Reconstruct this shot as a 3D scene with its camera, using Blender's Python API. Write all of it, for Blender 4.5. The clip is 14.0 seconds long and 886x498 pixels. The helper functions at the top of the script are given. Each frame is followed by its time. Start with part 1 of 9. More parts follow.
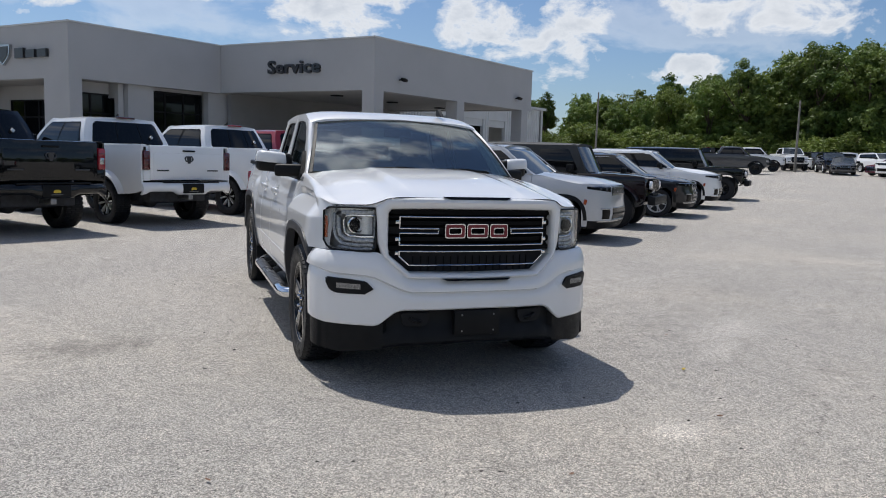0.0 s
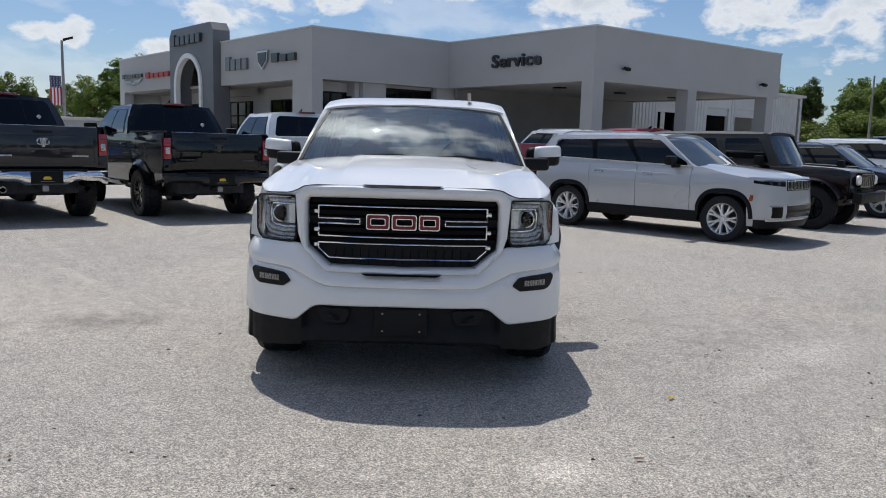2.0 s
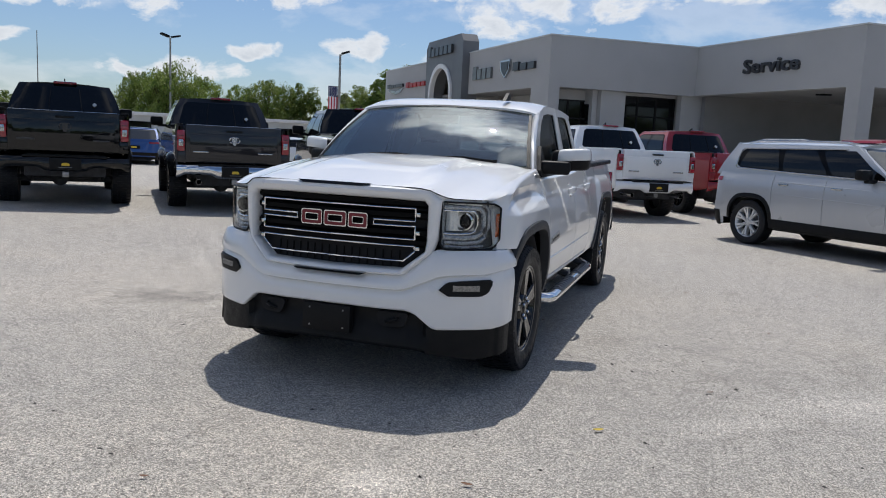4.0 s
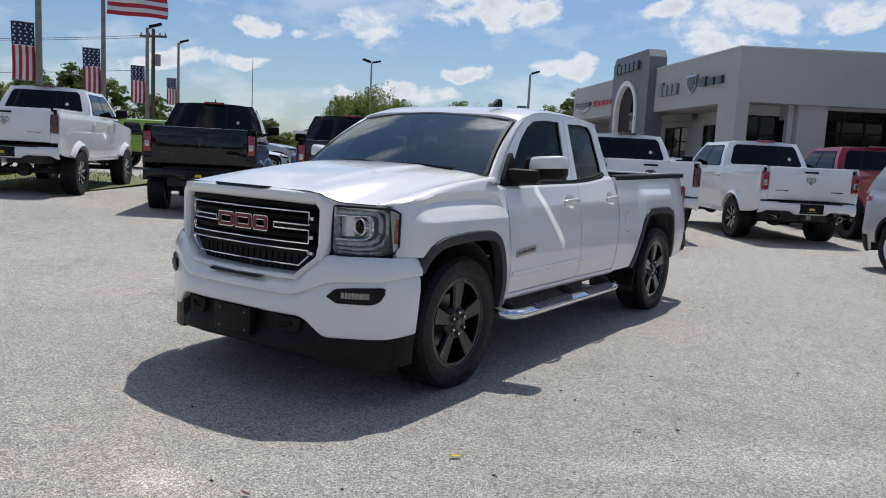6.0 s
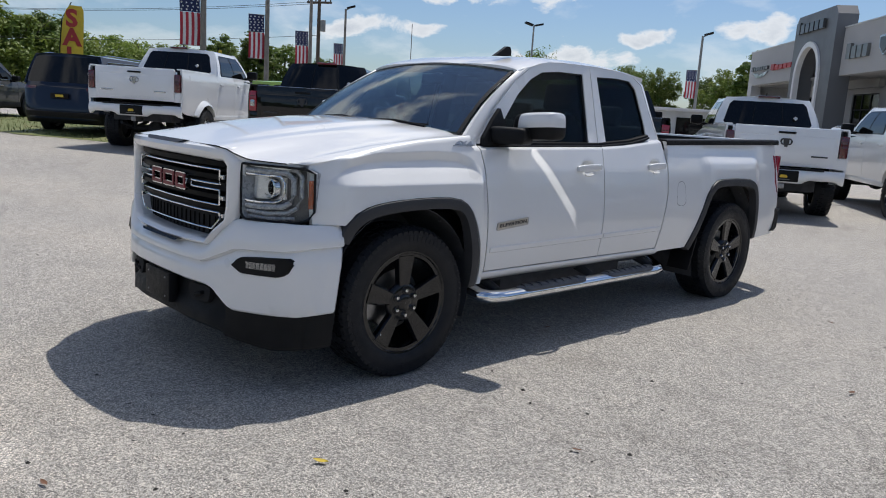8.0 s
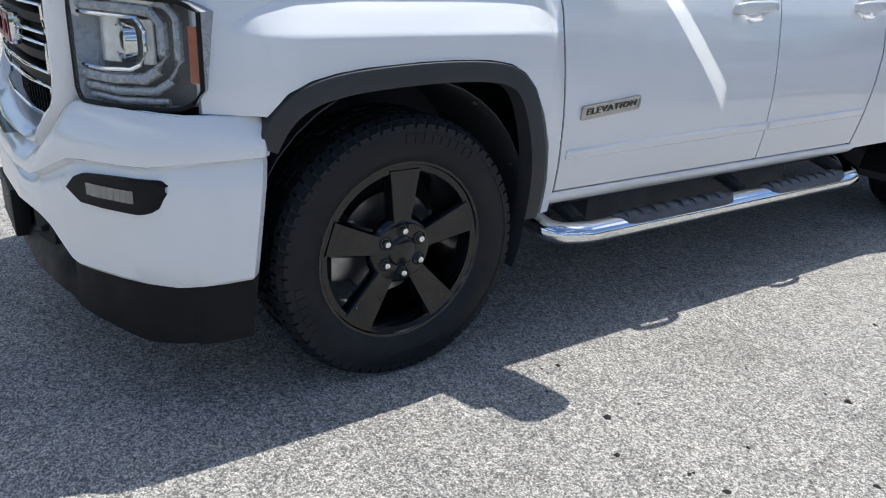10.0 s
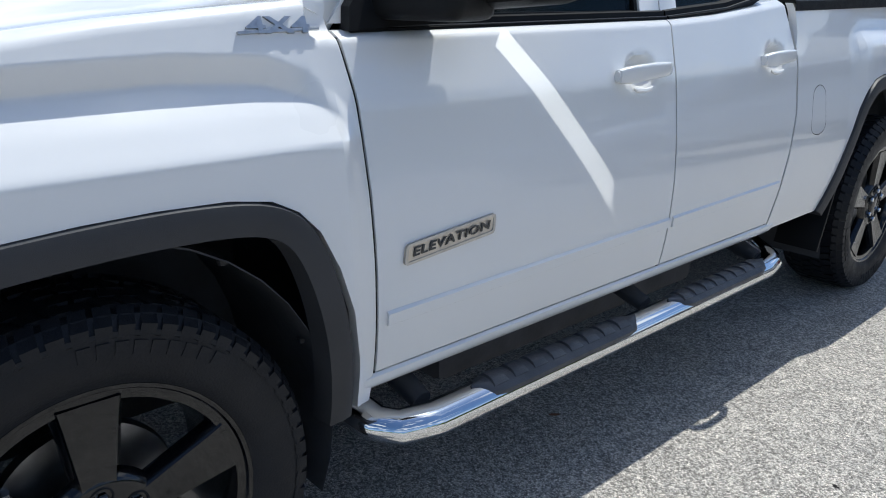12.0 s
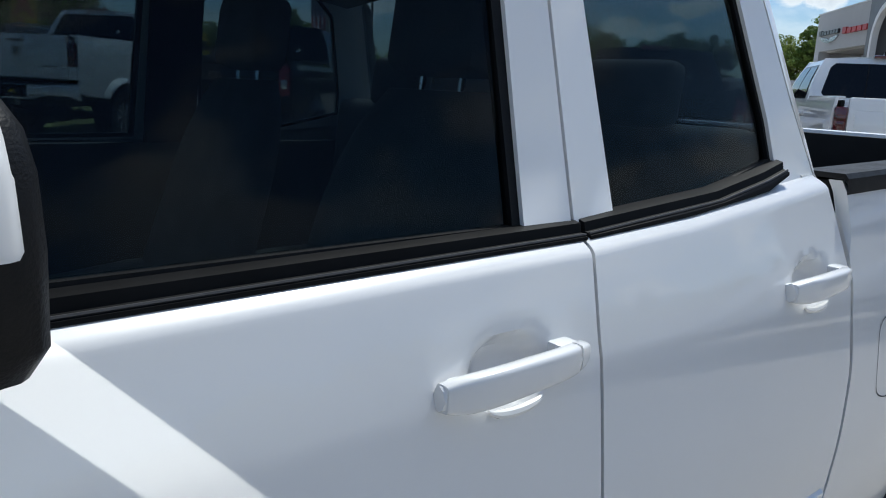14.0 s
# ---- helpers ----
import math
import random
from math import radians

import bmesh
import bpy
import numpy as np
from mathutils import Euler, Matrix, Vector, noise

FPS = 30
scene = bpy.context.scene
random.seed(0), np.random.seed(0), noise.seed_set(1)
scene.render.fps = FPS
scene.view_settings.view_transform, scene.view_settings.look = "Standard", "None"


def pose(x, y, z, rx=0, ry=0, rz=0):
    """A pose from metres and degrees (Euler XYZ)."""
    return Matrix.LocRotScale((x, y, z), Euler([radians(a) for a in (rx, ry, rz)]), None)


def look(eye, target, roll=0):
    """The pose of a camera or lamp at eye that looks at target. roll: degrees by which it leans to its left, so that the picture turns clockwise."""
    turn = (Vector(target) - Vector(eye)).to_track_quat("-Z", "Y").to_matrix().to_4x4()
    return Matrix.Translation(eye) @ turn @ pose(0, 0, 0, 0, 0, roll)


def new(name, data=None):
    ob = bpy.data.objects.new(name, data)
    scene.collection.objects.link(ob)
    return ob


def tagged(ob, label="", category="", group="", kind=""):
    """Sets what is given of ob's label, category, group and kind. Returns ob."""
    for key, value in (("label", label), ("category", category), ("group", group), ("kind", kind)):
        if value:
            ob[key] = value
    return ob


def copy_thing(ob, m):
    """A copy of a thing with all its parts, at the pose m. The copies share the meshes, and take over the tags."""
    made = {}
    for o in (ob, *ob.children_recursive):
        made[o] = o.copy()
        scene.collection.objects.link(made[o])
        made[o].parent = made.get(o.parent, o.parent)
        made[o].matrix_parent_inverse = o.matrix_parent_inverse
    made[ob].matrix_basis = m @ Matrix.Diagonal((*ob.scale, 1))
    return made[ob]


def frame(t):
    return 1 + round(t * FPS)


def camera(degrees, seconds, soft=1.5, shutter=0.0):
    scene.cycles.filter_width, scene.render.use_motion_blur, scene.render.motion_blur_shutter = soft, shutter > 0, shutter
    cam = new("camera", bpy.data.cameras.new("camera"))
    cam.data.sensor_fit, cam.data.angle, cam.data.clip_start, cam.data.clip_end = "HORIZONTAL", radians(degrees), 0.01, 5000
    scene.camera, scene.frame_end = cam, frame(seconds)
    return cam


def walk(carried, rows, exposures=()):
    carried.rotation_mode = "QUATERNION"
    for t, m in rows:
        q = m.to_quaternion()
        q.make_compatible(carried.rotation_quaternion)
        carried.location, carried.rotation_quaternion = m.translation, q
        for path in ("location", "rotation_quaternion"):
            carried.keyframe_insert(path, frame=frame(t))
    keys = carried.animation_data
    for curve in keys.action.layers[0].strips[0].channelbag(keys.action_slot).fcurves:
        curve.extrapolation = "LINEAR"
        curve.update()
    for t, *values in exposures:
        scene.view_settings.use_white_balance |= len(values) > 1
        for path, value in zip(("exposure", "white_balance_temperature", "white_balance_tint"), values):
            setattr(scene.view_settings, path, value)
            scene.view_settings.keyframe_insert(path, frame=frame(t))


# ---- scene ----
cam = camera(60.4, 14.0, soft=1.0)
PATH = [
    (0, (-1.842, -4.48, 1.468), (-1.176, -2.608, 1.234), 1.8),
    (0.5, (-1.342, -4.459, 1.469), (-0.833, -2.54, 1.229), 1.6),
    (1, (-0.819, -4.461, 1.474), (-0.47, -2.507, 1.226), 1.5),
    (1.5, (-0.325, -4.408, 1.468), (-0.138, -2.434, 1.21), 1.5),
    (2, (0.188, -4.394, 1.47), (0.212, -2.413, 1.201), 1.6),
    (2.5, (0.674, -4.292, 1.46), (0.527, -2.317, 1.181), 2.0),
    (3, (1.152, -4.207, 1.465), (0.829, -2.254, 1.181), 2.3),
    (3.5, (1.614, -4.091, 1.469), (1.123, -2.173, 1.188), 2.6),
    (4, (2.08, -3.962, 1.476), (1.435, -2.088, 1.204), 2.8),
    (4.2, (2.282, -3.912, 1.485), (1.58, -2.059, 1.216), 2.9),
    (6.3, (3.787, -2.859, 1.464), (2.611, -1.26, 1.218), 2.9),
    (6.5, (3.95, -2.772, 1.469), (2.737, -1.201, 1.222), 2.9),
    (7, (4.159, -2.445, 1.466), (2.861, -0.944, 1.21), 3.2),
    (7.5, (4.196, -2.081, 1.473), (2.827, -0.652, 1.184), 3.5),
    (8, (4.089, -1.678, 1.463), (2.655, -0.329, 1.107), 3.6),
    (8.5, (3.827, -1.286, 1.403), (2.346, -0.02, 0.954), 3.5),
    (8.7, (3.709, -1.12, 1.378), (2.211, 0.112, 0.888), 3.5),
    (10.8, (2.518, 0.218, 1.266), (0.984, 1.244, 0.495), 2.4),
    (11, (2.473, 0.291, 1.285), (0.933, 1.326, 0.537), 2.6),
    (11.5, (2.343, 0.457, 1.359), (0.837, 1.594, 0.694), 1.5),
    (12, (2.234, 0.653, 1.342), (0.83, 1.931, 0.712), 0.9),
    (12.5, (2.102, 0.91, 1.334), (0.798, 2.298, 0.724), 0.7),
    (13, (1.995, 1.242, 1.341), (0.762, 2.702, 0.75), 0.7),
    (13.5, (1.787, 1.583, 1.4), (0.531, 3.047, 0.871), 2.0),
    (14, (1.61, 1.906, 1.503), (0.109, 3.158, 1.079), 2.7),
]
walk(cam, [(t, look(eye, target, roll)) for t, eye, target, roll in PATH],
     exposures=[(0, -0.08, 6450, 10), (4.2, -0.08, 6450, 10), (8.0, -0.08, 6450, 10), (8.7, 0.0, 6400, 9), (10.8, 0.58, 6120, 7), (11.4, 0.42, 6120, 7), (12.0, 0.32, 6130, 6), (13.0, 0.24, 6150, 5), (14, 0.10, 6150, 5)])

# ---- world and sun ----
SUN_EL, SUN_AZ = 63.2, 109.5          # degrees; azimuth from +x towards +y
world = bpy.data.worlds.new("sky")
scene.world = world
world.use_nodes = True
wn, wl = world.node_tree.nodes, world.node_tree.links
wn.clear()
w_out = wn.new("ShaderNodeOutputWorld")
w_bg = wn.new("ShaderNodeBackground")
w_sky = wn.new("ShaderNodeTexSky")
w_sky.sky_type, w_sky.sun_disc = "NISHITA", False
w_sky.sun_elevation, w_sky.sun_rotation = radians(SUN_EL), radians(90 - SUN_AZ)
w_sky.air_density, w_sky.dust_density, w_sky.ozone_density = 1.0, 0.7, 1.5
w_tc = wn.new("ShaderNodeTexCoord")
w_sep = wn.new("ShaderNodeSeparateXYZ")
wl.new(w_tc.outputs["Generated"], w_sep.inputs[0])
# clouds lie on a flat deck overhead
w_h = wn.new("ShaderNodeMath"); w_h.operation = "MAXIMUM"; w_h.inputs[1].default_value = 0.0
wl.new(w_sep.outputs["Z"], w_h.inputs[0])
w_add = wn.new("ShaderNodeMath"); w_add.operation = "ADD"; w_add.inputs[1].default_value = 0.32
wl.new(w_h.outputs[0], w_add.inputs[0])
w_dx = wn.new("ShaderNodeMath"); w_dx.operation = "DIVIDE"
w_dy = wn.new("ShaderNodeMath"); w_dy.operation = "DIVIDE"
wl.new(w_sep.outputs["X"], w_dx.inputs[0]); wl.new(w_add.outputs[0], w_dx.inputs[1])
wl.new(w_sep.outputs["Y"], w_dy.inputs[0]); wl.new(w_add.outputs[0], w_dy.inputs[1])
w_com = wn.new("ShaderNodeCombineXYZ")
wl.new(w_dx.outputs[0], w_com.inputs[0]); wl.new(w_dy.outputs[0], w_com.inputs[1])
w_com.inputs[2].default_value = 1.7
w_n1 = wn.new("ShaderNodeTexNoise")
w_n1.inputs["Scale"].default_value, w_n1.inputs["Detail"].default_value = 2.3, 10.0
w_n1.inputs["Roughness"].default_value, w_n1.inputs["Distortion"].default_value = 0.56, 0.15
wl.new(w_com.outputs[0], w_n1.inputs["Vector"])
w_ramp = wn.new("ShaderNodeValToRGB")
w_ramp.color_ramp.elements[0].position, w_ramp.color_ramp.elements[1].position = 0.505, 0.60
wl.new(w_n1.outputs["Fac"], w_ramp.inputs[0])
# cloud tops are white, their thick middles greyer
w_r2 = wn.new("ShaderNodeValToRGB")
w_r2.color_ramp.elements[0].position, w_r2.color_ramp.elements[1].position = 0.58, 0.80
w_r2.color_ramp.elements[0].color, w_r2.color_ramp.elements[1].color = (11.0, 11.1, 11.3, 1), (6.4, 6.8, 7.4, 1)
wl.new(w_n1.outputs["Fac"], w_r2.inputs[0])
# clouds are brightest round the sun
w_dot = wn.new("ShaderNodeVectorMath"); w_dot.operation = "DOT_PRODUCT"
w_dot.inputs[1].default_value = (math.cos(radians(SUN_EL)) * math.cos(radians(SUN_AZ)), math.cos(radians(SUN_EL)) * math.sin(radians(SUN_AZ)), math.sin(radians(SUN_EL)))
wl.new(w_tc.outputs["Generated"], w_dot.inputs[0])
w_pos = wn.new("ShaderNodeMath"); w_pos.operation = "MAXIMUM"; w_pos.inputs[1].default_value = 0.0
wl.new(w_dot.outputs["Value"], w_pos.inputs[0])
w_pow = wn.new("ShaderNodeMath"); w_pow.operation = "POWER"; w_pow.inputs[1].default_value = 24.0
wl.new(w_pos.outputs[0], w_pow.inputs[0])
w_glow = wn.new("ShaderNodeMath"); w_glow.operation = "MULTIPLY_ADD"
w_glow.inputs[1].default_value, w_glow.inputs[2].default_value = 2.6, 1.0
wl.new(w_pow.outputs[0], w_glow.inputs[0])
w_lit = wn.new("ShaderNodeMix"); w_lit.data_type, w_lit.blend_type = "RGBA", "MULTIPLY"
w_lit.inputs["Factor"].default_value = 1.0
wl.new(w_r2.outputs["Color"], w_lit.inputs["A"]); wl.new(w_glow.outputs[0], w_lit.inputs["B"])
w_tint = wn.new("ShaderNodeMix"); w_tint.data_type, w_tint.blend_type = "RGBA", "MULTIPLY"
w_tint.inputs["Factor"].default_value = 1.0
w_tint.inputs["B"].default_value = (0.82, 0.945, 1.12, 1)
wl.new(w_sky.outputs[0], w_tint.inputs["A"])
# thin high cloud: faint towards the horizon, fuller overhead
w_veil = wn.new("ShaderNodeMapRange")
w_veil.inputs["From Min"].default_value, w_veil.inputs["From Max"].default_value = 0.22, 0.45
w_veil.inputs["To Min"].default_value, w_veil.inputs["To Max"].default_value = 0.30, 0.9
wl.new(w_sep.outputs["Z"], w_veil.inputs["Value"])
w_cf = wn.new("ShaderNodeMath"); w_cf.operation = "MULTIPLY"
wl.new(w_ramp.outputs["Color"], w_cf.inputs[0]); wl.new(w_veil.outputs["Result"], w_cf.inputs[1])
w_mix = wn.new("ShaderNodeMix"); w_mix.data_type = "RGBA"
wl.new(w_cf.outputs[0], w_mix.inputs["Factor"])
wl.new(w_tint.outputs["Result"], w_mix.inputs["A"]); wl.new(w_lit.outputs["Result"], w_mix.inputs["B"])


def sky_math(kind, a, b, c=None):
    q = wn.new("ShaderNodeMath")
    q.operation = kind
    for k, v in enumerate((a, b, c)):
        if isinstance(v, (int, float)):
            q.inputs[k].default_value = v
        elif v is not None:
            wl.new(v, q.inputs[k])
    return q.outputs[0]


# heaps of fair-weather cumulus low over the lot: bearing, height, half width, half height in degrees
HEAPS = [(65.5, 9.6, 6.2, 2.3), (60.0, 7.4, 3.2, 1.5), (53.6, 6.3, 2.3, 0.9), (47.5, 10.2, 7.0, 1.7), (78.5, 10.4, 5.4, 1.9), (88.5, 10.9, 4.2, 1.1),
         (97.0, 10.2, 3.4, 1.1), (104.5, 9.6, 5.0, 2.0), (110.3, 6.1, 1.7, 0.9), (116.2, 6.8, 3.0, 0.85), (122.8, 5.8, 2.6, 0.7), (129.8, 9.0, 3.8, 1.5),
         (122.5, 10.6, 5.2, 1.5), (138.3, 8.6, 1.6, 0.9), (134.9, 8.3, 1.6, 0.8), (109.0, 10.5, 2.0, 0.7), (143.5, 5.6, 4.0, 0.8), (128.0, 4.6, 4.5, 0.7)]
w_az = sky_math("MULTIPLY", sky_math("ARCTAN2", w_sep.outputs["Y"], w_sep.outputs["X"]), 57.29578)
w_el = sky_math("MULTIPLY", sky_math("ARCSINE", w_sep.outputs["Z"], 0.0), 57.29578)
w_n3 = wn.new("ShaderNodeTexNoise")
w_n3.inputs["Scale"].default_value, w_n3.inputs["Detail"].default_value = 11.0, 5.0
wl.new(w_tc.outputs["Generated"], w_n3.inputs["Vector"])
w_rag = wn.new("ShaderNodeSeparateColor")
wl.new(w_n3.outputs["Color"], w_rag.inputs[0])
w_az = sky_math("ADD", w_az, sky_math("MULTIPLY_ADD", w_rag.outputs[0], 9.0, -4.5))
w_el = sky_math("ADD", w_el, sky_math("MULTIPLY_ADD", w_rag.outputs[1], 4.4, -2.2))
w_far = 3.0
for h_az, h_el, h_w, h_h in HEAPS:
    h_x = sky_math("MULTIPLY_ADD", w_az, 1 / h_w, -h_az / h_w)
    h_y = sky_math("MULTIPLY_ADD", w_el, 1 / h_h, -h_el / h_h)
    w_far = sky_math("MINIMUM", w_far, sky_math("MULTIPLY_ADD", h_x, h_x, sky_math("MULTIPLY", h_y, h_y)))
w_str = wn.new("ShaderNodeVectorMath"); w_str.operation = "MULTIPLY"
w_str.inputs[1].default_value = (1.0, 1.0, 1.7)
wl.new(w_tc.outputs["Generated"], w_str.inputs[0])
w_n2 = wn.new("ShaderNodeTexNoise")
w_n2.inputs["Scale"].default_value, w_n2.inputs["Detail"].default_value = 16.0, 9.0
w_n2.inputs["Roughness"].default_value, w_n2.inputs["Distortion"].default_value = 0.6, 0.25
wl.new(w_str.outputs[0], w_n2.inputs["Vector"])
w_den = sky_math("MULTIPLY_ADD", w_n2.outputs["Fac"], 6.0, sky_math("SUBTRACT", -2.05, w_far))
w_r3 = wn.new("ShaderNodeValToRGB")
w_r3.color_ramp.elements[0].position, w_r3.color_ramp.elements[1].position = 0.0, 0.75
wl.new(w_den, w_r3.inputs[0])
w_r4 = wn.new("ShaderNodeValToRGB")
w_r4.color_ramp.elements[0].position, w_r4.color_ramp.elements[1].position = 0.35, 1.0
w_r4.color_ramp.elements[0].color, w_r4.color_ramp.elements[1].color = (9.8, 10.0, 10.3, 1), (7.2, 7.6, 8.2, 1)
wl.new(sky_math("MULTIPLY", w_den, 0.55), w_r4.inputs[0])
w_mix2 = wn.new("ShaderNodeMix"); w_mix2.data_type = "RGBA"
wl.new(sky_math("MULTIPLY", w_r3.outputs["Color"], 0.88), w_mix2.inputs["Factor"])
wl.new(w_mix.outputs["Result"], w_mix2.inputs["A"]); wl.new(w_r4.outputs["Color"], w_mix2.inputs["B"])
wl.new(w_mix2.outputs["Result"], w_bg.inputs["Color"])
w_bg.inputs["Strength"].default_value = 0.089
wl.new(w_bg.outputs[0], w_out.inputs[0])

sun_data = bpy.data.lights.new("sun", "SUN")
sun_data.energy, sun_data.angle, sun_data.color = 3.8, radians(0.53), (1.0, 0.955, 0.89)
sun_way = Vector((math.cos(radians(SUN_EL)) * math.cos(radians(SUN_AZ)), math.cos(radians(SUN_EL)) * math.sin(radians(SUN_AZ)), math.sin(radians(SUN_EL))))
new("sun", sun_data).matrix_world = look(sun_way * 60, (0, 0, 0))

# ---- materials ----
def mat(name, color, rough=0.5, metal=0.0, vary=0.0, scale=6.0, bump=0.0, bump_scale=60.0, coat=0.0, color2=None, fine=0.0, fine_scale=150.0, random_tone=0.0, spec=None, rough_vary=0.0):
    """Principled surface: colour varied at two scales, fine relief and uneven gloss."""
    m = bpy.data.materials.new(name)
    m.use_nodes = True
    n, l = m.node_tree.nodes, m.node_tree.links
    p = n["Principled BSDF"]
    p.inputs["Roughness"].default_value, p.inputs["Metallic"].default_value = rough, metal
    p.inputs["Coat Weight"].default_value = coat
    p.inputs["Coat Roughness"].default_value = 0.03
    if spec is not None:
        p.inputs["Specular IOR Level"].default_value = spec
    c1 = (*color, 1)
    if color2 is None:
        color2 = [max(0.0, c * (1 - vary)) for c in color]
    tc = n.new("ShaderNodeTexCoord")
    if vary or color2 != list(color):
        t1 = n.new("ShaderNodeTexNoise")
        t1.inputs["Scale"].default_value, t1.inputs["Detail"].default_value = scale, 5
        l.new(tc.outputs["Object"], t1.inputs["Vector"])
        r1 = n.new("ShaderNodeValToRGB")
        r1.color_ramp.elements[0].position, r1.color_ramp.elements[1].position = 0.35, 0.68
        r1.color_ramp.elements[0].color, r1.color_ramp.elements[1].color = c1, (*color2, 1)
        l.new(t1.outputs["Fac"], r1.inputs[0])
        last = r1.outputs["Color"]
        if fine:
            t2 = n.new("ShaderNodeTexNoise")
            t2.inputs["Scale"].default_value, t2.inputs["Detail"].default_value = fine_scale, 3
            l.new(tc.outputs["Object"], t2.inputs["Vector"])
            mr = n.new("ShaderNodeMapRange")
            mr.inputs["From Min"].default_value, mr.inputs["From Max"].default_value = 0.3, 0.7
            mr.inputs["To Min"].default_value, mr.inputs["To Max"].default_value = 1 - fine, 1 + fine
            l.new(t2.outputs["Fac"], mr.inputs["Value"])
            mx = n.new("ShaderNodeMix"); mx.data_type, mx.blend_type = "RGBA", "MULTIPLY"
            mx.inputs["Factor"].default_value = 1
            l.new(last, mx.inputs["A"]); l.new(mr.outputs["Result"], mx.inputs["B"])
            last = mx.outputs["Result"]
        if random_tone:
            oi = n.new("ShaderNodeObjectInfo")
            mr3 = n.new("ShaderNodeMapRange")
            mr3.inputs["To Min"].default_value, mr3.inputs["To Max"].default_value = 1 - random_tone, 1 + random_tone
            l.new(oi.outputs["Random"], mr3.inputs["Value"])
            mx3 = n.new("ShaderNodeMix"); mx3.data_type, mx3.blend_type = "RGBA", "MULTIPLY"
            mx3.inputs["Factor"].default_value = 1
            l.new(last, mx3.inputs["A"]); l.new(mr3.outputs["Result"], mx3.inputs["B"])
            last = mx3.outputs["Result"]
        l.new(last, p.inputs["Base Color"])
    else:
        p.inputs["Base Color"].default_value = c1
    if rough_vary:
        t4 = n.new("ShaderNodeTexNoise")
        t4.inputs["Scale"].default_value, t4.inputs["Detail"].default_value = scale * 1.7, 4
        l.new(tc.outputs["Object"], t4.inputs["Vector"])
        mr4 = n.new("ShaderNodeMapRange")
        mr4.inputs["From Min"].default_value, mr4.inputs["From Max"].default_value = 0.3, 0.7
        mr4.inputs["To Min"].default_value, mr4.inputs["To Max"].default_value = max(0.02, rough - rough_vary), rough + rough_vary
        l.new(t4.outputs["Fac"], mr4.inputs["Value"])
        l.new(mr4.outputs["Result"], p.inputs["Roughness"])
    if bump:
        t3 = n.new("ShaderNodeTexNoise")
        t3.inputs["Scale"].default_value, t3.inputs["Detail"].default_value = bump_scale, 4
        l.new(tc.outputs["Object"], t3.inputs["Vector"])
        b = n.new("ShaderNodeBump")
        b.inputs["Strength"].default_value, b.inputs["Distance"].default_value = bump, 0.01
        l.new(t3.outputs["Fac"], b.inputs["Height"])
        l.new(b.outputs[0], p.inputs["Normal"])
    return m


def glass_mat(name, tint, head_on=0.02, gloss_rough=0.0):
    """Thin tinted pane: light passes straight through, each face mirrors more the flatter one looks along it."""
    m = bpy.data.materials.new(name)
    m.use_nodes = True
    n, l = m.node_tree.nodes, m.node_tree.links
    n.remove(n["Principled BSDF"])
    tr = n.new("ShaderNodeBsdfTransparent"); tr.inputs[0].default_value = (*tint, 1)
    gl = n.new("ShaderNodeBsdfGlossy"); gl.inputs["Roughness"].default_value = gloss_rough
    lw = n.new("ShaderNodeLayerWeight"); lw.inputs["Blend"].default_value = 0.5
    pw = n.new("ShaderNodeMath"); pw.operation = "POWER"; pw.inputs[1].default_value = 5.0
    fr = n.new("ShaderNodeMath"); fr.operation = "MULTIPLY_ADD"
    fr.inputs[1].default_value, fr.inputs[2].default_value = 0.6 * (1 - head_on), head_on
    l.new(lw.outputs["Facing"], pw.inputs[0]); l.new(pw.outputs[0], fr.inputs[0])
    mx = n.new("ShaderNodeMixShader")
    l.new(fr.outputs[0], mx.inputs[0]); l.new(tr.outputs[0], mx.inputs[1]); l.new(gl.outputs[0], mx.inputs[2])
    l.new(mx.outputs[0], n["Material Output"].inputs["Surface"])
    return m


def paint(name, color, flake=0.0, metal=0.0):
    dark = max(color) < 0.2
    return mat(name, color, 0.32, metal * (0.5 if dark else 1), vary=0.05, scale=1.3, coat=0.9 if dark else 1.0, fine=flake, fine_scale=900, rough_vary=0.05, spec=0.03 if dark else None)


WHITE = paint("white_paint", (0.80, 0.80, 0.795))
WHITE_B = paint("bright_white_paint", (0.85, 0.86, 0.865))
SILVER = paint("silver_paint", (0.47, 0.485, 0.51), 0.10, 0.15)
BLACKP = paint("black_paint", (0.005, 0.0055, 0.0065))
CHARCOAL = paint("charcoal_paint", (0.026, 0.026, 0.029), 0.15, 0.3)
DARKBLUE = paint("dark_blue_paint", (0.012, 0.018, 0.035), 0.1, 0.2)
BROWNBLK = paint("dark_maroon_paint", (0.012, 0.006, 0.007), 0.1, 0.2)
RED = paint("red_paint", (0.30, 0.007, 0.014))
MAROON = paint("maroon_paint", (0.12, 0.012, 0.03))
BLUE = paint("blue_paint", (0.015, 0.07, 0.26), 0.1, 0.2)
GREEN = paint("lime_paint", (0.25, 0.42, 0.03))
GREYP = paint("grey_paint", (0.085, 0.088, 0.093), 0.12, 0.3)
TRIM = mat("black_trim_plastic", (0.0075, 0.008, 0.009), 0.5, spec=0.2, vary=0.25, scale=9, bump=0.15, bump_scale=400, rough_vary=0.08)
STEPPAD = mat("step_pad_rubber", (0.062, 0.066, 0.076), 0.42, spec=0.5, vary=0.3, scale=14, bump=0.15, bump_scale=300, rough_vary=0.1)
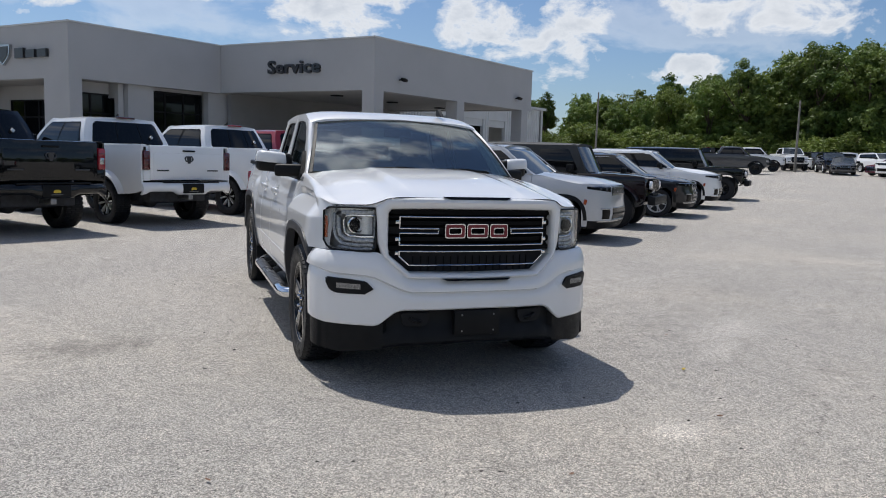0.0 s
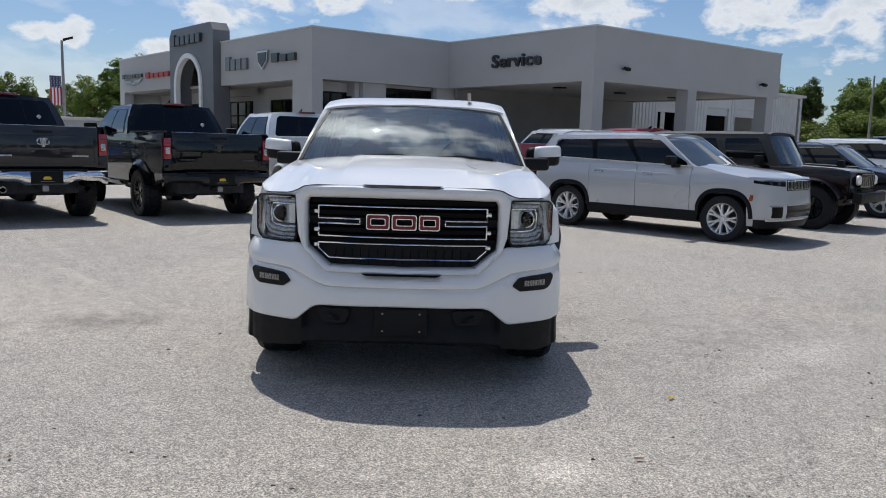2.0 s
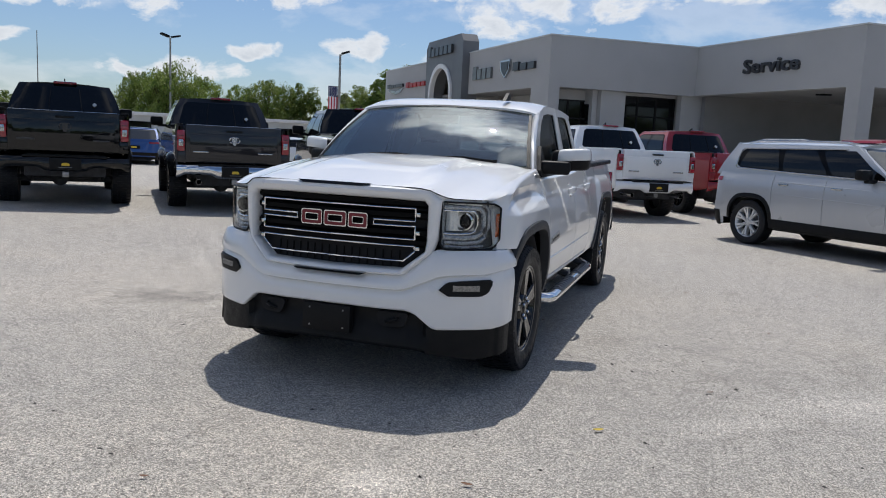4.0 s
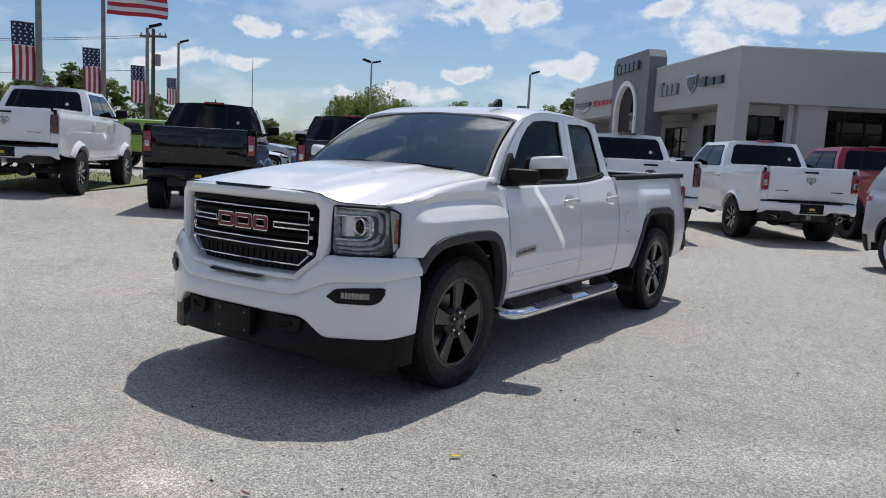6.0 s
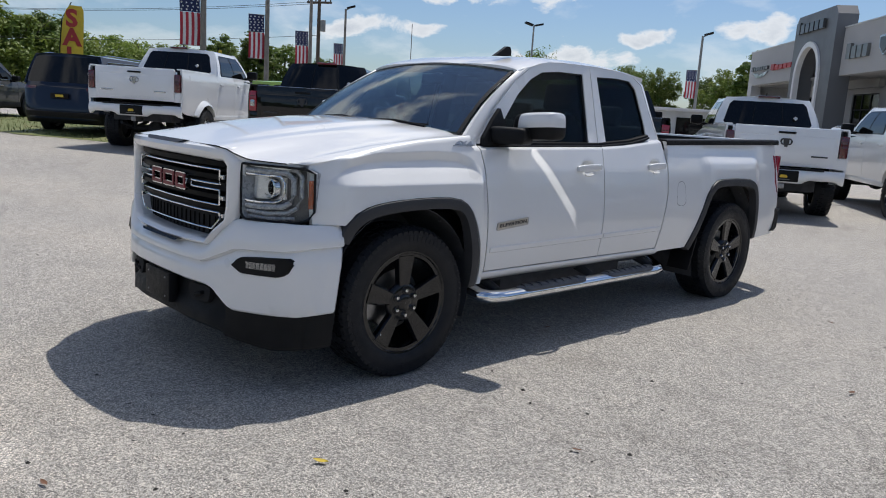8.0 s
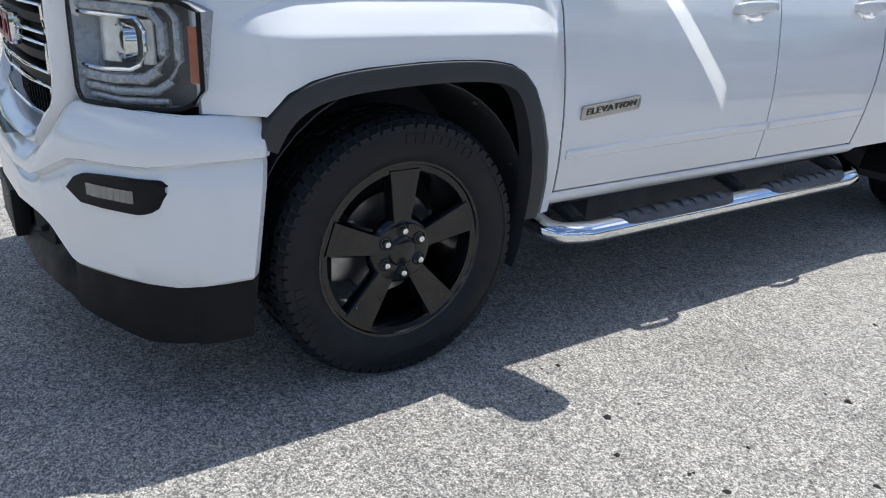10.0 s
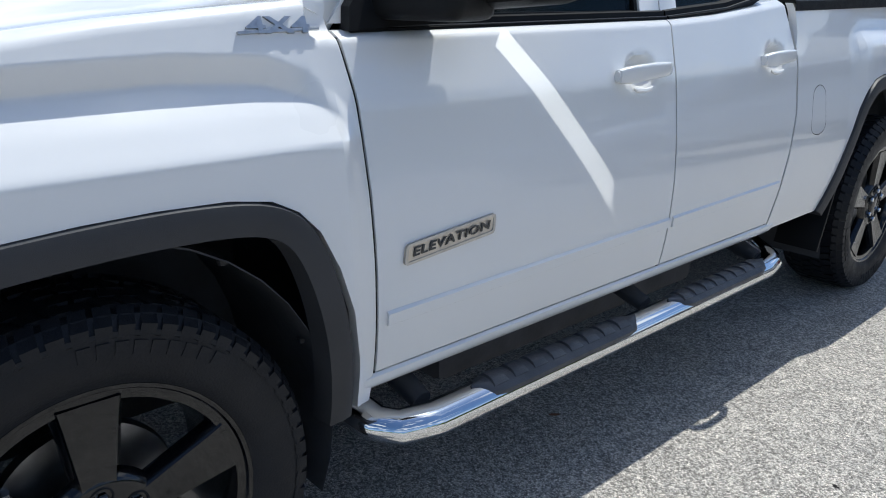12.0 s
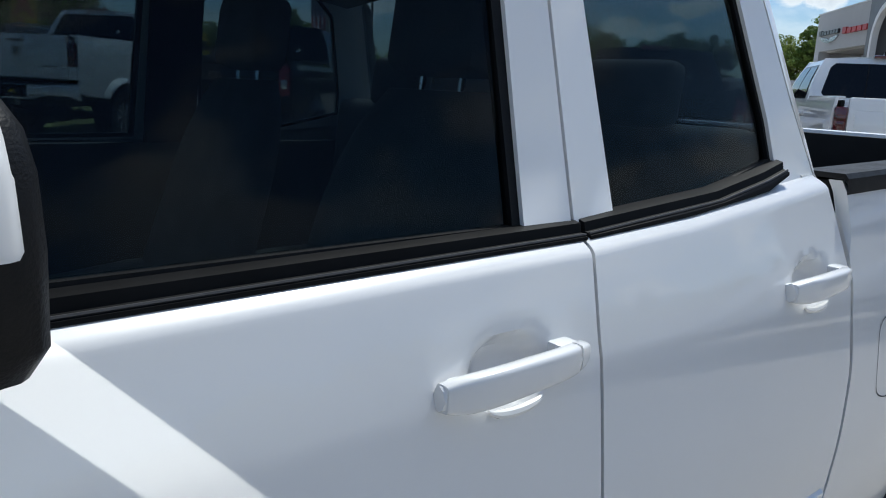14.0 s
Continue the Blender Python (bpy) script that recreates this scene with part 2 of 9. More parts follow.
GREYTRIM = mat("grey_trim_plastic", (0.042, 0.043, 0.047), 0.5, spec=0.35, vary=0.2, scale=7, bump=0.12, bump_scale=500)
GLOSSBLK = mat("gloss_black", (0.003, 0.003, 0.004), 0.16, vary=0.2, scale=5, spec=0.12, rough_vary=0.04)
DARKVOID = mat("underbody", (0.055, 0.057, 0.064), 0.8, vary=0.4, scale=9, bump=0.2)
RUBBER = mat("tyre_rubber", (0.0088, 0.0098, 0.0125), 0.50, vary=0.3, scale=11, bump=0.2, bump_scale=220, color2=[0.0135, 0.0145, 0.0175], rough_vary=0.1, spec=0.26)
CHROME = mat("chrome", (0.78, 0.79, 0.80), 0.07, 1.0, vary=0.06, scale=8, rough_vary=0.04)
DULLCHROME = mat("satin_chrome", (0.50, 0.51, 0.52), 0.22, 1.0, vary=0.1, scale=12, rough_vary=0.06)
ALLOY = mat("alloy", (0.80, 0.81, 0.82), 0.34, 0.6, vary=0.1, scale=14, rough_vary=0.08)
RIMBLK = mat("black_rim_paint", (0.004, 0.0046, 0.006), 0.16, vary=0.25, scale=16, coat=0.4, spec=0.35, rough_vary=0.06)
STEEL = mat("steel", (0.35, 0.35, 0.36), 0.4, 1.0, vary=0.3, scale=20, rough_vary=0.1)
RUST = mat("rusty_steel", (0.12, 0.075, 0.05), 0.8, 0.3, vary=0.5, scale=18, bump=0.3)
REDLENS = mat("red_lens", (0.32, 0.007, 0.022), 0.12, vary=0.2, scale=20, coat=1.0)
DARKRED = mat("dark_red_lens", (0.09, 0.004, 0.008), 0.12, vary=0.2, scale=20, coat=1.0)
AMBER = mat("amber_lens", (0.34, 0.05, 0.008), 0.15, vary=0.2, scale=25, coat=1.0)
CLEARLENS = mat("reflector", (0.78, 0.79, 0.81), 0.22, 0.5, vary=0.2, scale=40, coat=0.6, bump=0.15, bump_scale=120)
EMBLEMRED = mat("emblem_red", (0.17, 0.003, 0.012), 0.45, vary=0.2, scale=30, coat=0.15)
CLOTH = mat("grey_cloth", (0.17, 0.175, 0.185), 0.9, vary=0.25, scale=14, bump=0.4, bump_scale=500, fine=0.2, fine_scale=600)
DASH = mat("dash_plastic", (0.08, 0.08, 0.084), 0.7, vary=0.2, scale=8, bump=0.2, bump_scale=500)
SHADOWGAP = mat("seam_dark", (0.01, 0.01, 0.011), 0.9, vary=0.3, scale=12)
STRIPBLK = mat("belt_moulding_black", (0.007, 0.0075, 0.0085), 0.5, vary=0.3, scale=14, spec=0.09)
YELLOW = mat("yellow_print", (0.75, 0.52, 0.04), 0.5, vary=0.1, scale=12)
PAPER = mat("white_card", (0.75, 0.75, 0.73), 0.7, vary=0.08, scale=12)
WINDSHIELD = glass_mat("windshield_glass", (0.66, 0.76, 0.76), 0.19, 0.012)
SIDEGLASS = glass_mat("tinted_glass", (0.49, 0.545, 0.565), 0.012)
LENSGLASS = glass_mat("lamp_glass", (0.97, 0.98, 0.98), 0.015)
FRONTGLASS = mat("parked_windshield_glass", (0.055, 0.065, 0.07), 0.05, vary=0.5, scale=2.5, spec=0.9)
DARKGLASS = mat("dark_tinted_glass", (0.006, 0.007, 0.008), 0.03, vary=0.2, scale=3, spec=0.4)
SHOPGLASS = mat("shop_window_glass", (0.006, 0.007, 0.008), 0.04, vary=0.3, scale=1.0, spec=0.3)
STUCCO = mat("grey_white_stucco", (0.44, 0.44, 0.44), 0.9, vary=0.06, scale=0.5, bump=0.25, bump_scale=45, fine=0.04, fine_scale=25)
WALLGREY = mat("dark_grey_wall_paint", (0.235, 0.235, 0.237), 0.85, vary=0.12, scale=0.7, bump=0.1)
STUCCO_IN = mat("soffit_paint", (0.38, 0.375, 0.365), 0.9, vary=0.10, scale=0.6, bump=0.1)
TOWERGREY = mat("grey_metal_panel", (0.16, 0.165, 0.175), 0.45, 0.2, vary=0.08, scale=0.7, rough_vary=0.06)
SIDING = mat("white_metal_siding", (0.62, 0.63, 0.63), 0.5, 0.1, vary=0.12, scale=0.8, rough_vary=0.08)
SIGNBLK = mat("sign_dark", (0.03, 0.031, 0.034), 0.35, vary=0.2, scale=4, coat=0.3)
SIGNGREY = mat("sign_grey", (0.16, 0.17, 0.165), 0.35, vary=0.2, scale=4, coat=0.3)
SIGNRED = mat("sign_red", (0.45, 0.03, 0.03), 0.4, vary=0.2, scale=4)
ARCHWHITE = mat("white_arch_trim", (0.75, 0.75, 0.75), 0.4, vary=0.06, scale=3)
POLEGREY = mat("galvanised_pole", (0.30, 0.30, 0.29), 0.55, 0.5, vary=0.2, scale=3, rough_vary=0.1)
CONCPOLE = mat("weathered_pole", (0.26, 0.24, 0.21), 0.85, vary=0.25, scale=5, bump=0.3)
WOODPOLE = mat("wooden_pole", (0.11, 0.085, 0.065), 0.9, vary=0.35, scale=6, bump=0.4)
FLAGRED = mat("flag_red", (0.45, 0.03, 0.05), 0.8, vary=0.15, scale=5, bump=0.2, bump_scale=300)
FLAGWHITE = mat("flag_white", (0.72, 0.72, 0.72), 0.8, vary=0.08, scale=5, bump=0.2, bump_scale=300)
FLAGBLUE = mat("flag_blue", (0.02, 0.03, 0.10), 0.8, vary=0.2, scale=5, bump=0.2, bump_scale=300)
BARK = mat("bark", (0.10, 0.075, 0.055), 0.95, vary=0.4, scale=7, bump=0.6, bump_scale=25)


def leaf_mat(name, color, color2):
    """Leaves: tone varies from tree to tree and clump to clump; light shines through a little."""
    m = mat(name, color, 0.55, vary=0.1, scale=0.8, color2=list(color2), fine=0.25, fine_scale=4.0, random_tone=0.22)
    n, l = m.node_tree.nodes, m.node_tree.links
    p = n["Principled BSDF"]
    tl = n.new("ShaderNodeBsdfTranslucent")
    l.new(p.inputs["Base Color"].links[0].from_socket, tl.inputs["Color"])
    mx = n.new("ShaderNodeMixShader"); mx.inputs[0].default_value = 0.35
    l.new(p.outputs[0], mx.inputs[1]); l.new(tl.outputs[0], mx.inputs[2])
    l.new(mx.outputs[0], n["Material Output"].inputs["Surface"])
    return m


LEAF = leaf_mat("leaves", (0.105, 0.172, 0.026), (0.24, 0.29, 0.06))
LEAF_DARK = leaf_mat("dark_leaves", (0.078, 0.140, 0.024), (0.18, 0.235, 0.048))
GRASS = mat("grass", (0.09, 0.13, 0.03), 0.8, vary=0.3, scale=2.5, color2=[0.19, 0.18, 0.07], fine=0.3, fine_scale=40, bump=0.5, bump_scale=60)


def asphalt_mat():
    """Old chip-sealed asphalt: pale stones in dark binder, worn pale and dark patches, thin cracks."""
    m = bpy.data.materials.new("chip_seal_asphalt")
    m.use_nodes = True
    n, l = m.node_tree.nodes, m.node_tree.links
    p = n["Principled BSDF"]
    tc = n.new("ShaderNodeTexCoord")

    def tex(kind, scale, detail=4.0, **kw):
        t = n.new(kind)
        t.inputs["Scale"].default_value = scale
        if "Detail" in t.inputs:
            t.inputs["Detail"].default_value = detail
        l.new(tc.outputs["Object"], t.inputs["Vector"])
        return t

    def ramp(src, stops):
        r = n.new("ShaderNodeValToRGB")
        e = r.color_ramp.elements
        while len(e) < len(stops):
            e.new(0.5)
        for k, (pos, col) in enumerate(stops):
            e[k].position, e[k].color = pos, (*col, 1)
        l.new(src, r.inputs[0])
        return r.outputs["Color"]

    def mix(a, b, fac, mode="MIX"):
        x = n.new("ShaderNodeMix"); x.data_type, x.blend_type = "RGBA", mode
        if isinstance(fac, float):
            x.inputs["Factor"].default_value = fac
        else:
            l.new(fac, x.inputs["Factor"])
        for s, v in (("A", a), ("B", b)):
            if isinstance(v, tuple):
                x.inputs[s].default_value = (*v, 1)
            else:
                l.new(v, x.inputs[s])
        return x.outputs["Result"]

    def scaled(src):
        q = n.new("ShaderNodeMath"); q.operation = "MULTIPLY"; q.inputs[1].default_value = 0.5
        l.new(src, q.inputs[0])
        return q.outputs[0]

    cells = tex("ShaderNodeTexVoronoi", 185.0)                      # pale stone chips about six millimetres across
    one = n.new("ShaderNodeSeparateColor")
    l.new(cells.outputs["Color"], one.inputs[0])
    stones = ramp(one.outputs[0], [(0.0, (0.060, 0.056, 0.052)), (0.22, (0.125, 0.117, 0.107)), (0.55, (0.225, 0.211, 0.193)), (0.86, (0.325, 0.306, 0.281)), (1.0, (0.62, 0.59, 0.55))])
    edge = tex("ShaderNodeTexVoronoi", 185.0)
    edge.feature = "DISTANCE_TO_EDGE"
    gaps = ramp(edge.outputs["Distance"], [(0.01, (0.28, 0.28, 0.285)), (0.17, (1, 1, 1))])
    col = mix(stones, gaps, 0.85, "MULTIPLY")
    mids = tex("ShaderNodeTexVoronoi", 112.0)                       # larger chips between them
    three = n.new("ShaderNodeSeparateColor")
    l.new(mids.outputs["Color"], three.inputs[0])
    col = mix(col, ramp(three.outputs[2], [(0.0, (0.44, 0.44, 0.45)), (0.25, (0.73, 0.73, 0.73)), (0.75, (0.88, 0.88, 0.87)), (1.0, (1.42, 1.40, 1.36))]), 1.0, "MULTIPLY")
    clus = tex("ShaderNodeTexVoronoi", 62.0)                        # chips lie in clusters, some bare, some full
    two = n.new("ShaderNodeSeparateColor")
    l.new(clus.outputs["Color"], two.inputs[0])
    col = mix(col, ramp(two.outputs[1], [(0.0, (0.60, 0.60, 0.61)), (0.5, (1.0, 1.0, 1.0)), (1.0, (1.5, 1.49, 1.46))]), 0.40, "MULTIPLY")
    lumps = tex("ShaderNodeTexNoise", 26.0, 3.0)
    col = mix(col, ramp(lumps.outputs["Fac"], [(0.30, (0.72, 0.72, 0.73)), (0.5, (1.0, 1.0, 1.0)), (0.70, (1.28, 1.275, 1.26))]), 0.35, "MULTIPLY")
    mott = tex("ShaderNodeTexNoise", 6.0, 6.0)
    col = mix(col, ramp(mott.outputs["Fac"], [(0.32, (0.91, 0.91, 0.915)), (0.5, (1.0, 1.0, 1.0)), (0.68, (1.09, 1.085, 1.075))]), 0.8, "MULTIPLY")
    wear = tex("ShaderNodeTexNoise", 0.28, 6.0)
    col = mix(col, ramp(wear.outputs["Fac"], [(0.34, (0.93, 0.935, 0.945)), (0.52, (1.0, 1.0, 0.995)), (0.66, (1.12, 1.10, 1.07))]), 1.0, "MULTIPLY")
    spots = tex("ShaderNodeTexNoise", 1.7, 6.0)
    col = mix(col, ramp(spots.outputs["Fac"], [(0.27, (0.82, 0.81, 0.80)), (0.40, (1.0, 1.0, 1.0)), (0.64, (1.0, 1.0, 1.0)), (0.76, (1.13, 1.11, 1.08))]), 1.0, "MULTIPLY")
    # old spills and scrubbed patches: where, half sizes, turn, strength
    for px, py, ax, ay, turn, tone in ((-2.45, 1.58, 0.62, 0.40, 20, 0.66), (-1.35, 1.75, 0.35, 0.12, 15, 0.86), (3.0, 1.15, 0.75, 0.35, 35, 1.28), (0.80, -1.05, 0.24, 0.17, 30, 1.42), (2.35, 0.5, 0.5, 0.16, 38, 1.22),
                                       (-3.5, 3.5, 0.9, 0.10, -48, 1.18), (-4.4, 5.0, 1.3, 0.10, -50, 1.14), (4.4, 3.0, 1.5, 0.8, 35, 0.90)):
        mp = n.new("ShaderNodeMapping"); mp.vector_type = "TEXTURE"
        mp.inputs["Location"].default_value, mp.inputs["Rotation"].default_value, mp.inputs["Scale"].default_value = (px, py, 0), (0, 0, radians(turn)), (ax, ay, 50)
        l.new(tc.outputs["Object"], mp.inputs["Vector"])
        ln = n.new("ShaderNodeVectorMath"); ln.operation = "LENGTH"
        l.new(mp.outputs[0], ln.inputs[0])
        ragged = n.new("ShaderNodeMath"); ragged.operation = "MULTIPLY_ADD"; ragged.inputs[1].default_value = 1.6
        l.new(mott.outputs["Fac"], ragged.inputs[0]); l.new(ln.outputs["Value"], ragged.inputs[2])
        col = mix(col, ramp(scaled(ragged.outputs[0]), [(0.45, (tone,) * 3), (0.95, (1, 1, 1))]), 1.0, "MULTIPLY")
    crackn = tex("ShaderNodeTexNoise", 0.9, 4.0)
    cv = n.new("ShaderNodeTexVoronoi"); cv.feature = "DISTANCE_TO_EDGE"; cv.inputs["Scale"].default_value = 0.22
    wob = n.new("ShaderNodeVectorMath"); wob.operation = "ADD"
    l.new(tc.outputs["Object"], wob.inputs[0]); l.new(crackn.outputs["Color"], wob.inputs[1])
    l.new(wob.outputs[0], cv.inputs["Vector"])
    crack = ramp(cv.outputs["Distance"], [(0.0, (0.62, 0.61, 0.60)), (0.003, (1, 1, 1))])
    col = mix(col, crack, 0.4, "MULTIPLY")
    l.new(col, p.inputs["Base Color"])
    p.inputs["Roughness"].default_value = 0.86
    b = n.new("ShaderNodeBump")
    b.inputs["Strength"].default_value, b.inputs["Distance"].default_value = 1.0, 0.010
    hs = n.new("ShaderNodeMath"); hs.operation = "MINIMUM"; hs.inputs[1].default_value = 0.3
    l.new(edge.outputs["Distance"], hs.inputs[0])
    l.new(hs.outputs[0], b.inputs["Height"])
    l.new(b.outputs[0], p.inputs["Normal"])
    return m


ASPHALT = asphalt_mat()

# ---- mesh tools ----
def part(name, bm, material, parent=None, label="", smooth=True):
    """Links a bmesh as ONE mesh object under a thing or a part."""
    me = bpy.data.meshes.new(name)
    bmesh.ops.recalc_face_normals(bm, faces=bm.faces[:])
    bm.to_mesh(me)
    bm.free()
    for mm in (material if isinstance(material, (list, tuple)) else [material]):
        me.materials.append(mm)
    if smooth:
        me.shade_smooth()
        me.set_sharp_from_angle(angle=radians(38))
    ob = new(name, me)
    if parent is not None:
        ob.parent = parent
    if label:
        ob["label"] = label
    return ob


def thing(name, label, category, m=None, group="", kind=""):
    ob = new(name)
    ob.empty_display_size = 0.2
    if m is not None:
        ob.matrix_basis = m
    return tagged(ob, label, category, group, kind)


def interp(v, xs, ys):
    return float(np.interp(v, xs, ys))


def smooth(a, b, v):
    t = min(1.0, max(0.0, (v - a) / (b - a)))
    return t * t * (3 - 2 * t)


def lin(a, b, n):
    return [a + (b - a) * k / (n - 1) for k in range(n)]


def add_box(bm, lo, hi, bevel=0.0, m=None, seg=2):
    vs = [bm.verts.new((x, y, z)) for x in (lo[0], hi[0]) for y in (lo[1], hi[1]) for z in (lo[2], hi[2])]
    fs = [bm.faces.new([vs[k] for k in q]) for q in ((0, 1, 3, 2), (4, 6, 7, 5), (0, 4, 5, 1), (2, 3, 7, 6), (0, 2, 6, 4), (1, 5, 7, 3))]
    if bevel:
        es = {e for f in fs for e in f.edges}
        r = bmesh.ops.bevel(bm, geom=list(es), offset=bevel, segments=seg, affect="EDGES", profile=0.6)
        vs = list({v for f in r["faces"] for v in f.verts} | {v for v in vs if v.is_valid})
    if m is not None:
        for v in vs:
            if v.is_valid:
                v.co = m @ v.co
    return vs


def box(lo, hi, bevel=0.0, m=None, seg=2):
    bm = bmesh.new()
    add_box(bm, lo, hi, bevel, m, seg)
    return bm


def add_grid(bm, rows, closed=False):
    vv = [[bm.verts.new(p) for p in r] for r in rows]
    for a, b in zip(vv, vv[1:]):
        k = len(a)
        for i in range(k if closed else k - 1):
            j = (i + 1) % k
            try:
                bm.faces.new((a[i], a[j], b[j], b[i]))
            except ValueError:
                pass
    return vv


def add_shell(bm, rows, back):
    """A sheet with thickness: the rows in front, the same rows moved by back (vector, or function of a point) behind, and the rim."""
    f = back if callable(back) else (lambda p: Vector(back))
    rows = [[Vector(p) for p in r] for r in rows]
    A = add_grid(bm, rows)
    B = add_grid(bm, [[p + f(p) for p in r] for r in rows])
    def loop(V):
        return V[0][:] + [r[-1] for r in V[1:-1]] + V[-1][::-1] + [r[0] for r in V[1:-1]][::-1]
    la, lb = loop(A), loop(B)
    for i in range(len(la)):
        j = (i + 1) % len(la)
        try:
            bm.faces.new((la[i], la[j], lb[j], lb[i]))
        except ValueError:
            pass


def shell(rows, back):
    bm = bmesh.new()
    add_shell(bm, rows, back)
    return bm


def add_ring(bm, outer, inner, back=None):
    """A flat frame between two loops with the same number of points; back gives it depth."""
    o = [bm.verts.new(p) for p in outer]
    i = [bm.verts.new(p) for p in inner]
    loops = [o, i]
    if back is not None:
        f = back if callable(back) else (lambda p: Vector(back))
        loops += [[bm.verts.new(v.co + f(v.co)) for v in i], [bm.verts.new(v.co + f(v.co)) for v in o]]
    k, c = len(o), len(loops)
    for q in range(c if back is not None else c - 1):
        a, b = loops[q], loops[(q + 1) % c]
        for s in range(k):
            t = (s + 1) % k
            bm.faces.new((a[s], a[t], b[t], b[s]))


def resample(pts, n):
    """n points evenly along a closed loop."""
    P = [Vector(p) for p in pts]
    P.append(P[0])
    d = [0.0]
    for a, b in zip(P, P[1:]):
        d.append(d[-1] + (b - a).length)
    out = []
    for k in range(n):
        s = d[-1] * k / n
        i = max(j for j in range(len(d) - 1) if d[j] <= s + 1e-9)
        out.append(P[i].lerp(P[i + 1], (s - d[i]) / max(1e-9, d[i + 1] - d[i])))
    return out


def rounded(pts, r, seg=4):
    """A closed loop with its corners rounded."""
    P = [Vector(p) for p in pts]
    out = []
    for k in range(len(P)):
        a, b, c = P[k - 1], P[k], P[(k + 1) % len(P)]
        u, v = (a - b), (c - b)
        q = min(r, u.length * 0.45, v.length * 0.45)
        p0, p1 = b + u.normalized() * q, b + v.normalized() * q
        for s in range(seg + 1):
            t = s / seg
            out.append(p0 * (1 - t) ** 2 + b * 2 * t * (1 - t) + p1 * t * t)
    return out


def add_prism(bm, loop, vec):
    a = [bm.verts.new(p) for p in loop]
    b = [bm.verts.new(Vector(p) + Vector(vec)) for p in loop]
    bm.faces.new(a)
    bm.faces.new(b[::-1])
    for i in range(len(a)):
        j = (i + 1) % len(a)
        bm.faces.new((a[i], b[i], b[j], a[j]))


def prism(loop, vec):
    bm = bmesh.new()
    add_prism(bm, loop, vec)
    return bm


def add_tube(bm, pts, r, n=10, caps=True, squash=1.0):
    P = [Vector(p) for p in pts]
    rs = r if isinstance(r, (list, tuple)) else [r] * len(P)
    rows = []
    for k, p in enumerate(P):
        d = (P[min(k + 1, len(P) - 1)] - P[max(k - 1, 0)]).normalized()
        ref = Vector((0, 0, 1)) if abs(d.z) < 0.9 else Vector((1, 0, 0))
        u = d.cross(ref).normalized()
        w = u.cross(d).normalized()
        rows.append([p + (u * math.cos(2 * math.pi * i / n) + w * math.sin(2 * math.pi * i / n) * squash) * rs[k] for i in range(n)])
    V = add_grid(bm, rows, closed=True)
    if caps:
        bm.faces.new(V[0])
        bm.faces.new(V[-1][::-1])


def tube(pts, r, n=10, caps=True, squash=1.0):
    bm = bmesh.new()
    add_tube(bm, pts, r, n, caps, squash)
    return bm


def add_lathe(bm, prof, n=40, axis="x", at=(0, 0, 0), caps=False):
    """Turns a profile of (along, radius) round an axis."""
    rows = []
    for a, r in prof:
        row = []
        for i in range(n):
            c, s = math.cos(2 * math.pi * i / n) * r, math.sin(2 * math.pi * i / n) * r
            p = {"x": (a, c, s), "y": (c, a, s), "z": (c, s, a)}[axis]
            row.append(Vector(p) + Vector(at))
        rows.append(row)
    V = add_grid(bm, rows, closed=True)
    if caps:
        bm.faces.new(V[0])
        bm.faces.new(V[-1][::-1])


def lathe(prof, n=40, axis="x", at=(0, 0, 0), caps=False):
    bm = bmesh.new()
    add_lathe(bm, prof, n, axis, at, caps)
    return bm


def text_bm(body, size, depth, m, shear=0.0, spacing=1.0, bold=0.0):
    """Letters as solid mesh, lying in the plane of m."""
    cu = bpy.data.curves.new("letters", "FONT")
    cu.body, cu.size, cu.extrude, cu.align_x, cu.align_y = body, size, depth / 2, "CENTER", "CENTER"
    cu.shear, cu.space_character, cu.offset, cu.resolution_u = shear, spacing, bold, 3
    ob = bpy.data.objects.new("letters", cu)
    scene.collection.objects.link(ob)
    dg = bpy.context.evaluated_depsgraph_get()
    me = bpy.data.meshes.new_from_object(ob.evaluated_get(dg))
    bm = bmesh.new()
    bm.from_mesh(me)
    bm.transform(m)
    bpy.data.objects.remove(ob)
    bpy.data.curves.remove(cu)
    bpy.data.meshes.remove(me)
    return bm


def mirror_x(bm):
    for v in bm.verts:
        v.co.x = -v.co.x
    return bm

# ---- ground ----
ROW = Vector((math.cos(radians(34)), math.sin(radians(34)), 0))       # the way the parking rows run


def ground_z(x, y):
    """The lot lies flat round the truck and climbs gently at both ends of the rows."""
    s = x * ROW.x + y * ROW.y
    sl, t = max(s, -11.0), y * ROW.x - x * ROW.y
    bank = 0.044 * math.log1p(math.exp((0.5 - sl) / 2)) * smooth(5, 9, t)
    return 0.023 * 3 * math.log1p(math.exp((s - 12) / 3)) + 0.014 * 3 * math.log1p(math.exp((-sl - 4) / 3)) + bank - 0.0125


def build_ground():
    bm = bmesh.new()
    xs = sorted({round(v, 3) for v in [-3000, -1200, -500, -260, 260, 500, 1200, 3000] + lin(-180, 180, 73) + lin(-12, 12, 25)})
    def h(x, y):
        k = 1 - smooth(150, 420, math.hypot(x, y))
        return ground_z(max(-160, min(160, x)), max(-160, min(160, y))) * k
    add_grid(bm, [[(x, y, h(x, y)) for x in xs] for y in xs])
    g = part("ground", bm, ASPHALT)
    tagged(g, "worn pale grey chip-sealed asphalt parking lot", "ground", kind="structure")


build_ground()


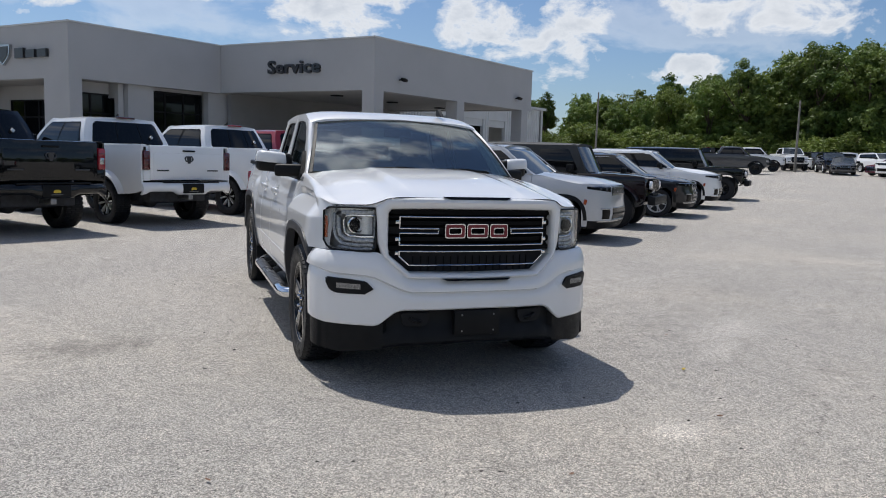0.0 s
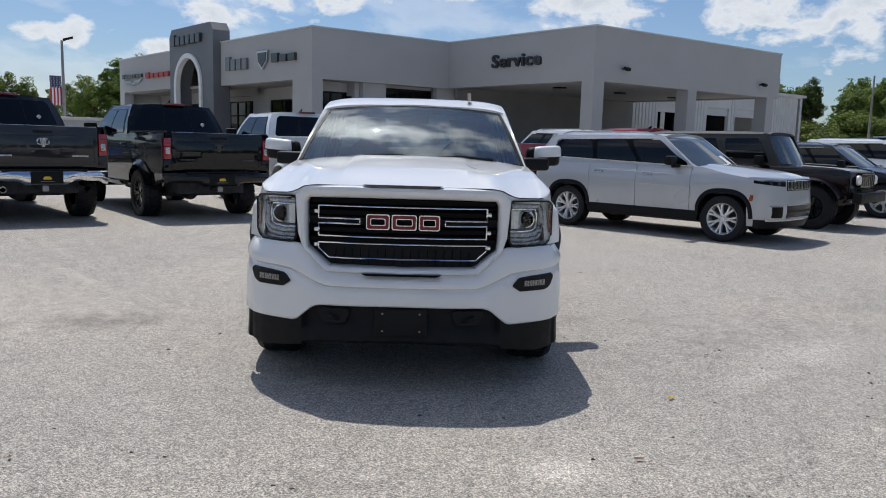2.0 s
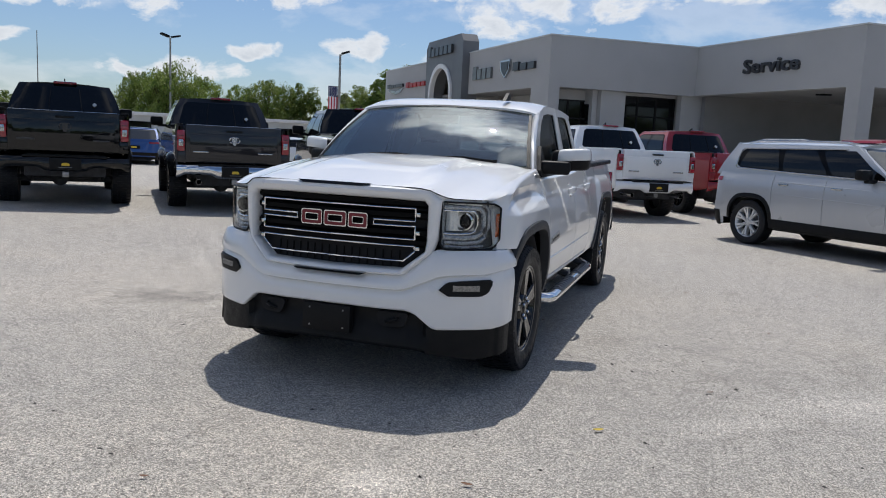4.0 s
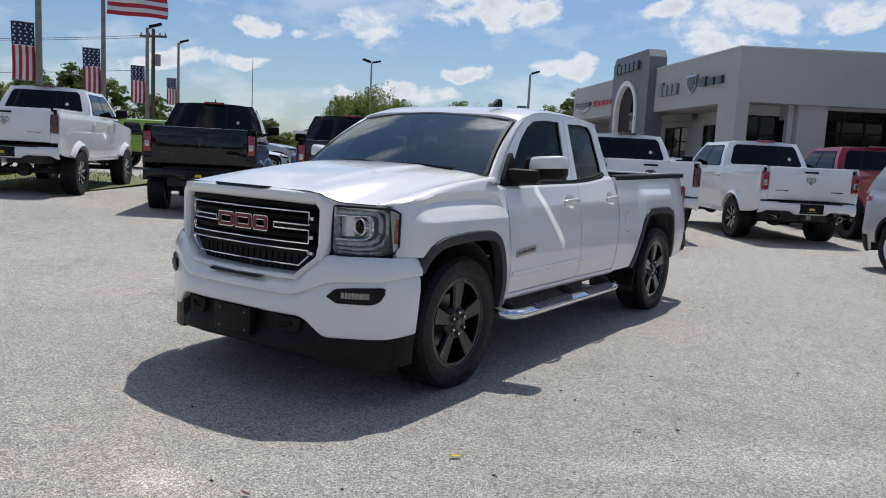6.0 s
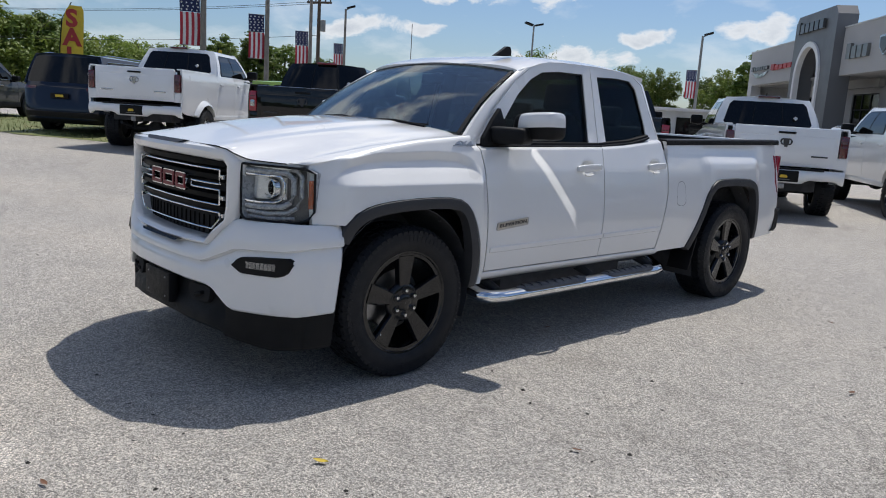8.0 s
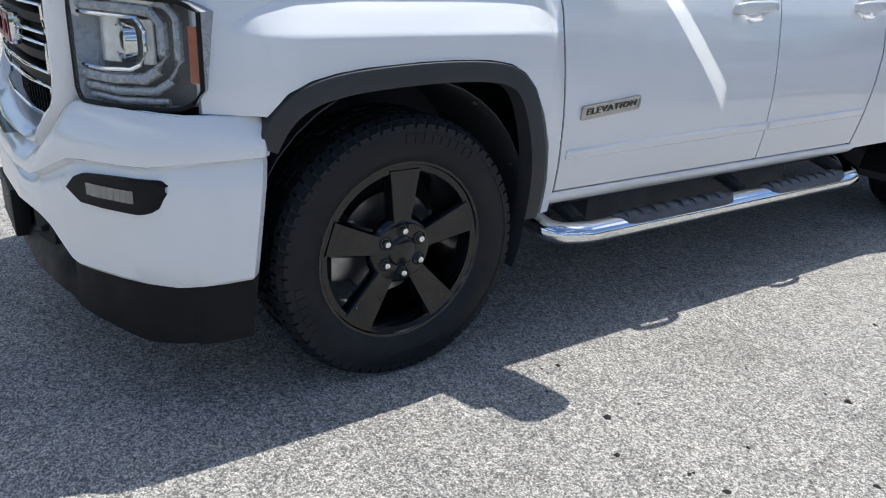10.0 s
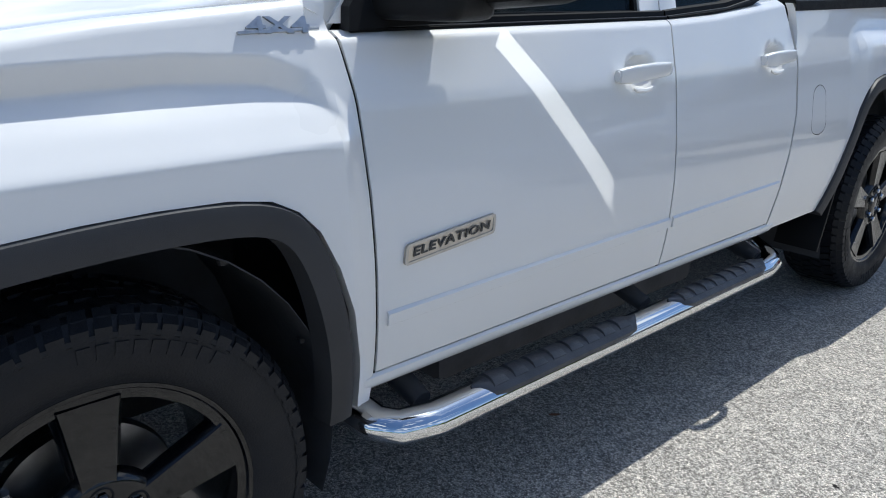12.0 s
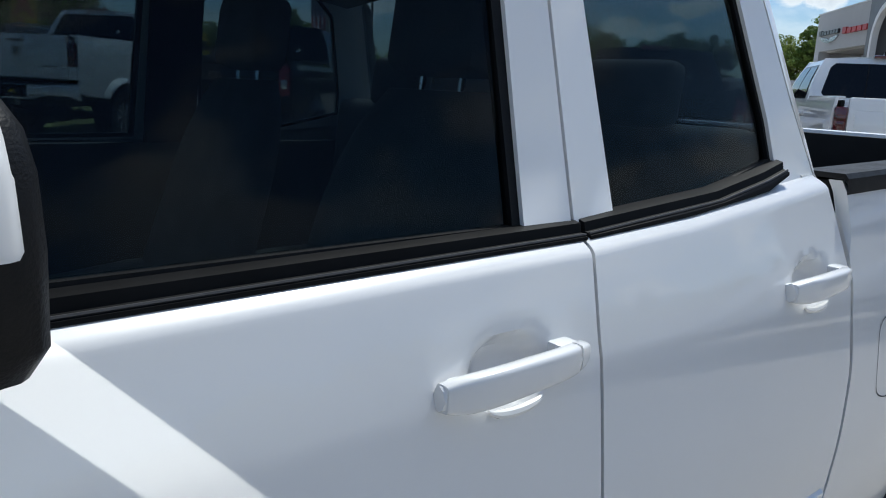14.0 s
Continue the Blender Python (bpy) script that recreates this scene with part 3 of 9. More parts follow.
def build_verge():
    """The strip of rough grass behind the far row."""
    bm = bmesh.new()
    n = Vector((-ROW.y, ROW.x, 0))
    rows = []
    for k, s in enumerate(lin(-46, -7.0, 40)):
        row = []
        for j, d in enumerate(lin(0, 1, 8)):
            w0, w1 = 11.6 + 0.35 * math.sin(s * 1.3) + 0.2 * math.sin(s * 3.1), 20.5 + 0.5 * math.sin(s * 0.9)
            p = ROW * s + n * (w0 + (w1 - w0) * d)
            row.append((p.x, p.y, ground_z(p.x, p.y) + (0.006 if j in (0, 7) else 0.05 + 0.02 * math.sin(s * 2.2 + j))))
        rows.append(row)
    add_grid(bm, rows)
    v = part("grass_verge", bm, GRASS)
    tagged(v, "strip of dry patchy grass along the parking lot", "grass", kind="structure")
    bm = bmesh.new()
    rnd = random.Random(5)
    for _ in range(9000):
        s, d = rnd.uniform(-40, -7.5), rnd.uniform(11.6, 20)
        p = ROW * s + n * d
        z = ground_z(p.x, p.y) + 0.03
        a, h, w = rnd.uniform(0, 6.28), rnd.uniform(0.04, 0.12), 0.012
        dx, dy = math.cos(a) * w, math.sin(a) * w
        f = [bm.verts.new((p.x - dx, p.y - dy, z)), bm.verts.new((p.x + dx, p.y + dy, z)), bm.verts.new((p.x + rnd.uniform(-.04, .04), p.y + rnd.uniform(-.04, .04), z + h))]
        bm.faces.new(f)
    tagged(part("grass_blades", bm, GRASS, smooth=False), "tufts of dry green grass on the verge", "grass", kind="stuff")


build_verge()

# ---- the dealership ----
DIR_A = Vector((math.cos(radians(131.5)), math.sin(radians(131.5)), 0))
DIR_B = Vector((math.cos(radians(34)), math.sin(radians(34)), 0))
SHOW = Vector((-6.65, 37.7, 0))        # corner of the showroom
BAY = Vector((8.0, 34.6, 0))           # corner of the service canopy
SOFFIT, PARAPET = 4.9, 7.6


def at(base, a, b, z=0.0):
    p = base + DIR_A * a + DIR_B * b
    return Vector((p.x, p.y, z))


def block(base, a0, a1, b0, b1, z0, z1):
    return prism([at(base, a0, b0, z0), at(base, a1, b0, z0), at(base, a1, b1, z0), at(base, a0, b1, z0)], (0, 0, z1 - z0))


def facing_b(base, a, b, z):
    """A plane on a wall that faces away from DIR_B: x runs along the wall to the right, y up."""
    m = Matrix((-DIR_A, Vector((0, 0, 1)), -DIR_B)).transposed().to_4x4()
    m.translation = at(base, a, b, z)
    return m


BASE_Z = -1.0


def glazing(parent, base, along, a0, a1, b0, b1, z0, z1, bays):
    """A shopfront: dark panes between slim mullions. along is 'a' or 'b'."""
    lo, hi = (a0, a1) if along == "a" else (b0, b1)
    for k in range(bays):
        u0, u1 = lo + (hi - lo) * k / bays + 0.04, lo + (hi - lo) * (k + 1) / bays - 0.04
        if along == "a":
            bm = block(base, u0, u1, b0, b0 + 0.03, z0 + 0.05, z1 - 0.05)
        else:
            bm = block(base, a0, a0 + 0.03, u0, u1, z0 + 0.05, z1 - 0.05)
        part("pane", bm, SHOPGLASS, parent)
    bm = bmesh.new()
    for k in range(bays + 1):
        u = lo + (hi - lo) * k / bays
        c = [at(base, u - 0.05, b0 - 0.05, z0), at(base, u + 0.05, b0 - 0.05, z0), at(base, u + 0.05, b0 + 0.08, z0), at(base, u - 0.05, b0 + 0.08, z0)] if along == "a" else \
            [at(base, a0 - 0.05, u - 0.05, z0), at(base, a0 + 0.08, u - 0.05, z0), at(base, a0 + 0.08, u + 0.05, z0), at(base, a0 - 0.05, u + 0.05, z0)]
        add_prism(bm, c, (0, 0, z1 - z0))
    for z in (z0, (z0 * 0.25 + z1 * 0.75), z1 - 0.08):
        if along == "a":
            add_prism(bm, [at(base, lo, b0 - 0.04, z), at(base, hi, b0 - 0.04, z), at(base, hi, b0 + 0.07, z), at(base, lo, b0 + 0.07, z)], (0, 0, 0.08))
        else:
            add_prism(bm, [at(base, a0 - 0.04, lo, z), at(base, a0 - 0.04, hi, z), at(base, a0 + 0.07, hi, z), at(base, a0 + 0.07, lo, z)], (0, 0, 0.08))
    part("window_frame", bm, TRIM, parent, "dark metal frame")


def build_showroom():
    g = thing("dealership_building", "pale grey stucco car showroom with flat parapet roof and recessed dark windows", "building", kind="structure")
    # fascia bands above the recessed walk, then the set-back walls
    part("fascia", block(SHOW, 0, 10.8, 0, 0.5, SOFFIT, PARAPET), STUCCO, g)
    part("fascia", block(SHOW, 17.6, 29.0, 0, 0.5, 5.0, PARAPET), STUCCO, g)
    part("fascia", block(SHOW, 0.0, 0.5, 0.5, 12.2, SOFFIT, PARAPET - 0.003), STUCCO, g)
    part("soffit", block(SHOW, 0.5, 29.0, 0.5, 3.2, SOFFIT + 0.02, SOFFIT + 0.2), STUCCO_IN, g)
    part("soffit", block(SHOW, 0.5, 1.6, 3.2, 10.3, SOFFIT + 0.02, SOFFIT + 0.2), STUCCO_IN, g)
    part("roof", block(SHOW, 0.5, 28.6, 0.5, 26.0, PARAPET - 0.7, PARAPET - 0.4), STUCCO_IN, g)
    bm = bmesh.new()
    for (a0, a1, b0, b1) in ((-0.05, 10.85, -0.05, 0.55), (17.55, 29.05, -0.05, 0.55), (-0.05, 0.55, 0.55, 12.25)):
        add_prism(bm, [at(SHOW, a0, b0, PARAPET), at(SHOW, a1, b0, PARAPET), at(SHOW, a1, b1, PARAPET), at(SHOW, a0, b1, PARAPET)], (0, 0, 0.07))
    part("coping", bm, SIDING, g, "thin metal coping on the parapet")
    # back wall of the walk on the showroom side, pierced by doors and windows
    bays = [(0.9, 2.0), (3.4, 5.0), (6.2, 10.2), (12.5, 16.2), (18.6, 24.0), (24.8, 28.2)]
    edges = [0.6] + [v for b in bays for v in b] + [29.0]
    for k in range(0, len(edges), 2):
        part("wall", block(SHOW, edges[k], edges[k + 1], 3.0, 3.3, BASE_Z, SOFFIT + 0.02), STUCCO, g)
    for k, (a0, a1) in enumerate(bays):
        part("wall", block(SHOW, a0, a1, 3.0, 3.3, 4.15, SOFFIT + 0.02), STUCCO, g)
        glazing(g, SHOW, "a", a0, a1, 3.12, 0, 0.05, 4.15, 1 if a1 - a0 < 2 else 3)
    part("wall", block(SHOW, 28.6, 29.0, 0.5, 26, BASE_Z, PARAPET - 0.1), STUCCO, g)
    # columns
    part("column", block(SHOW, 0.0, 2.0, 0.0, 0.65, BASE_Z, SOFFIT), STUCCO, g)
    part("column", block(SHOW, 28.0, 29.0, 0.0, 0.7, BASE_Z, 5.0), STUCCO, g)
    # flank towards the service bay
    part("wall", block(SHOW, 0.3, 0.7, 3.35, 4.85, BASE_Z, SOFFIT), STUCCO, g)
    part("wall", block(SHOW, 0.3, 0.7, 8.4, 11.5, BASE_Z, SOFFIT), STUCCO, g)
    part("wall", block(SHOW, 1.35, 1.6, 0.65, 3.3, 4.35, SOFFIT), STUCCO, g)
    glazing(g, SHOW, "b", 1.4, 0, 0.66, 3.3, 0.05, 4.35, 2)
    glazing(g, SHOW, "b", 0.95, 0, 4.85, 8.4, 0.05, 4.75, 3)
    part("wall", block(SHOW, 0.9, 1.3, 4.85, 8.4, 4.75, SOFFIT + 0.02), STUCCO, g)
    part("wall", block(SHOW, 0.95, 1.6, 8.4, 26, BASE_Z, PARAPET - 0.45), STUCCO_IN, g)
    # grey entrance portal with its white arch
    lo, hi = 10.8, 17.6
    bm = bmesh.new()
    loop = [at(SHOW, lo, -0.5, BASE_Z), at(SHOW, hi, -0.5, BASE_Z), at(SHOW, hi, -0.5, 9.0), at(SHOW, lo, -0.5, 8.82)]
    mid, half, spring = 14.55, 2.15, 5.0
    arch_in = [at(SHOW, mid - half, -0.5, BASE_Z)] + [at(SHOW, mid - half * math.cos(t), -0.5, spring + half * math.sin(t)) for t in lin(0, math.pi, 25)] + [at(SHOW, mid + half, -0.5, BASE_Z)]
    outer = [at(SHOW, lo, -0.5, BASE_Z)]
    for t in lin(0, math.pi, 25):
        c, s = -math.cos(t), math.sin(t)
        k = min(3.4 / max(1e-6, abs(c)), (8.9 - spring) / max(1e-6, s))
        outer.append(at(SHOW, 14.2 + c * k if abs(c) * k < 3.39 else (lo if c < 0 else hi), -0.5, min(8.9, spring + s * k)))
    outer.append(at(SHOW, hi, -0.5, BASE_Z))
    A = [bm.verts.new(p) for p in outer]
    B = [bm.verts.new(p) for p in arch_in]
    C = [bm.verts.new(p + DIR_B * 1.1) for p in outer]
    D = [bm.verts.new(p + DIR_B * 1.1) for p in arch_in]
    for k in range(len(A) - 1):
        for p, q in ((A, B), (B, D), (D, C), (C, A)):
            bm.faces.new((p[k], p[k + 1], q[k + 1], q[k]))
    part("portal", bm, TOWERGREY, g, "tall grey metal-clad entrance portal", smooth=False)
    bm = bmesh.new()
    rows = []
    for p, q in zip(arch_in, arch_in[1:] + arch_in[-1:]):
        c = at(SHOW, mid, -0.5, max(BASE_Z, min(spring, p.z)))
        d = (p - c)
        d = d.normalized() if d.length > 0.1 else Vector((0, 0, 1))
        rows.append([p - DIR_B * 0.12, p - DIR_B * 0.12 + -d * 0.32, p + DIR_B * 0.2 - d * 0.32, p + DIR_B * 0.2])
    add_grid(bm, rows, closed=True)
    part("arch", bm, ARCHWHITE, g, "white arch trim")
    part("wall", block(SHOW, 10.8, 17.6, 2.2, 2.5, 4.4, 8.0), STUCCO_IN, g)
    # signs: trade names stand as plain bars and shapes
    def bars(a_l, a_r, z, h, material, count, b=-0.02):
        w = (a_l - a_r) / count
        bmx = []
        for k in range(count):
            bmx.append(bmesh.new())
            a = a_l - w * (k + 0.5)
            hh = h * (1.0 if k in (0,) else 0.78)
            add_prism(bmx[-1], [at(SHOW, a + w * 0.38, b - 0.16, z), at(SHOW, a - w * 0.38, b - 0.16, z), at(SHOW, a - w * 0.38, b, z), at(SHOW, a + w * 0.38, b, z)], (0, 0, hh))
        return bmx
    def sign(label, bmx, material, category="sign"):
        s = thing("wall_sign", label, category)
        for b_ in bmx:
            part("letter_block", b_, material, s, smooth=False)
    sign("dark block-letter name sign on the grey portal", bars(17.0, 12.3, 7.75, 0.72, SIGNBLK, 6, -0.54), SIGNBLK)
    sign("grey-green block-letter sign on the showroom fascia", bars(9.9, 7.0, 5.75, 0.85, SIGNGREY, 4), SIGNGREY)
    sign("black block-letter sign on the showroom fascia", bars(4.2, 1.4, 5.95, 0.5, SIGNBLK, 3), SIGNBLK)
    sign("small red block-letter sign on the showroom fascia", bars(23.2, 18.7, 5.9, 0.42, SIGNRED, 5), SIGNRED)
    sign("small dark block-letter sign on the showroom fascia", bars(28.0, 23.9, 6.05, 0.34, SIGNBLK, 7), SIGNBLK)
    s = thing("wall_sign", "dark shield-shaped emblem with chrome rim on the fascia", "sign")
    sh = [(-0.62, 0.5), (0.62, 0.5), (0.55, -0.1), (0, -0.56), (-0.55, -0.1)]
    m = facing_b(SHOW, 5.15, -0.02, 6.18)
    part("shield", prism([m @ Vector((x, y, 0)) for x, y in sh], -DIR_B * 0.15), DULLCHROME, s)
    part("shield_face", prism([m @ Vector((x * 0.78, y * 0.78, 0.15)) for x, y in sh], -DIR_B * 0.03), SIGNBLK, s)
    s = thing("wall_sign", "chrome wing-shaped emblem on the showroom fascia", "sign")
    m = facing_b(SHOW, 25.9, -0.02, 5.8)
    part("wing", prism([m @ Vector((x, y, 0)) for x, y in [(-1.9, .12), (-.4, .02), (0, -.1), (.4, .02), (1.9, .12), (1.2, -.2), (0, -.32), (-1.2, -.2)]], -DIR_B * 0.1), DULLCHROME, s)


def build_canopy():
    g = thing("service_canopy", "pale grey stucco drive-through service canopy on square columns", "canopy", kind="structure")
    # deep fascia on two open sides and a flat soffit
    part("fascia", block(BAY, 0, 10.84, 0, 0.6, 4.93, PARAPET), STUCCO, g)
    part("fascia", block(BAY, 0, 0.6, 0.6, 16.1, 4.93, PARAPET), STUCCO, g)
    part("fascia", block(BAY, 0.6, 10.7, 15.5, 16.1, 4.93, PARAPET), STUCCO, g)
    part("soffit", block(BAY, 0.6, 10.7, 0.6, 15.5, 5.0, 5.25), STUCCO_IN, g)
    bm = bmesh.new()
    for (a0, a1, b0, b1) in ((-0.05, 10.78, -0.05, 0.65), (-0.05, 0.65, 0.65, 16.15)):
        add_prism(bm, [at(BAY, a0, b0, PARAPET), at(BAY, a1, b0, PARAPET), at(BAY, a1, b1, PARAPET), at(BAY, a0, b1, PARAPET)], (0, 0, 0.07))
    part("coping", bm, SIDING, g)
    for b in (0.0, 7.4, 14.9):
        bm = block(BAY, 0.0, 0.75, b, b + 0.75, BASE_Z, 4.96)
        add_prism(bm, [at(BAY, -0.06, b - 0.06, BASE_Z), at(BAY, 0.81, b - 0.06, BASE_Z), at(BAY, 0.81, b + 0.81, BASE_Z), at(BAY, -0.06, b + 0.81, BASE_Z)], (0, 0, 1.35))
        part("column", bm, STUCCO, g)
    for b in (3, 8, 13):
        part("soffit_lamp", block(BAY, 5.0, 5.5, b, b + 0.5, 4.93, 5.0), TRIM, g)
    for b in (2.0, 14.0):
        lamp = thing("wall_floodlight", "small dark floodlight on the canopy fascia", "lamp", group="fascia floodlights")
        c = at(BAY, -0.02, b, 5.62)
        part("arm", tube([c, c - DIR_A * 0.18 + Vector((0, 0, 0.05))], 0.04), TRIM, lamp)
        h = c - DIR_A * 0.3
        part("head", box((-0.17, -0.12, -0.08), (0.17, 0.12, 0.09), 0.025, Matrix.Translation(h) @ pose(0, 0, 0, 25, 0, 34)), TRIM, lamp)
    t = thing("wall_sign", "dark letters spelling Service on the canopy fascia", "sign")
    part("letters", text_bm("Service", 0.98, 0.14, facing_b(BAY, 5.3, -0.07, 6.22) @ Matrix.Diagonal((1.27, 1, 1, 1)), spacing=1.02, bold=0.022), SIGNBLK, t, smooth=False)


def build_workshop():
    base = BAY + DIR_A * 10.7
    g = thing("workshop_building", "white ribbed metal workshop with roller doors", "building", kind="structure")
    doors = [(19.0, 22.0), (24.8, 27.6), (28.4, 31.2)]
    edges = [16.2] + [v for d in doors for v in d] + [38.0]
    for k in range(0, len(edges), 2):
        part("wall", block(base, 0, 0.3, edges[k], edges[k + 1], BASE_Z, 6.5), SIDING, g)
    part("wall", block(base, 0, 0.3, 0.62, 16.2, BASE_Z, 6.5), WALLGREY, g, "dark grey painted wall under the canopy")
    for b0, b1 in doors:
        part("wall", block(base, 0, 0.3, b0, b1, 5.05, 6.5), SIDING, g)
        bm = bmesh.new()
        for z in lin(4.45, 4.85, 3):
            add_prism(bm, [at(base, 0.12, b0, z), at(base, 0.12, b1, z), at(base, 0.2, b1, z), at(base, 0.2, b0, z)], (0, 0, 0.2))
        part("roller_door", bm, SIDING, g, "raised ribbed roller door")
        # black window-glass sheet stands in for the unlit workshop behind each doorway
        part("dark_doorway_sheet", block(base, 2.8, 3.0, b0 - 1, b1 + 1, BASE_Z, 5.2), SHOPGLASS, g)
    bm = bmesh.new()
    for k in range(62):
        b = 16.2 + 21.7 * k / 61
        if any(d0 - 0.1 < b < d1 + 0.1 for d0, d1 in doors):
            continue
        add_prism(bm, [at(base, -0.05, b, BASE_Z), at(base, -0.05, b + 0.09, BASE_Z), at(base, 0.0, b + 0.12, BASE_Z), at(base, 0.0, b - 0.03, BASE_Z)], (0, 0, 7.4))
    part("ribs", bm, SIDING, g)
    part("wall", block(base, 0.3, 14, 37.7, 38.0, BASE_Z, 6.5), SIDING, g)
    part("roof", block(base, -0.25, 14.2, 16.2, 38.25, 6.5, 6.72), SIDING, g)
    part("downpipe", block(base, -0.12, 0.0, 37.4, 37.55, 0, 6.4), POLEGREY, g)


build_showroom()
build_canopy()
build_workshop()


# ---- trees ----
def crown_mesh(name, seed, width, height, lobes, cards, size):
    """A crown of small leaf sprays set on the skins of many uneven lobes."""
    rnd = random.Random(seed)
    balls = []
    for _ in range(lobes):
        a, r = rnd.uniform(0, 6.283), math.sqrt(rnd.random()) * width * 0.36
        z = rnd.uniform(0.12, 0.86)
        k = math.sin(math.pi * min(1, 0.25 + z * 0.75)) ** 0.6
        balls.append((Vector((math.cos(a) * r * k, math.sin(a) * r * k, z * height)), rnd.uniform(0.11, 0.21) * width))
    # each lobe carries smaller clumps on its skin
    clumps = []
    for c, r in balls:
        for _ in range(11):
            d = Vector((rnd.gauss(0, 1), rnd.gauss(0, 1), rnd.gauss(0.3, 1))).normalized()
            clumps.append((c + Vector((d.x, d.y, d.z * 0.8)) * r * rnd.uniform(0.55, 1.0), r * rnd.uniform(0.24, 0.46)))
    verts, faces = [], []
    for _ in range(cards):
        c, r = clumps[rnd.randrange(len(clumps))]
        d = Vector((rnd.gauss(0, 1), rnd.gauss(0, 1), rnd.gauss(0.35, 1))).normalized()
        p = c + Vector((d.x, d.y, d.z * 0.7)) * r * (0.45 + 0.7 * rnd.random() ** 0.6)
        nrm = (d + Vector((rnd.uniform(-.7, .7), rnd.uniform(-.7, .7), rnd.uniform(-.2, .9)))).normalized()
        u = nrm.orthogonal().normalized()
        w = nrm.cross(u)
        t = rnd.uniform(0, 6.283)
        u, w = u * math.cos(t) + w * math.sin(t), w * math.cos(t) - u * math.sin(t)
        s = size * rnd.uniform(0.5, 1.25)
        k = len(verts)
        verts += [p - u * s, p - w * s * 0.45 + nrm * s * 0.15, p + u * s, p + w * s * 0.45 - nrm * s * 0.1]
        faces.append((k, k + 1, k + 2, k + 3))
    me = bpy.data.meshes.new(name)
    me.from_pydata([tuple(v) for v in verts], [], faces)
    return me


def trunk_bm(height, r, seed):
    rnd = random.Random(seed)
    bm = bmesh.new()
    add_tube(bm, [(0, 0, -0.3), (0.05, 0, height * 0.2), (0.1, 0.05, height * 0.45), (0.15, 0, height * 0.75)], [r * 1.4, r, r * 0.8, r * 0.35], 8)
    for k in range(6):
        a = rnd.uniform(0, 6.28)
        z = height * rnd.uniform(0.25, 0.5)
        e = Vector((math.cos(a), math.sin(a), 0)) * height * rnd.uniform(0.16, 0.3)
        add_tube(bm, [(0.06, 0, z), (e.x * 0.5, e.y * 0.5, z + height * 0.12), (e.x, e.y, z + height * 0.28)], [r * 0.5, r * 0.32, r * 0.1], 6)
    return bm


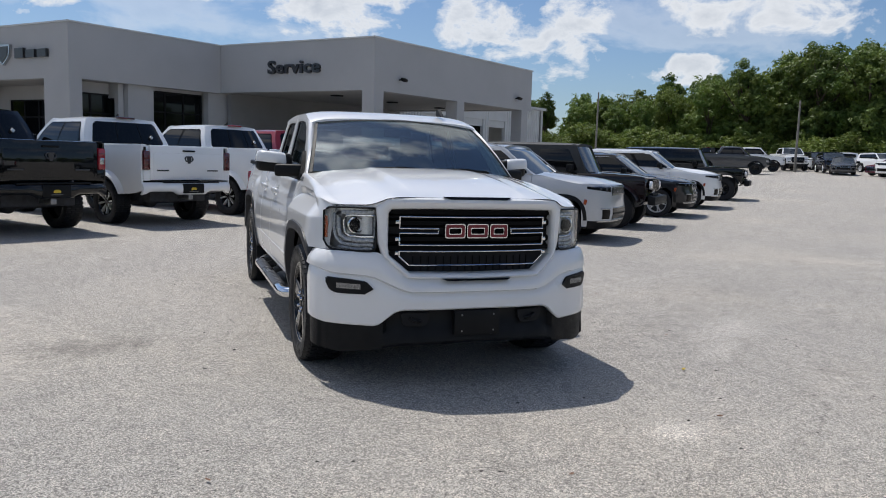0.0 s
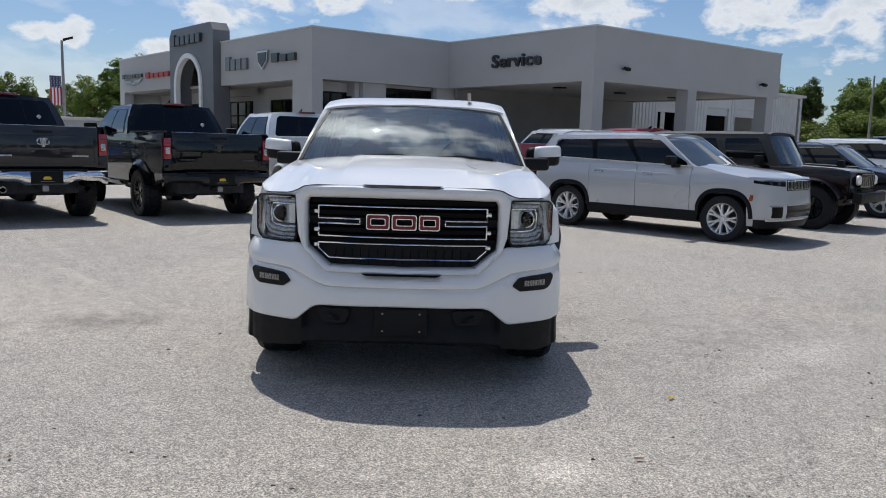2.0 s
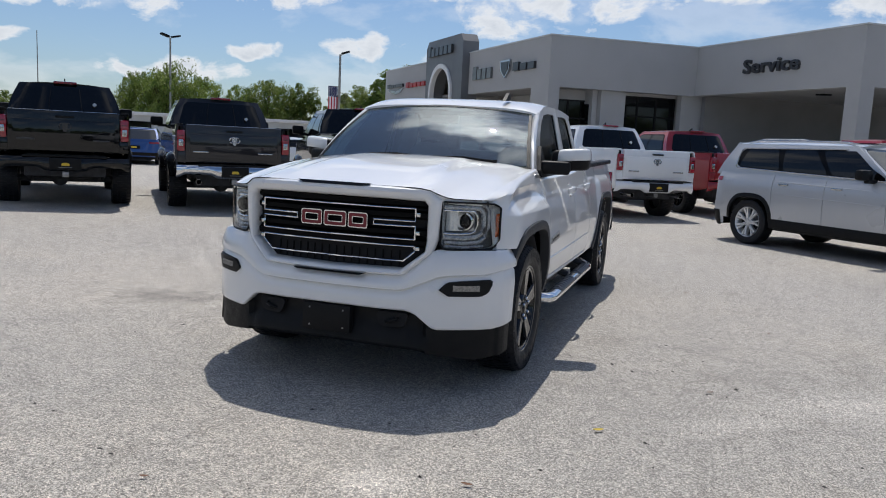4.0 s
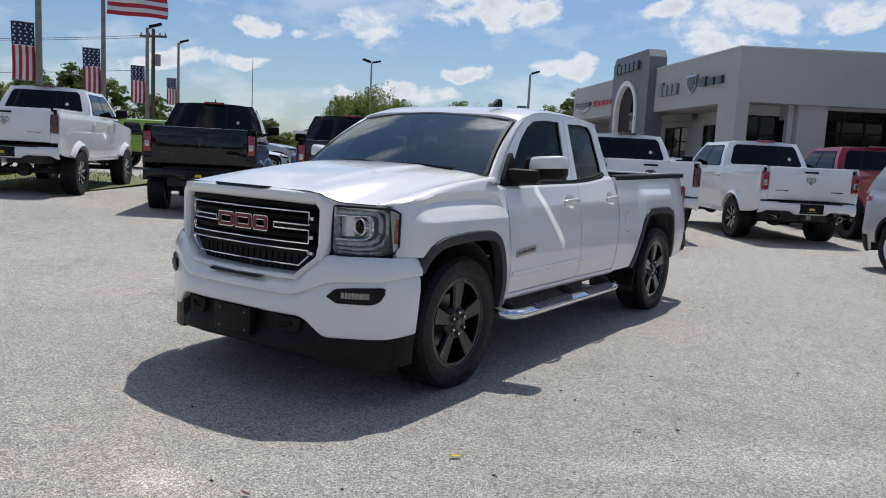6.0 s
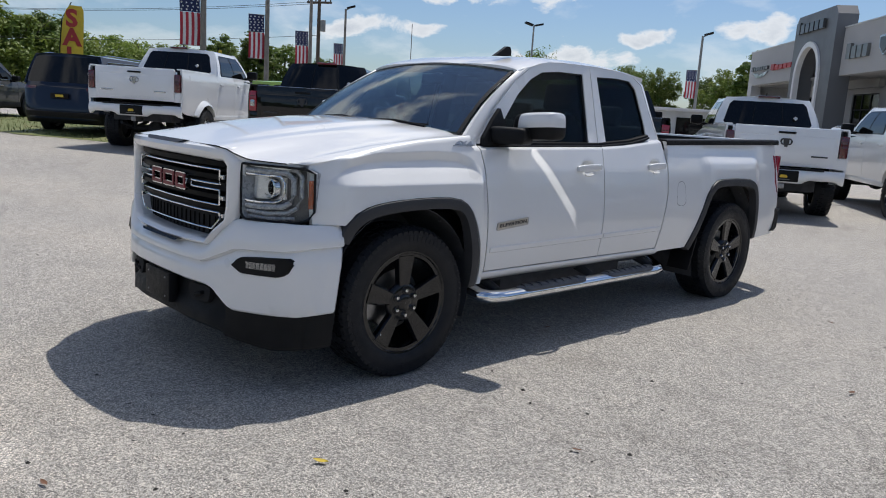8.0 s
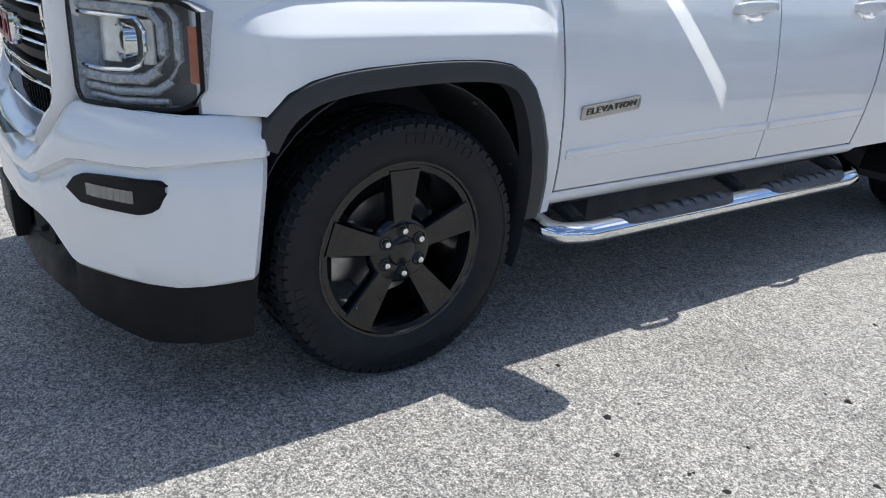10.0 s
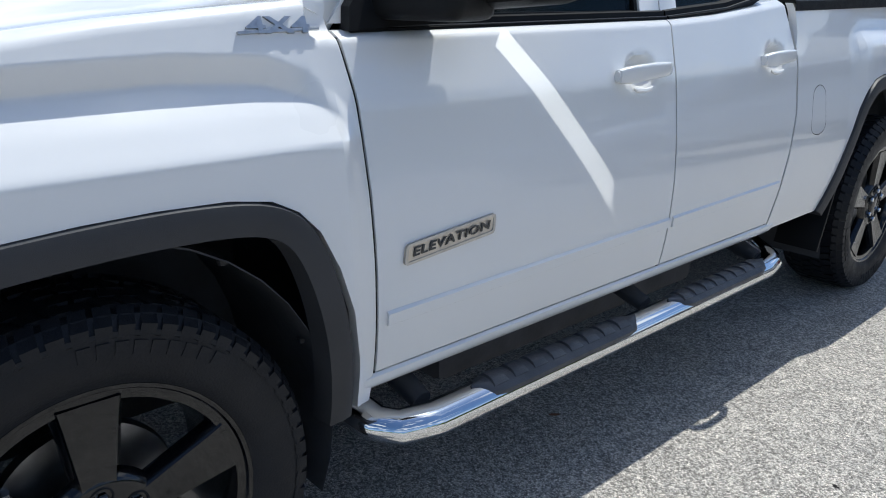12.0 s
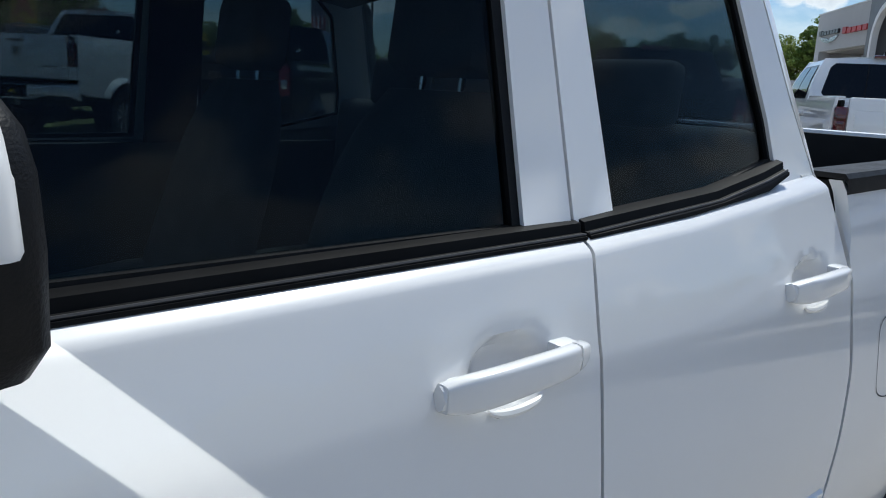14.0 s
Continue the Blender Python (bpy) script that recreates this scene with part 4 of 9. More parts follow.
def build_trees():
    protos = []
    shapes = [(1.0, 1.0, 44, LEAF), (0.85, 1.0, 36, LEAF_DARK), (1.25, 0.85, 52, LEAF), (0.7, 1.05, 30, LEAF_DARK), (1.4, 0.72, 60, LEAF)]
    # near crowns with fine leaves, then the same shapes leafed more coarsely for the ranks behind
    for cards, size in ((26000, 0.135), (12000, 0.20)):
        for k, (w, h, lob, leaf) in enumerate(shapes):
            H = 10.0
            t = thing("tree", "leafy broad-crowned green tree beyond the lot", "tree", group="trees round the lot")
            part("trunk", trunk_bm(H, 0.2, k), BARK, t)
            me = crown_mesh("crown", 100 + k, w * H * 0.8, h * H * 0.82, lob, cards, size)
            me.materials.append(leaf)
            cr = new("crown", me)
            cr.parent = t
            cr.location.z = H * 0.09
            protos.append(t)
    used = set()

    def plant(k, x, y, h, rot, sx=1.0):
        m = pose(x, y, ground_z(max(-160, min(160, x)), max(-160, min(160, y))) - 0.1, 0, 0, rot)
        ob = protos[k] if k not in used else copy_thing(protos[k], m)
        used.add(k)
        ob.matrix_basis = m @ Matrix.Diagonal((h / 10 * sx, h / 10 * sx, h / 10, 1))
    rnd = random.Random(21)
    # the wood beyond the far end of the lot, two ranks deep
    for rank in range(3):
        for k in range(21):
            ang = 70.5 - k * 2.35 + rnd.uniform(-0.8, 0.8)
            d = 98 + rank * 9 + rnd.uniform(-3, 3)
            h = interp(ang, [20, 46, 52, 58, 63, 71], [16.4, 15.8, 11.8, 9.6, 9.2, 9.4]) * 1.0 + rank * 0.7 + rnd.uniform(-1.5, 0.8)
            x, y = -1.8 + d * math.cos(radians(ang)), -4.5 + d * math.sin(radians(ang))
            plant(rnd.choice((0, 1, 1, 3, 0)) + (0 if rank == 0 else 5), x, y, h, rnd.uniform(0, 360), rnd.uniform(0.8, 1.05))
    # undergrowth at the wood's edge
    for k in range(30):
        ang = 70 - k * 1.7 + rnd.uniform(-0.5, 0.5)
        d = 93 + rnd.uniform(-2, 3)
        plant(rnd.choice((5, 7, 9)), -1.8 + d * math.cos(radians(ang)), -4.5 + d * math.sin(radians(ang)), rnd.uniform(3.6, 5.6), rnd.uniform(0, 360), 1.5)
    # an unseen ring of trees, added for the truck's sides to reflect
    for k in range(34):
        ang = 18 - k * 6.0
        plant(k % 5 + 5, 95 * math.cos(radians(ang)), 95 * math.sin(radians(ang)), rnd.uniform(9, 13), rnd.uniform(0, 360), 1.6)
    # the tree line behind the frontage
    for k in range(30):
        ang = 124 + k * 2.0 + rnd.uniform(-0.7, 0.7)
        d = 104 + rnd.uniform(-6, 8)
        h = interp(ang, [120, 136, 142, 146, 150, 158, 162, 170, 185], [4.6, 4.6, 5.8, 8.2, 10.0, 8.6, 10.6, 16.0, 19]) + rnd.uniform(-0.9, 0.9)
        plant(rnd.randrange(5, 10), 3 + d * math.cos(radians(ang)), -2 + d * math.sin(radians(ang)), h, rnd.uniform(0, 360), 1.2)
    # single crowns seen between the trucks and the showroom
    for ang, d, h, k, sx in ((129.2, 78, 10.2, 4, 0.80), (131.2, 80, 8.4, 2, 0.6), (126.9, 80, 8.6, 2, 0.55), (122.3, 84, 9.2, 2, 0.80), (119.9, 84, 8.2, 0, 0.75), (124.4, 86, 7.6, 0, 0.7),
                             (117.2, 84, 7.2, 1, 1.0), (115.4, 80, 8.0, 0, 1.0), (113.6, 78, 9.2, 3, 1.1), (112.0, 82, 10.5, 1, 1.0)):
        plant(k, 2.3 + d * math.cos(radians(ang)), -3.9 + d * math.sin(radians(ang)), h, ang * 7, sx)


build_trees()


# ---- poles, lamps, flags ----
def light_pole(x, y, h, heads, facing, material=POLEGREY, r=0.10, label="tall grey lamp pole with floodlight heads"):
    t = thing("lamp_pole", label, "lamp pole", pose(x, y, ground_z(x, y), 0, 0, facing), group="lot lamp poles")
    part("pole", tube([(0, 0, -0.3), (0, 0, h * 0.5), (0, 0, h)], [r * 1.25, r, r * 0.75], 10), material, t)
    for k in range(heads):
        s = 1 if k == 0 else -1
        hd = part("lamp_head", box((0.15, -0.22, -0.09), (0.95, 0.22, 0.09), 0.04, pose(0, 0, h + 0.05, 0, -14, 0 if s > 0 else 180)), TRIM, t, "dark floodlight head")
        part("bracket", tube([(0, 0, h - 0.1), (0.1 * s, 0, h + 0.02), (0.3 * s, 0, h + 0.06)], 0.04, 6), material, hd)


def flag_mesh(parent, x0, z0, w, h, upright=True, wave=0.05):
    """A banner with a dark starred field and stripes, each stripe its own cloth strip."""
    def surf(u, v):
        return Vector((x0 + u * w + wave * 0.3 * math.sin(v * 5), wave * math.sin(u * 7 + v * 2.2) * (0.4 + u), z0 + v * h))
    n = 7
    for k in range(n):
        u0, u1 = k / n, (k + 1) / n
        if upright:
            rows = [[surf(u, v) for u in lin(u0, u1, 3)] for v in lin(0, 0.60, 12)]
        else:
            rows = [[surf(u, v) for v in lin(u0, u1, 3)] for u in lin(0.0, 1.0, 16)]
        part("stripe", shell(rows, (0, 0.006, 0)), FLAGRED if k % 2 == 0 else FLAGWHITE, parent)
    if upright:
        part("star_field", shell([[surf(u, v) for u in lin(0, 1, 9)] for v in lin(0.605, 1, 9)], (0, 0.006, 0)), FLAGBLUE, parent)
        bm = bmesh.new()
        for r in range(6):
            for c in range(4):
                p = surf((c + 0.5 + 0.25 * (r % 2) - 0.12) / 4, 0.64 + r * 0.062) - Vector((0, 0.008, 0))
                add_prism(bm, [p + Vector((math.cos(q) * 0.055 * (1 if i % 2 == 0 else 0.45), 0, math.sin(q) * 0.055 * (1 if i % 2 == 0 else 0.45))) for i, q in enumerate(lin(0.314, 0.314 + 2 * math.pi * 0.9, 10))], (0, -0.004, 0))
        tagged(part("stars", bm, FLAGWHITE, parent, smooth=False), kind="stuff")


def banner_pole(x, y, h, flag_z, flag_h, facing, lamp=False, material=CONCPOLE):
    t = thing("banner_pole", "weathered pole with a striped red, white and blue banner", "flag pole", pose(x, y, ground_z(x, y), 0, 0, facing), group="banner poles along the road")
    part("pole", tube([(0, 0, -0.3), (0, 0, h * 0.5), (0, 0, h)], [0.15, 0.13, 0.10], 10), material, t)
    w = flag_h * 0.36
    flag_mesh(t, -0.14 - w, flag_z, w, flag_h)
    for z in (flag_z, flag_z + flag_h):
        part("banner_arm", tube([(0, 0, z), (-0.16 - w, 0, z)], 0.018, 6), POLEGREY, t)
    if lamp:
        hd = part("lamp_head", box((0.1, -0.2, -0.08), (0.9, 0.2, 0.09), 0.04, pose(0, 0, h + 0.03, 0, -18, 0)), TRIM, t, "dark floodlight head")
        part("bracket", tube([(0, 0, h - 0.1), (0.3, 0, h + 0.05)], 0.04, 6), POLEGREY, hd)
    return t


def bearing(x, y):
    """Turn a flag to face the lot's middle."""
    return math.degrees(math.atan2(y + 2, x - 4)) - 90


def build_poles():
    p = banner_pole(-28.2, 13.65, 10.5, 3.25, 2.3, bearing(-28.2, 13.65))
    p = banner_pole(-34.7, 20.45, 9.4, 3.35, 2.35, bearing(-34.7, 20.45))
    flag = thing("flag", "large striped flag flying from the top of a pole", "flag", pose(-34.7, 20.45, ground_z(-34.7, 20.45), 0, 0, bearing(-34.7, 20.45) - 6))
    flag_mesh(flag, 0.15, 7.55, 3.0, 1.5, upright=False, wave=0.16)
    banner_pole(-40.2, 26.8, 8.1, 3.4, 2.3, bearing(-40.2, 26.8), lamp=True)
    banner_pole(-55.3, 40.2, 9.7, 4.3, 2.3, bearing(-55.3, 40.2), lamp=True)
    banner_pole(-31.0, 60.5, 9.2, 3.9, 2.4, bearing(-31.0, 60.5), lamp=True, material=POLEGREY)
    light_pole(-45.0, 54.4, 9.6, 2, 70)
    # bare poles at the far end of the lot
    light_pole(50.5, 49.6, 6.3, 0, 0, CONCPOLE, 0.10, "plain weathered pole by the woods")
    light_pole(40.3, 66.8, 7.6, 0, 0, CONCPOLE, 0.10, "plain weathered pole by the woods")
    t = thing("utility_pole", "dark wooden utility pole with crossarm and wires", "utility pole", pose(-45.8, 31.1, ground_z(-45.8, 31.1), 0, 0, 30))
    part("pole", tube([(0, 0, -0.3), (0, 0, 9.0)], [0.17, 0.12], 9), WOODPOLE, t)
    part("crossarm", box((-1.0, -0.06, 8.4), (1.0, 0.06, 8.55), 0.01), WOODPOLE, t)
    for x in (-0.9, -0.3, 0.5, 0.9):
        part("insulator", lathe([(8.55, 0.05), (8.7, 0.06), (8.75, 0.02)], 8, "z", (x, 0, 0)), SIGNGREY, t)
    part("transformer", lathe([(6.4, 0.02), (6.4, 0.2), (7.2, 0.2), (7.25, 0.03)], 12, "z", (0.34, 0, 0)), POLEGREY, t)
    for z, dx in ((8.6, 0.0), (8.6, 0.8), (6.2, 0.2)):
        for e in ((-95.0, 2.0),):
            pts = []
            for k in lin(0, 1, 14):
                pts.append((-45.8 + (e[0] + 45.8) * k, 31.1 + dx + (e[1] - 31.1) * k, z + 0.3 - 4 * 1.1 * k * (1 - k)))
            w = part("overhead_wire", tube(pts, 0.016, 4), SHADOWGAP)
            tagged(w, "thin dark overhead power wire between poles", "wire", group="overhead wires")
    mast = thing("antenna_mast", "thin grey antenna mast behind the lot", "mast", pose(-41.4, 36.5, ground_z(-41.4, 36.5)))
    part("mast", tube([(0, 0, 0), (0, 0, 7.4)], [0.05, 0.025], 6), POLEGREY, mast)
    # sale banner: feather flag with red letters
    t = thing("feather_flag", "yellow feather flag with red letters spelling SALE", "flag", pose(-24.2, 7.0, ground_z(-24.2, 7.0), 0, 0, bearing(-24.2, 7.0) + 4))
    part("pole", tube([(-0.36, 0, 0), (-0.34, 0, 2.4), (-0.25, 0, 3.4), (0.05, 0, 3.95)], 0.02, 6), TRIM, t)
    rows = []
    for k in lin(0, 1, 20):
        z = 0.85 + 3.0 * k
        l = interp(z, [0.8, 2.4, 3.3, 3.7, 3.86], [-0.34, -0.32, -0.24, -0.12, 0.0])
        r = interp(z, [0.8, 1.2, 3.3, 3.7, 3.86], [0.22, 0.34, 0.42, 0.42, 0.36])
        rows.append([(l + (r - l) * u, 0.03 * math.sin(u * 5 + z), z) for u in lin(0, 1, 6)])
    part("cloth", shell(rows, (0, 0.006, 0)), YELLOW, t, "yellow cloth")
    for ch, z in (("S", 3.4), ("A", 2.78), ("L", 2.16), ("E", 1.54)):
        part("letter", text_bm(ch, 0.78, 0.01, pose(0.04, -0.045, z, 90, 0, 0), bold=0.03), SIGNRED, t, smooth=False)
    t = thing("feather_flag", "yellow feather flag half hidden behind a white truck", "flag", pose(-21.5, 11.2, ground_z(-21.5, 11.2), 0, 0, 60))
    part("pole", tube([(-0.3, 0, 0), (-0.28, 0, 2.2), (-0.15, 0, 2.8)], 0.02, 6), TRIM, t)
    part("cloth", shell([[(-0.29 + (0.6 if z < 2.6 else 0.5) * u + (0.12 if z > 2.7 else 0), 0.02 * math.sin(u * 5), z) for u in lin(0, 1 - 0.75 * smooth(2.1, 2.75, z), 4)] for z in lin(0.7, 2.75, 10)], (0, 0.006, 0)), YELLOW, t)
    # long low shed behind the lot
    s = thing("low_shed", "long low off-white metal shed behind the lot", "shed", pose(-24.0, 60.0, ground_z(-24, 60), 0, 0, 34), kind="structure")
    part("wall", box((-26, 0, -1), (15, 8, 2.6)), SIDING, s)
    part("roof", box((-26.4, -0.5, 2.6), (15.4, 8.5, 2.85), 0.03), ARCHWHITE, s, "pale overhanging roof edge")
    for k in range(9):
        part("opening", box((-24 + 4.2 * k, -0.04, 0), (-21.4 + 4.2 * k, 0.02, 2.1)), SHOPGLASS, s)


build_poles()

# ---- parked vehicles ----
WHEELS = {}


def tyre_bm(R, w, lug=0.0, blocks=0, rim_r=None):
    """A tyre round the x axis, outer face at +w/2, with rounded shoulders and separate tread blocks."""
    rim_r = rim_r or R * 0.6
    h = w / 2
    prof = [(-h * 0.86, rim_r), (-h * 0.98, rim_r + (R - rim_r) * 0.25), (-h, rim_r + (R - rim_r) * 0.55), (-h * 0.95, R * 0.95), (-h * 0.84, R * 0.985), (-h * 0.4, R * 0.993), (0, R * 0.995), (h * 0.4, R * 0.993), (h * 0.84, R * 0.985),
            (h * 0.95, R * 0.95), (h * 0.968, rim_r + (R - rim_r) * 0.80), (h * 0.992, rim_r + (R - rim_r) * 0.785), (h * 1.002, rim_r + (R - rim_r) * 0.72), (h * 0.985, rim_r + (R - rim_r) * 0.70), (h, rim_r + (R - rim_r) * 0.55), (h * 0.98, rim_r + (R - rim_r) * 0.25), (h * 0.90, rim_r + 0.012), (h * 0.84, rim_r)]
    bm = bmesh.new()
    add_lathe(bm, prof, 64)
    return bm


def tread_bm(R, w, lug, blocks):
    """The tread blocks that stand round a tyre."""
    h = w / 2
    bm = bmesh.new()
    if blocks:
        for k in range(blocks):
            t = 2 * math.pi * k / blocks
            for q, (x0, x1, d0, d1) in enumerate(((-h * 0.99, -h * 0.52, -0.03, 0.0), (-h * 0.46, -h * 0.05, 0, lug), (h * 0.03, h * 0.46, 0, lug), (h * 0.52, h * 0.99, 0.0, -0.03))):
                tt = t + (math.pi / blocks if q % 2 else 0)
                dt = math.pi / blocks * 0.66
                vs = []
                for xx, dd in ((x0, d0), (x1, d1)):
                    for a in (tt - dt, tt + dt):
                        for r in (R * 0.955, R + lug + dd * 0.5):
                            vs.append(bm.verts.new((xx, math.cos(a) * r, math.sin(a) * r)))
                for f in ((0, 1, 3, 2), (4, 6, 7, 5), (0, 4, 5, 1), (2, 3, 7, 6), (1, 5, 7, 3)):
                    bm.faces.new([vs[i] for i in f])
    return bm


def terrain_tread(R, w, lug, blocks):
    """Six staggered rows of slanted blocks, the outer rows wrapping down the shoulders."""
    h = w / 2
    bm = bmesh.new()
    edges = [(-1.0, -0.70, -0.022, 0.0), (-0.66, -0.36, 0, 0), (-0.32, -0.03, 0, 0), (0.03, 0.32, 0, 0), (0.36, 0.66, 0, 0), (0.70, 1.0, 0.0, -0.022)]
    for k in range(blocks):
        for q, (x0, x1, d0, d1) in enumerate(edges):
            if (k + q) % 5 == 0 and 0 < q < 5:
                continue
            mid = 2 * math.pi * (k + 0.5 * (q % 2)) / blocks
            half, slant = math.pi / blocks * 0.74, math.pi / blocks * (0.5 if q % 2 else -0.5)
            vs = []
            for e, (xx, dd) in enumerate(((x0 * h, d0), (x1 * h, d1))):
                for a in (mid - half + slant * (e - 0.5), mid + half + slant * (e - 0.5)):
                    for r in (R * 0.95 + dd, R + lug + dd):
                        vs.append(bm.verts.new((xx, math.cos(a) * r, math.sin(a) * r)))
            for f in ((0, 1, 3, 2), (4, 6, 7, 5), (0, 4, 5, 1), (2, 3, 7, 6), (1, 5, 7, 3)):
                bm.faces.new([vs[i] for i in f])
    return bm


def spoke_bm(R, h, t, off, wd):
    bm = bmesh.new()
    rows = []
    for r, x, ww in ((0.2, 0.64, wd * 1.3), (0.55, 0.70, wd), (0.93, 0.80, wd * 1.25)):
        c = Vector((h * x, math.cos(t + off * r) * R * r, math.sin(t + off * r) * R * r))
        s = Vector((0, -math.sin(t), math.cos(t))) * R * ww
        rows.append([c - s, c - s * 0.8 + Vector((0.012, 0, 0)), c + s * 0.8 + Vector((0.012, 0, 0)), c + s, c + s * 0.9 - Vector((0.05, 0, 0)), c - s * 0.9 - Vector((0.05, 0, 0))])
    add_grid(bm, rows, closed=True)
    return bm


def rim_bm(R, h):
    """Barrel and lip; outer face at +x."""
    bm = bmesh.new()
    add_lathe(bm, [(h * 0.84, R), (h * 0.92, R * 0.985), (h * 0.80, R * 0.93), (h * 0.2, R * 0.89), (-h * 0.8, R * 0.9), (-h * 0.84, R)], 48)
    return bm


def add_wheel(parent, x, y, R, w, rim_mat, spokes, style, side, rim_r, lug, accent=None):
    key = (R, w, rim_mat.name, spokes, style, rim_r, accent.name if accent else "")
    h = w / 2
    if key not in WHEELS:
        a = part("wheel", rim_bm(rim_r, h), rim_mat, parent)
        sub = [part("tyre", tyre_bm(R, w, lug, 0, rim_r), RUBBER, a)]
        if lug:
            sub.append(tagged(part("tread", tread_bm(R, w, lug, 34), RUBBER, a), kind="stuff"))
        sub.append(part("hub", lathe([(h * 0.2, rim_r * 0.33), (h * 0.62, rim_r * 0.30), (h * 0.66, rim_r * 0.17), (h * 0.72, rim_r * 0.15), (h * 0.72, 0.001)], 24), rim_mat, a))
        # dark back disc puts the shade between the spokes into its colour
        sub.append(part("brake_plate", lathe([(-h * 0.2, 0.001), (-h * 0.2, rim_r * 0.9)], 32), DARKVOID, a))
        for k in range(spokes):
            t = 2 * math.pi * k / spokes
            for off, wd in (((-0.17, 0.06), (0.17, 0.06)) if style == "twin" else ((0.0, 0.12),)):
                sub.append(part("spoke", spoke_bm(rim_r, h, t, off, wd), rim_mat if not (accent and off > 0) else accent, a))
        WHEELS[key] = (a, sub)
    else:
        a0, sub = WHEELS[key]
        a = new("wheel", a0.data); a.parent = parent
        for q in sub:
            b = new(q.name.split(".")[0], q.data); b.parent = a
            if "kind" in q:
                b["kind"] = q["kind"]
    a.matrix_basis = pose(x, y, R - 0.008, 0, 0, 0 if side > 0 else 180)
    return a


PICKUP = dict(L=5.9, hw=1.02, yf=0.98, yr=4.66, R=0.435, tw=0.32, rocker=0.62, belt=1.50, hoodf=1.28, hoodr=1.46, cowl=1.42, rf=2.10, rr=3.62, rb=3.92, roof=2.15, bed=4.0, rail=1.55, bump=(0.62, 0.86), style="pickup", seams=(1.55, 2.72, 3.9), lug=0.012, rim_r=0.26, panes=((0.09, 0.485), (0.50, 0.90)), arch=0.10)
LIFTED = dict(PICKUP, R=0.47, bump=(0.74, 0.98), **{k: PICKUP[k] + 0.17 for k in ("rocker", "belt", "hoodf", "hoodr", "roof", "rail")})
SUV = dict(L=5.0, hw=0.98, yf=0.90, yr=4.01, R=0.39, tw=0.26, rocker=0.42, belt=1.21, hoodf=1.12, hoodr=1.26, cowl=1.32, rf=2.16, rr=4.56, rb=4.86, roof=1.81, bed=None, rail=1.23, bump=(0.32, 0.62), style="suv", seams=(1.50, 2.55, 3.55), lug=0.0, rim_r=0.265, panes=((0.03, 0.29), (0.308, 0.575), (0.593, 0.872)), arch=0.055)
JEEP = dict(L=4.5, hw=0.82, yf=0.75, yr=3.75, R=0.43, tw=0.31, rocker=0.62, belt=1.22, hoodf=1.18, hoodr=1.24, cowl=1.30, rf=1.72, rr=4.35, rb=4.45, roof=1.92, bed=None, rail=1.22, bump=(0.55, 0.75), style="jeep", seams=(1.35, 2.25, 3.1), lug=0.012, rim_r=0.23, panes=((0.06, 0.36), (0.40, 0.66), (0.70, 0.95)), arch=0.13)
SEDAN = dict(L=4.8, hw=0.92, yf=0.9, yr=3.7, R=0.34, tw=0.22, rocker=0.3, belt=0.95, hoodf=0.78, hoodr=0.97, cowl=1.3, rf=2.1, rr=3.3, rb=4.2, roof=1.45, bed=None, rail=1.0, bump=(0.25, 0.5), style="suv", seams=(1.4, 2.4, 3.35), lug=0.0, rim_r=0.22, panes=((0.16, 0.45), (0.48, 0.78)), arch=0.05)


